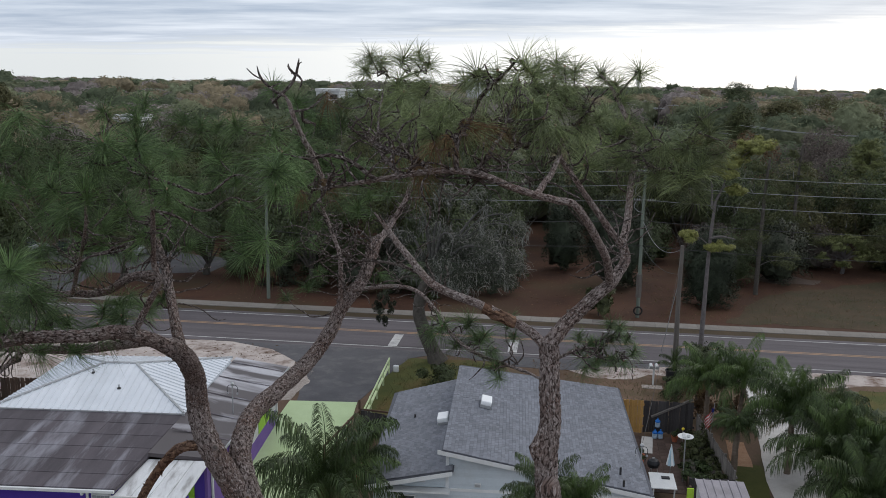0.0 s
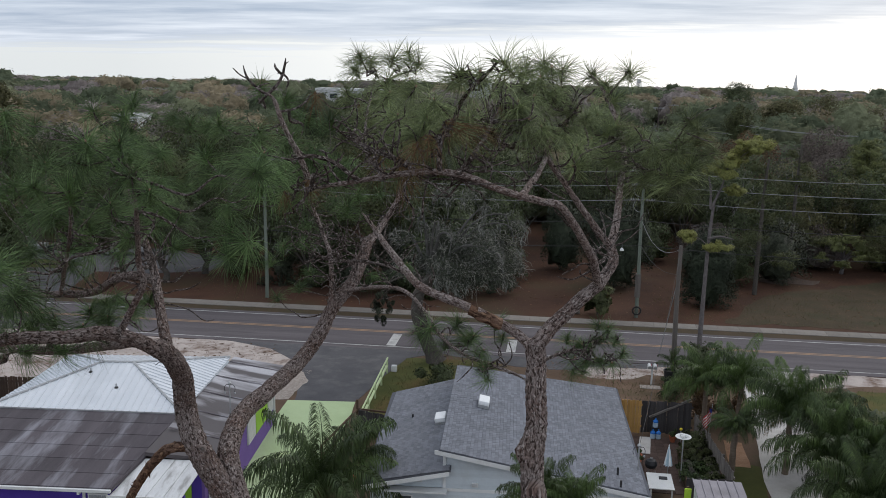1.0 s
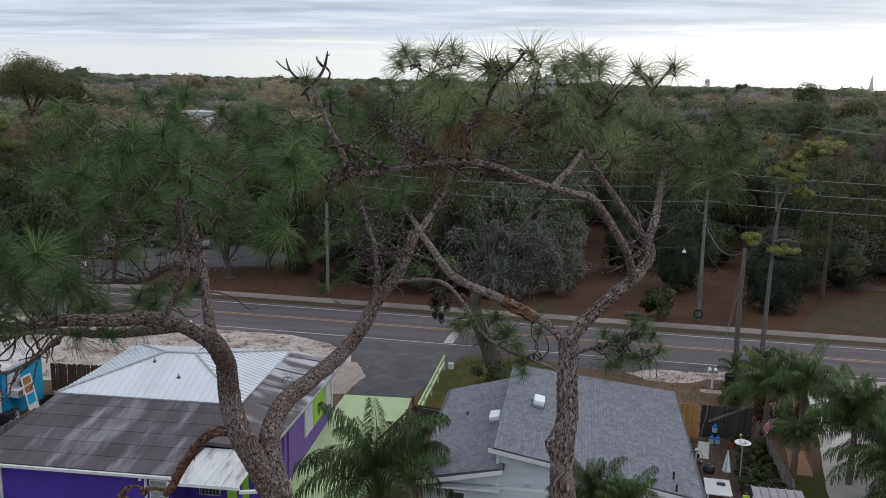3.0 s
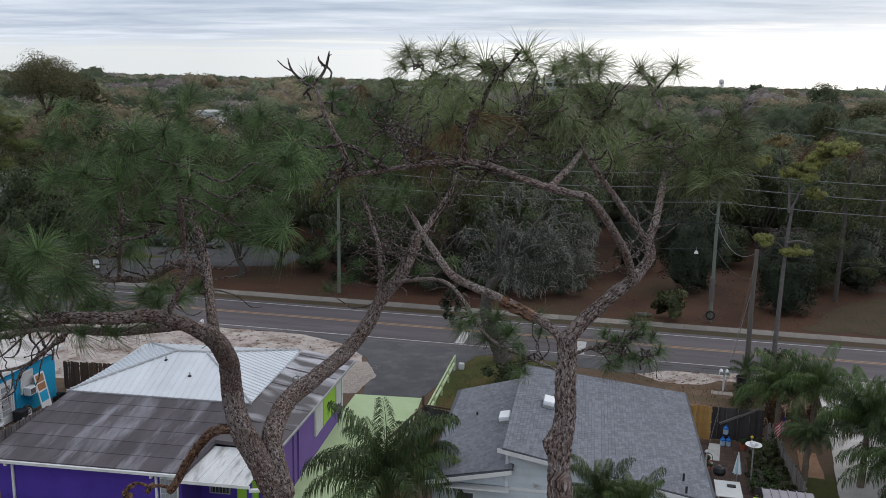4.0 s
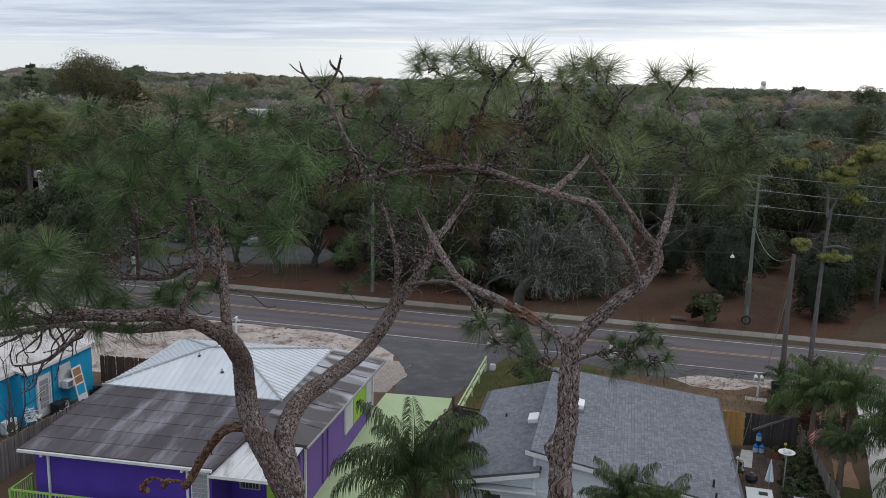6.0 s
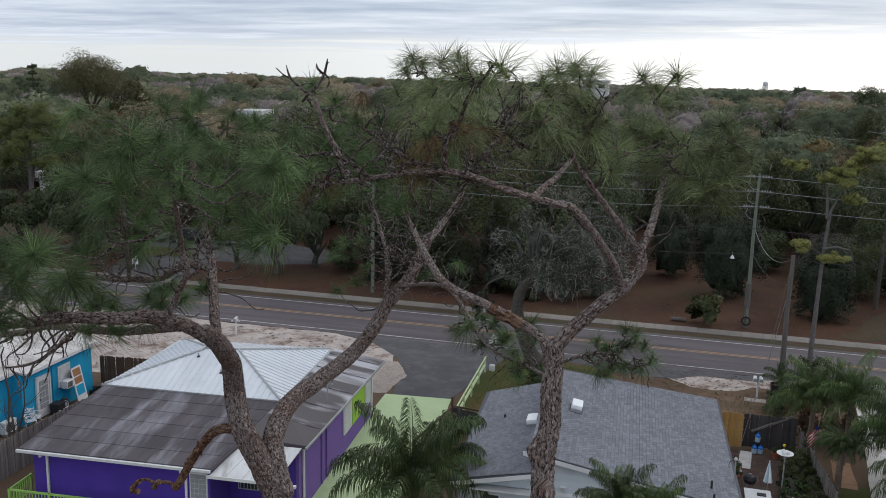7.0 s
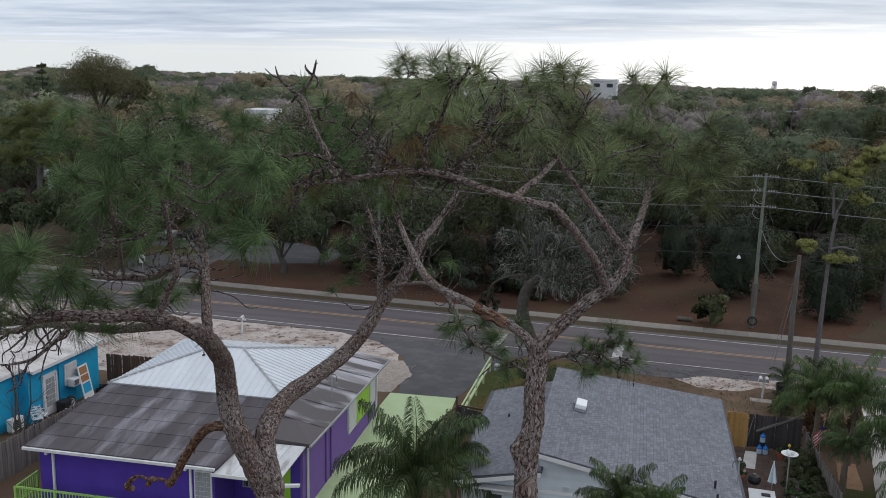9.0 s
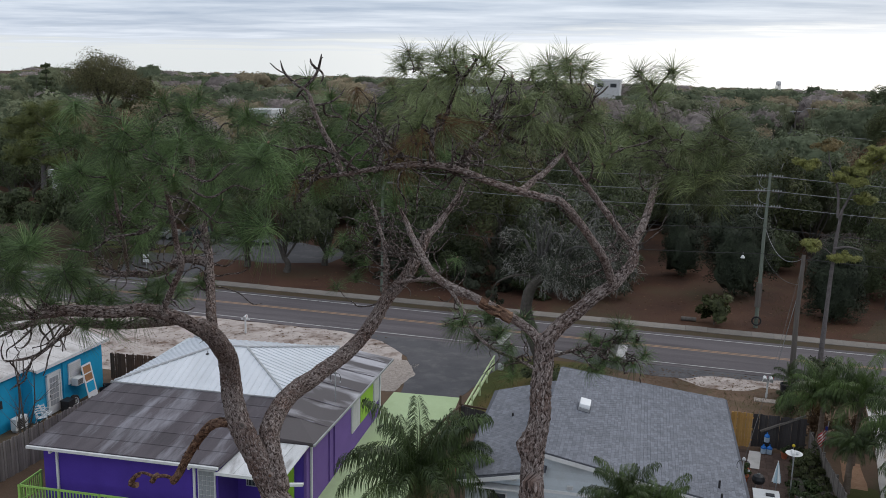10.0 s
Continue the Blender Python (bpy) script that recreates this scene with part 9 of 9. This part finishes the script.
bath = thing("bird_feeder", pose(6.45, 40.3, 0), "white dish feeder on a tall thin post", "bird feeder")
part("post", tube(bmesh.new(), [Vector((0, 0, 0)), Vector((0, 0, 1)), Vector((0, 0, 2.15))], lambda t: 0.03, 8), M["galv"], bath)
part("dish", lathe(bmesh.new(), [(0.05, 2.12), (0.24, 2.17), (0.36, 2.22), (0.36, 2.24), (0.22, 2.20), (0.03, 2.18)], 24), M["white_paint"], bath)
for k in range(3):
    part("ornament", lathe(bmesh.new(), [(0.06, 2.2), (0.09, 2.26), (0.07, 2.33), (0.02, 2.36)], 10, pose(0.13 * math.cos(k * 2.1), 0.13 * math.sin(k * 2.1), 0)), M["white_paint"], bath)

table = thing("patio_table", pose(5.35, 38.7, 0), "white rectangular patio table", "table")
part("tabletop", boxm(-0.55, 0.55, -0.8, 0.8, 0.70, 0.745, bevel=0.012), M["white_paint"], table)
for x in (-0.48, 0.42):
    for y in (-0.73, 0.67):
        part("leg", boxm(x, x + 0.06, y, y + 0.06, 0, 0.70), M["white_paint"], table)
part("tray_body", boxm(-0.18, 0.18, -0.12, 0.12, 0, 0.05, bevel=0.01), M["black_plastic"], thing("tray", pose(5.5, 38.95, 0.745), "dark tray on the patio table", "tray"))
grill = thing("grill", pose(5.1, 40.4, 0.035), "covered black kettle grill", "grill")
part("bowl", lathe(bmesh.new(), [(0.08, 0.50), (0.24, 0.58), (0.29, 0.72), (0.29, 0.76), (0.22, 0.90), (0.06, 0.97)], 20), M["black_plastic"], grill)
for k in range(3):
    part("leg", tube(bmesh.new(), [Vector((0.16 * math.cos(k * 2.1), 0.16 * math.sin(k * 2.1), 0.58)), Vector((0.22 * math.cos(k * 2.1), 0.22 * math.sin(k * 2.1), 0.3)), Vector((0.28 * math.cos(k * 2.1), 0.28 * math.sin(k * 2.1), 0))], lambda t: 0.014, 6), M["galv"], grill)
part("handle", boxm(-0.06, 0.06, -0.015, 0.015, 0.97, 1.02), M["galv"], grill)

shed = thing("shed", pose(6.35, 33.6, 0, 0, 0, 1), "small shed with pale ribbed metal roof", "shed")
part("walls", boxm(0.08, 1.85, 0.1, 2.4, 0, 1.85), M["white_paint"], shed)
for k in range(6):
    part("roof_panel", slabm([(k * 0.325 + 0.004, 0.0, 1.95), (k * 0.325 + 0.321, 0.0, 1.95), (k * 0.325 + 0.321, 2.5, 2.12), (k * 0.325 + 0.004, 2.5, 2.12)], 0.03), M["shed_panel"], shed)
    part("rib", slabm([(k * 0.325, 0.0, 1.985), (k * 0.325 + 0.05, 0.0, 1.985), (k * 0.325 + 0.05, 2.5, 2.155), (k * 0.325, 2.5, 2.155)], 0.03), M["shed_panel"], shed)
part("door", boxm(0.5, 1.3, 0.06, 0.1, 0.05, 1.75), M["galv"], shed)
part("cloth", boxm(-0.14, 0.14, -0.05, 0.02, 0.0, 0.75, bevel=0.03), M["hivis"], thing("safety_vest", pose(6.15, 36.0, 1.0), "fluorescent yellow-green vest hung on the fence post", "vest"))
part("post_body", boxm(-0.05, 0.05, -0.05, 0.05, 0.0, 1.8), M["brown_wood"], thing("fence_post", pose(6.15, 36.08, 0), "brown wooden post holding the vest", "post"))

flag = thing("flag", pose(8.2, 44.2, 0), "small striped flag hanging from a slanted pole", "flag")
part("pole", tube(bmesh.new(), [Vector((0, 0, 0.0)), Vector((0.03, 0, 1.2)), Vector((0.12, 0, 2.45))], lambda t: 0.02, 8), M["galv"], flag)
for k in range(9):
    bm = bmesh.new()
    prev = None
    for i in range(8):
        f = i / 7
        x = 0.10 - 0.55 * f * 0.75 + 0.02 * math.sin(i * 1.7)
        y = 0.07 * math.sin(i * 1.4 + k * 0.2)
        z0 = 2.25 - 0.088 * k - 0.62 * f
        row = [bm.verts.new((x, y, z0)), bm.verts.new((x, y + 0.004, z0 - 0.088))]
        if prev:
            bm.faces.new((prev[0], row[0], row[1], prev[1]))
        prev = row
    part("stripe", bm, M["flag_white"] if k % 2 else M["flag_red"], flag)
part("canton", boxm(-0.02, 0.10, -0.09, -0.08, 2.02, 2.22, m=pose(0, 0, 0, 0, 0, 0)), M["flag_blue"], flag)

bed = thing("raised_bed", pose(6.6, 39.0, 0), "dark timber raised garden bed full of plants", "planter")
for a in ((0, 1.75, 0, 0.08), (0, 1.75, 3.9, 3.98), (0, 0.08, 0.08, 3.9), (1.67, 1.75, 0.08, 3.9)):
    part("sleeper", boxm(a[0], a[1], a[2], a[3], 0, 0.5), M["brown_wood"], bed)
part("soil", boxm(0.08, 1.67, 0.08, 3.9, 0.0, 0.42), M["oak_bark"], bed)
ball = thing("garden_ball", pose(6.9, 44.3, 0.9), "yellow plastic ball ornament on a stake", "ornament")
part("globe", lathe(bmesh.new(), [(0.01, 0), (0.06, 0.025), (0.08, 0.08), (0.06, 0.13), (0.01, 0.16)], 16), M["yellow"], ball)
part("stake", boxm(-0.02, 0.02, -0.02, 0.02, -0.9, 0.02), M["galv"], ball)
for k, (x, y) in enumerate(((6.6, 44.9), (7.2, 43.9), (4.6, 41.6), (4.7, 42.3))):
    pot = thing("flower_pot", pose(x, y, 0.035), "terracotta flower pot with a small green plant", "flower pot", "pots on the terrace")
    part("pot", lathe(bmesh.new(), [(0.12, 0), (0.17, 0.26), (0.19, 0.27), (0.19, 0.32), (0.15, 0.32)], 16), M["brick_red"], pot)
    ob = new("leaves", as_mesh("leaves", leaf_cloud(300 + k, 260, 0.26, 0.26, 0.22, 0.10, (0, 0, 0.48), 7, 0.2), M["palm"]))
    ob.parent = pot
basket = thing("hanging_basket", pose(-7.05, 33.0, 2.55), "red-flowered basket hung on the palm trunk", "flower basket")
part("pot", lathe(bmesh.new(), [(0.10, 0), (0.17, 0.15), (0.18, 0.17), (0.12, 0.17)], 14), M["brick_red"], basket)


# ---- things far off ----
def far_building(x, y, w, d, h, floors, label, mat="white_paint"):
    b = thing("building", pose(x, y, 0), label, "building")
    part("wall", boxm(-w / 2, w / 2, 0, d, 0, h), M[mat], b)
    part("parapet", boxm(-w / 2 - 0.3, w / 2 + 0.3, -0.3, d + 0.3, h, h + 0.8), M["white_paint"], b)
    n = int(w / 4)
    for f in range(floors):
        for k in range(n):
            xx = -w / 2 + (k + 0.5) * w / n
            z = h - (f + 1) * 3.2 + 0.6
            wd = part("window", boxm(xx - 1.4, xx + 1.4, -0.12, 0.02, z, z + 1.7), M["galv"], b)
            part("pane", boxm(xx - 1.25, xx + 1.25, -0.16, -0.10, z + 0.1, z + 1.6), M["glass"], wd)


far_building(-78.5, 300, 8, 8, 10.2, 3, "white multi-storey building above the trees")
far_building(-69, 312, 11, 9, 9.8, 2, "pale flat-roofed building above the trees")
far_building(-38, 400, 11, 9, 12.8, 1, "pale bluish building on the horizon")
far_building(-69, 96, 14, 9, 3.6, 1, "low pale building beyond the parking area")
far_building(28, 290, 7, 6, 4.4, 1, "low pale building in a far clearing")
far_building(96, 250, 10, 8, 6.0, 1, "pale roofed building between the trees")
far_building(-114.5, 230, 8, 8, 4.4, 1, "low building among the trees")

far_building(-85, 170, 5, 6, 7.7, 1, "white building half hidden in the woods")
gantry = thing("gantry", pose(25.2, 286, 0), "grey steel gantry in a far clearing", "gantry")
for x in (-2.2, 2.2):
    part("post", boxm(x - 0.16, x + 0.16, -0.16, 0.16, 0, 8.2), M["galv"], gantry)
for z in (5.2, 8.0):
    part("beam", boxm(-2.04, 2.04, -0.1, 0.1, z - 0.12, z + 0.12), M["galv"], gantry)

steeple = thing("steeple", pose(188.5, 799, land(799)), "slender white church steeple", "steeple")
part("tower", boxm(-2.2, 2.2, -2.2, 2.2, 0, 9.2), M["white_paint"], steeple)
part("belfry", boxm(-1.7, 1.7, -1.7, 1.7, 9.2, 11.6), M["white_paint"], steeple)
part("spire", lathe(bmesh.new(), [(2.0, 11.6), (1.5, 14), (0.9, 18), (0.1, 22.6)], 8), M["white_paint"], steeple)
wt = thing("water_tower", pose(68.5, 900, land(900)), "pale water tower on legs above the horizon", "water tower")
part("tank", lathe(bmesh.new(), [(0.4, 13.2), (1.7, 13.7), (2.2, 14.5), (2.2, 16.4), (1.7, 17.2), (0.3, 17.7)], 20), M["white_paint"], wt)
for k in range(6):
    part("leg", tube(bmesh.new(), [Vector((3.0 * math.cos(k * 1.047), 3.0 * math.sin(k * 1.047), 0)), Vector((2.5 * math.cos(k * 1.047), 2.5 * math.sin(k * 1.047), 8)), Vector((2.0 * math.cos(k * 1.047), 2.0 * math.sin(k * 1.047), 14.5))], lambda t: 0.3, 6), M["white_paint"], wt)
part("riser", tube(bmesh.new(), [Vector((0, 0, 0)), Vector((0, 0, 6)), Vector((0, 0, 13.5))], lambda t: 0.5, 8), M["white_paint"], wt)
for x, y, h in ((45.3, 170, 8.2), (62, 172, 8.2), (24, 240, 9.5), (30, 262, 9.5), (20, 275, 9.5), (40, 230, 9), (58, 228, 9)):
    p = thing("utility_pole", pose(x, y, 0), "distant utility pole with a single arm", "utility pole", "distant poles")
    part("shaft", tube(bmesh.new(), [Vector((0, 0, h * k / 3)) for k in range(4)], lambda t: 0.16, 8), M["pole"], p)
    part("crossarm", boxm(-1.5, 1.5, -0.08, 0.08, h - 0.5, h - 0.3), M["galv"], p)
wire((45.3, 170, 7.8), (62, 172, 7.8), 0.3, 0.05)
wire((20, 168, 8.2), (45.3, 170, 7.8), 0.4, 0.05)
wire((62, 172, 7.8), (110, 176, 7.8), 0.5, 0.05)
for k, (x, y, rz, c) in enumerate(((-52, 82, 10, "galv"), (-47, 82.5, 8, "dark_metal"), (-42, 83, 12, "galv"))):
    car = thing("parked_car", pose(x, y, 0, 0, 0, rz), "parked car among the trees", "car", "cars in the parking area")
    body = boxm(-2.2, 2.2, -0.88, 0.88, 0.32, 0.85, bevel=0.12)
    part("body", body, M[c], car)
    bm = bmesh.new()
    lo = [bm.verts.new(p) for p in ((-1.7, -0.8, 0.84), (1.1, -0.8, 0.84), (1.1, 0.8, 0.84), (-1.7, 0.8, 0.84))]
    hi = [bm.verts.new(p) for p in ((-1.2, -0.64, 1.42), (0.4, -0.64, 1.42), (0.4, 0.64, 1.42), (-1.2, 0.64, 1.42))]
    bm.faces.new(hi)
    for i in range(4):
        bm.faces.new((lo[i], lo[(i + 1) % 4], hi[(i + 1) % 4], hi[i]))
    part("cabin", bm, M["glass"], car)
    part("roof", boxm(-1.2, 0.4, -0.64, 0.64, 1.41, 1.46, bevel=0.02), M[c], car)
    for wx in (-1.35, 1.35):
        for wy in (-0.86, 0.66):
            wh = part("wheel", lathe(bmesh.new(), [(0.2, 0), (0.31, 0.01), (0.33, 0.1), (0.31, 0.19), (0.2, 0.2)], 16, pose(wx, wy + 0.2, 0.33, 90, 0, 0)), M["rubber"], car)
            part("rim", lathe(bmesh.new(), [(0.2, -0.01), (0.2, 0.21), (0.05, 0.22)], 12, pose(wx, wy + 0.2, 0.33, 90, 0, 0)), M["galv"], wh)
